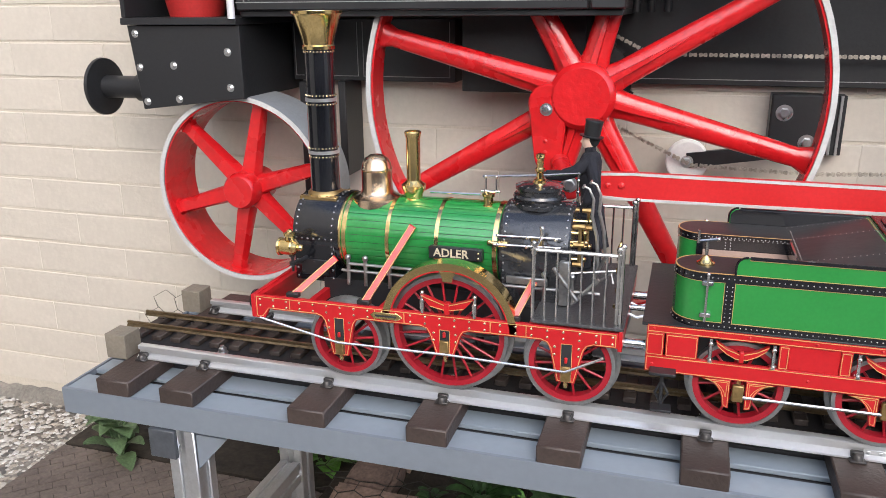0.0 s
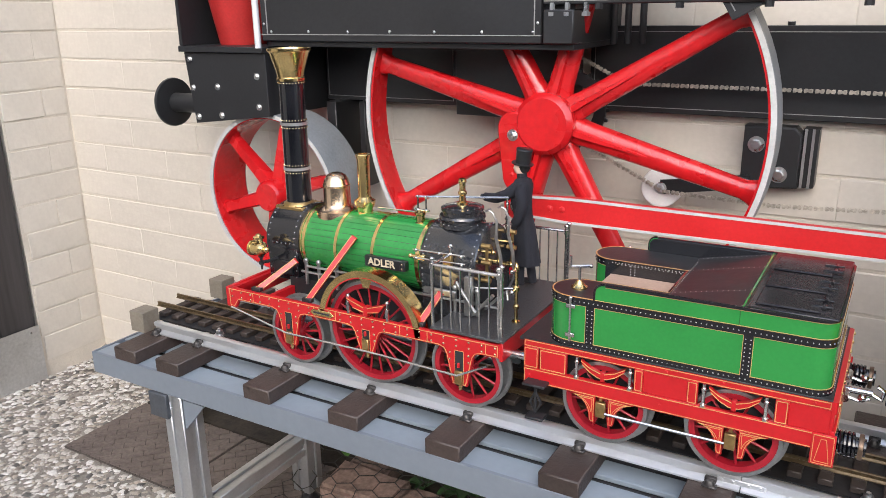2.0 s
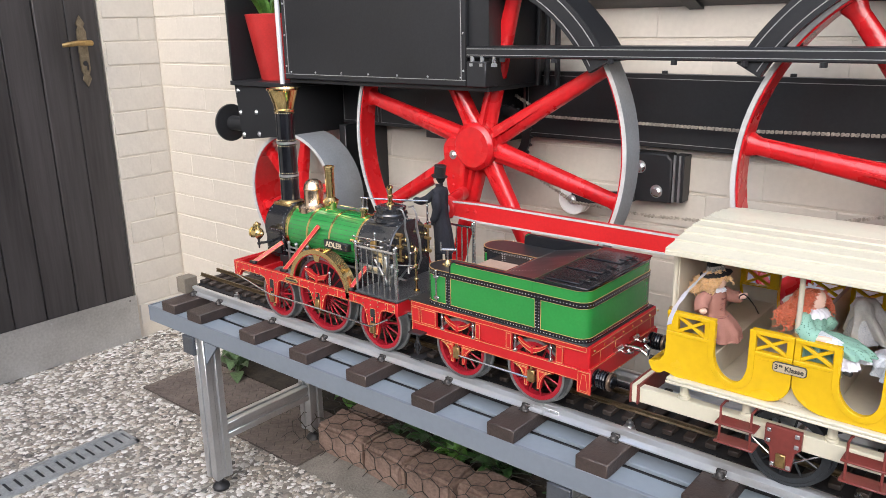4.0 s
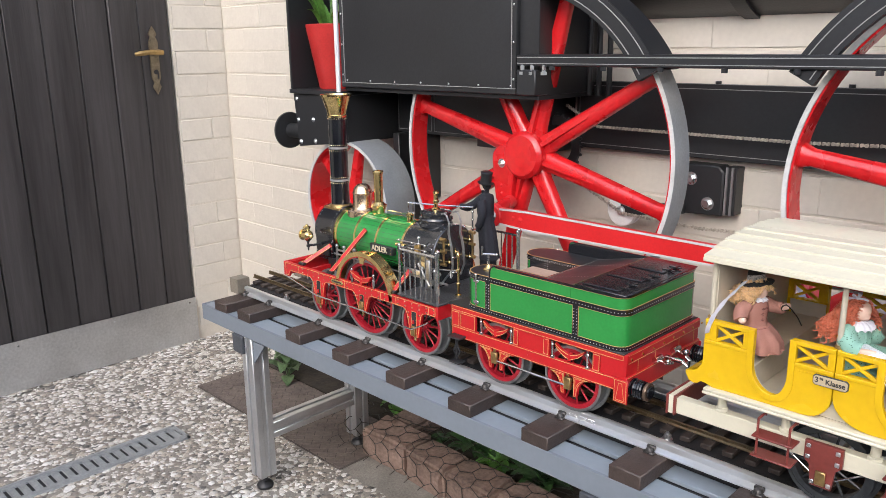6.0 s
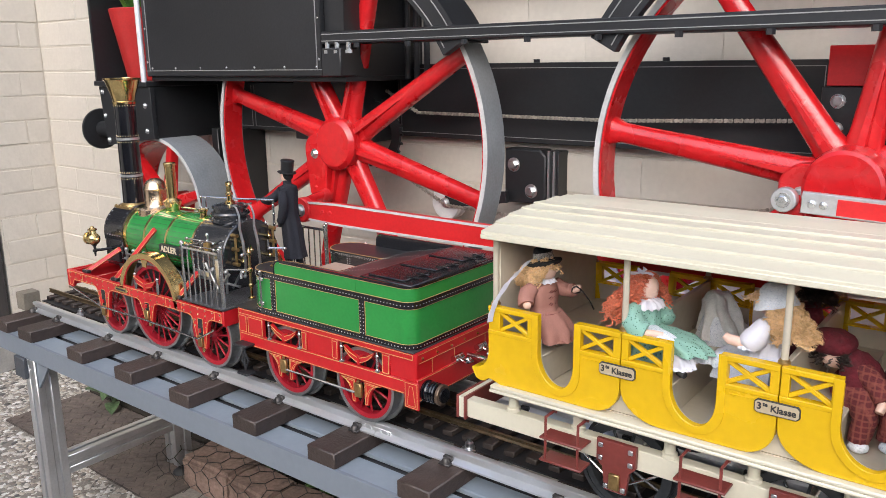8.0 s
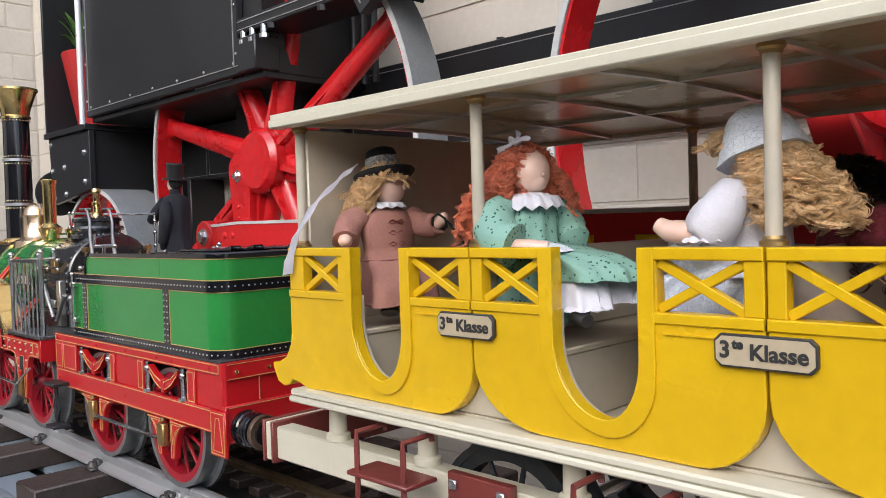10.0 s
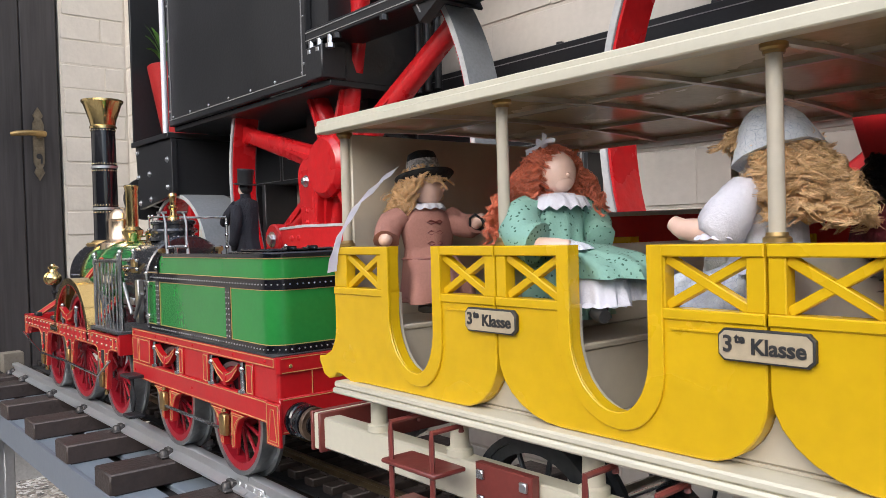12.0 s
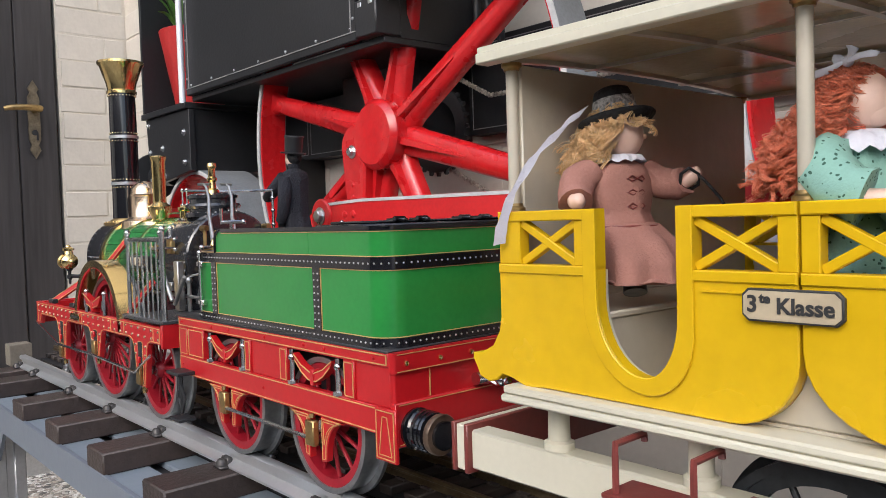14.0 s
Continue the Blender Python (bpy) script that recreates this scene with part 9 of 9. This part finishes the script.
hair(d, (-0.006, 0.010, 0.0140), 0.0070, 45, 0.034, HAIR_BLOND, rnd, 0.0036, (1.0, 0.0, 0.0), flow=(-0.008, 0.003), keep=0.3, turns=(3.4, 4.8), fine=True, spread=0.30)
start = len(d.bm.verts)
for prof in ([(-0.006, 0.0225), (-0.002, 0.0206), (0.004, 0.0184), (0.011, 0.0160), (0.016, 0.0126), (0.0195, 0.0080), (0.0212, 0.0030), (0.0214, 0)], [(-0.006, 0.0221), (-0.002, 0.0200), (0.004, 0.0178), (0.009, 0.0156)]):
    lathe(d.bm, (-0.003, 0.001, 0.0185), (0.004, -0.001, 0.0415), prof, 40)
d.rough(start, 0.0016, 70, 5)
d.use(CLOTH_BLUE)
d.place((0.8330, 0.9120, 0.7355), 172, 0.93)
d.finish("seated_doll", "doll with a pale blue bonnet and long blond curls", G)

# doll slumped over, in wine red and plaid
rnd = random.Random(55)
d = Doll([CLOTH_PLAID, SKIN, HAIR_DARK, CLOTH_WINE, CLOTH_BLUE])
hx, hy, hz = 0.886, 0.948, 0.700
limb(d, [(0.905, 0.952, 0.660), (0.912, 0.948, 0.680), (0.903, 0.946, 0.694), (0.894, 0.947, 0.700)], [0.024, 0.022, 0.016, 0.009], CLOTH_WINE, 14, 0.002)
limb(d, [(0.912, 0.940, 0.690), (0.928, 0.930, 0.680), (0.936, 0.922, 0.668)], [0.010, 0.0105, 0.008], CLOTH_PLAID, 15, 0.0014)
limb(d, [(0.936, 0.922, 0.668), (0.934, 0.915, 0.660)], [0.0048, 0.004], SKIN)
limb(d, [(0.902, 0.942, 0.662), (0.918, 0.930, 0.664), (0.922, 0.924, 0.645), (0.918, 0.920, 0.624)], [0.016, 0.0150, 0.0115, 0.0095], CLOTH_PLAID, 16, 0.0018)
limb(d, [(0.912, 0.955, 0.662), (0.938, 0.945, 0.664), (0.944, 0.938, 0.645), (0.942, 0.936, 0.626)], [0.016, 0.015, 0.012, 0.011], CLOTH_PLAID, 17, 0.0018)
for x, y in ((0.920, 0.916), (0.944, 0.930)):
    ball(d.bm, (x, y, 0.6215), 0.008, 1.2, 1.0, 0.75, 10, 8)
d.use(CLOTH_BLUE)
limb(d, [(0.930, 0.956, 0.680), (0.945, 0.958, 0.676), (0.962, 0.960, 0.670)], [0.016, 0.017, 0.010], CLOTH_WINE, 18, 0.0024)
ball(d.bm, (hx, hy, hz), 0.0155, 1, 0.95, 1, 16, 10)
d.use(SKIN)
hair(d, (hx + 0.001, hy, hz - 0.001), 0.0140, 60, 0.012, HAIR_DARK, rnd, 0.0022, None)
start = len(d.bm.verts)
ball(d.bm, (hx - 0.003, hy - 0.002, hz + 0.011), 0.0205, 1.12, 1.08, 0.62, 18, 10)
d.rough(start, 0.0018, 120, 3)
d.use(CLOTH_WINE)
d.finish("slumped_doll", "doll slumped on the bench in wine red and plaid", G)

# doll under a grey veil on the far side
d = Doll([VEIL, SKIN, CLOTH_BLUE])
hx, hy, hz = 0.740, 1.038, 0.700
limb(d, [(hx, hy, 0.656), (hx, hy, 0.675), (hx, hy, 0.688), (hx, hy, 0.694)], [0.026, 0.020, 0.014, 0.008], CLOTH_BLUE, 19, 0.002)
ball(d.bm, (hx, hy, hz), 0.0135, seg=16, rings=10)
d.use(SKIN)
start = len(d.bm.verts)
robe(d, [(hx - 0.002, hy, hz + 0.0165, 0.004, 0.005), (hx - 0.002, hy, hz + 0.0140, 0.012, 0.012), (hx - 0.001, hy, hz + 0.004, 0.0165, 0.017), (hx + 0.004, hy, hz - 0.012, 0.018, 0.019), (hx + 0.009, hy, hz - 0.026, 0.021, 0.021), (hx + 0.014, hy, hz - 0.038, 0.026, 0.023)], VEIL, 6, 0.55, 1.4, 72, 0.0030)
d.rough(start, 0.0050, 55, 7)
d.finish("veiled_doll", "doll wrapped in a thin greyish-white veil", G)

# dark-haired doll on the far side of the third bench
rnd = random.Random(66)
d = Doll([CLOTH_WINE, SKIN, HAIR_DARK])
hx, hy, hz = 0.838, 1.030, 0.736
limb(d, [(hx, hy, 0.656), (hx, hy, 0.70), (hx, hy, 0.724), (hx, hy, 0.731)], [0.027, 0.020, 0.014, 0.008], CLOTH_WINE, 23, 0.002)
ball(d.bm, (hx, hy, hz), 0.0155, seg=16, rings=10)
d.use(SKIN)
hair(d, (hx, hy, hz + 0.002), 0.0160, 80, 0.022, HAIR_DARK, rnd, 0.0032, (-0.9, 0, 0.1))
d.finish("seated_doll", "doll with dark hair and a wine red dress", G)

# driver figure on the footplate: dark coat and top hat
d = Doll([CLOTH_NAVY, SKIN, FELT_BLACK, STEEL_DULL, BLACK])
fx, fy = -0.056, 1.078
limb(d, [(fx + 0.002, fy - 0.008, 0.608), (fx + 0.001, fy - 0.008, 0.650), (fx, fy - 0.006, 0.695)], [0.0066, 0.0075, 0.0110], CLOTH_NAVY, 31, 0.0006)
limb(d, [(fx + 0.016, fy + 0.008, 0.608), (fx + 0.010, fy + 0.008, 0.650), (fx + 0.003, fy + 0.006, 0.695)], [0.0066, 0.0075, 0.0110], CLOTH_NAVY, 32, 0.0006)
for x, y in ((fx - 0.005, fy - 0.009), (fx + 0.009, fy + 0.009)):
    ball(d.bm, (x, y, 0.6094), 0.0066, 1.75, 0.9, 0.72, 12, 8)
d.use(BLACK)
robe(d, [(fx + 0.001, fy, 0.7745, 0.0075, 0.0075), (fx + 0.001, fy, 0.7700, 0.0125, 0.0165), (fx, fy, 0.7620, 0.0150, 0.0190), (fx - 0.001, fy, 0.740, 0.0155, 0.0180), (fx + 0.002, fy, 0.716, 0.0135, 0.0165), (fx + 0.006, fy, 0.695, 0.0145, 0.0180), (fx + 0.009, fy, 0.668, 0.0160, 0.0195), (fx + 0.012, fy, 0.640, 0.0180, 0.0210)], CLOTH_NAVY, 6, 0.10, 2.0)
limb(d, [(fx, fy - 0.015, 0.764), (fx - 0.016, fy - 0.020, 0.750), (fx - 0.036, fy - 0.016, 0.742), (fx - 0.058, fy - 0.008, 0.7400)], [0.0088, 0.0085, 0.0078, 0.0066], CLOTH_NAVY, 34, 0.0009)
limb(d, [(fx - 0.057, fy - 0.008, 0.740), (fx - 0.066, fy - 0.004, 0.7400)], [0.0045, 0.0035], BLACK)
limb(d, [(fx + 0.003, fy - 0.016, 0.762), (fx + 0.010, fy - 0.021, 0.736), (fx + 0.003, fy - 0.021, 0.714), (fx - 0.002, fy - 0.020, 0.708)], [0.0088, 0.0084, 0.0074, 0.0072], CLOTH_NAVY, 35, 0.0009)
limb(d, [(fx - 0.001, fy - 0.020, 0.708), (fx - 0.006, fy - 0.018, 0.699)], [0.0048, 0.0040], BLACK)
limb(d, [(fx, fy, 0.768), (fx - 0.001, fy, 0.781)], [0.0080, 0.0076], CLOTH_NAVY)
ball(d.bm, (fx - 0.003, fy, 0.7885), 0.0108, 0.98, 0.82, 1.12, 16, 12)
ball(d.bm, (fx - 0.0138, fy, 0.7875), 0.0016, seg=8, rings=6)
d.use(SKIN)
ball(d.bm, (fx + 0.0025, fy, 0.7905), 0.0105, 0.88, 0.90, 1.0, 14, 10)
d.use(FELT_BLACK)
lathe(d.bm, (fx, fy, 0.7945), (fx + 0.03, fy, 1.0), [(0, 0.0105), (0.0, 0.0165), (0.0014, 0.0168), (0.0020, 0.0112), (0.019, 0.0118), (0.0222, 0.0126), (0.0230, 0.0122), (0.0230, 0)], 28)
d.use(BLACK)
rivets(d.bm, [(fx - 0.0145, fy + w * 0.006, 0.760 - 0.009 * k) for k in range(4) for w in (-1, 1)], 0.0013, 0.0012, (-1, -0.3, 0))
d.use(STEEL_DULL)
d.finish("driver_figure", "driver figure in a dark coat and black top hat", "")

# ---- wall bricks last ----
wall_bricks(wall_back, "x", WALL_Y, WALL_X + 0.002, 2.45, 17, 0, seed=4)
wall_bricks(wall_side, "y", WALL_X, 1.244, WALL_Y - 0.006, 27, 0, seed=8)
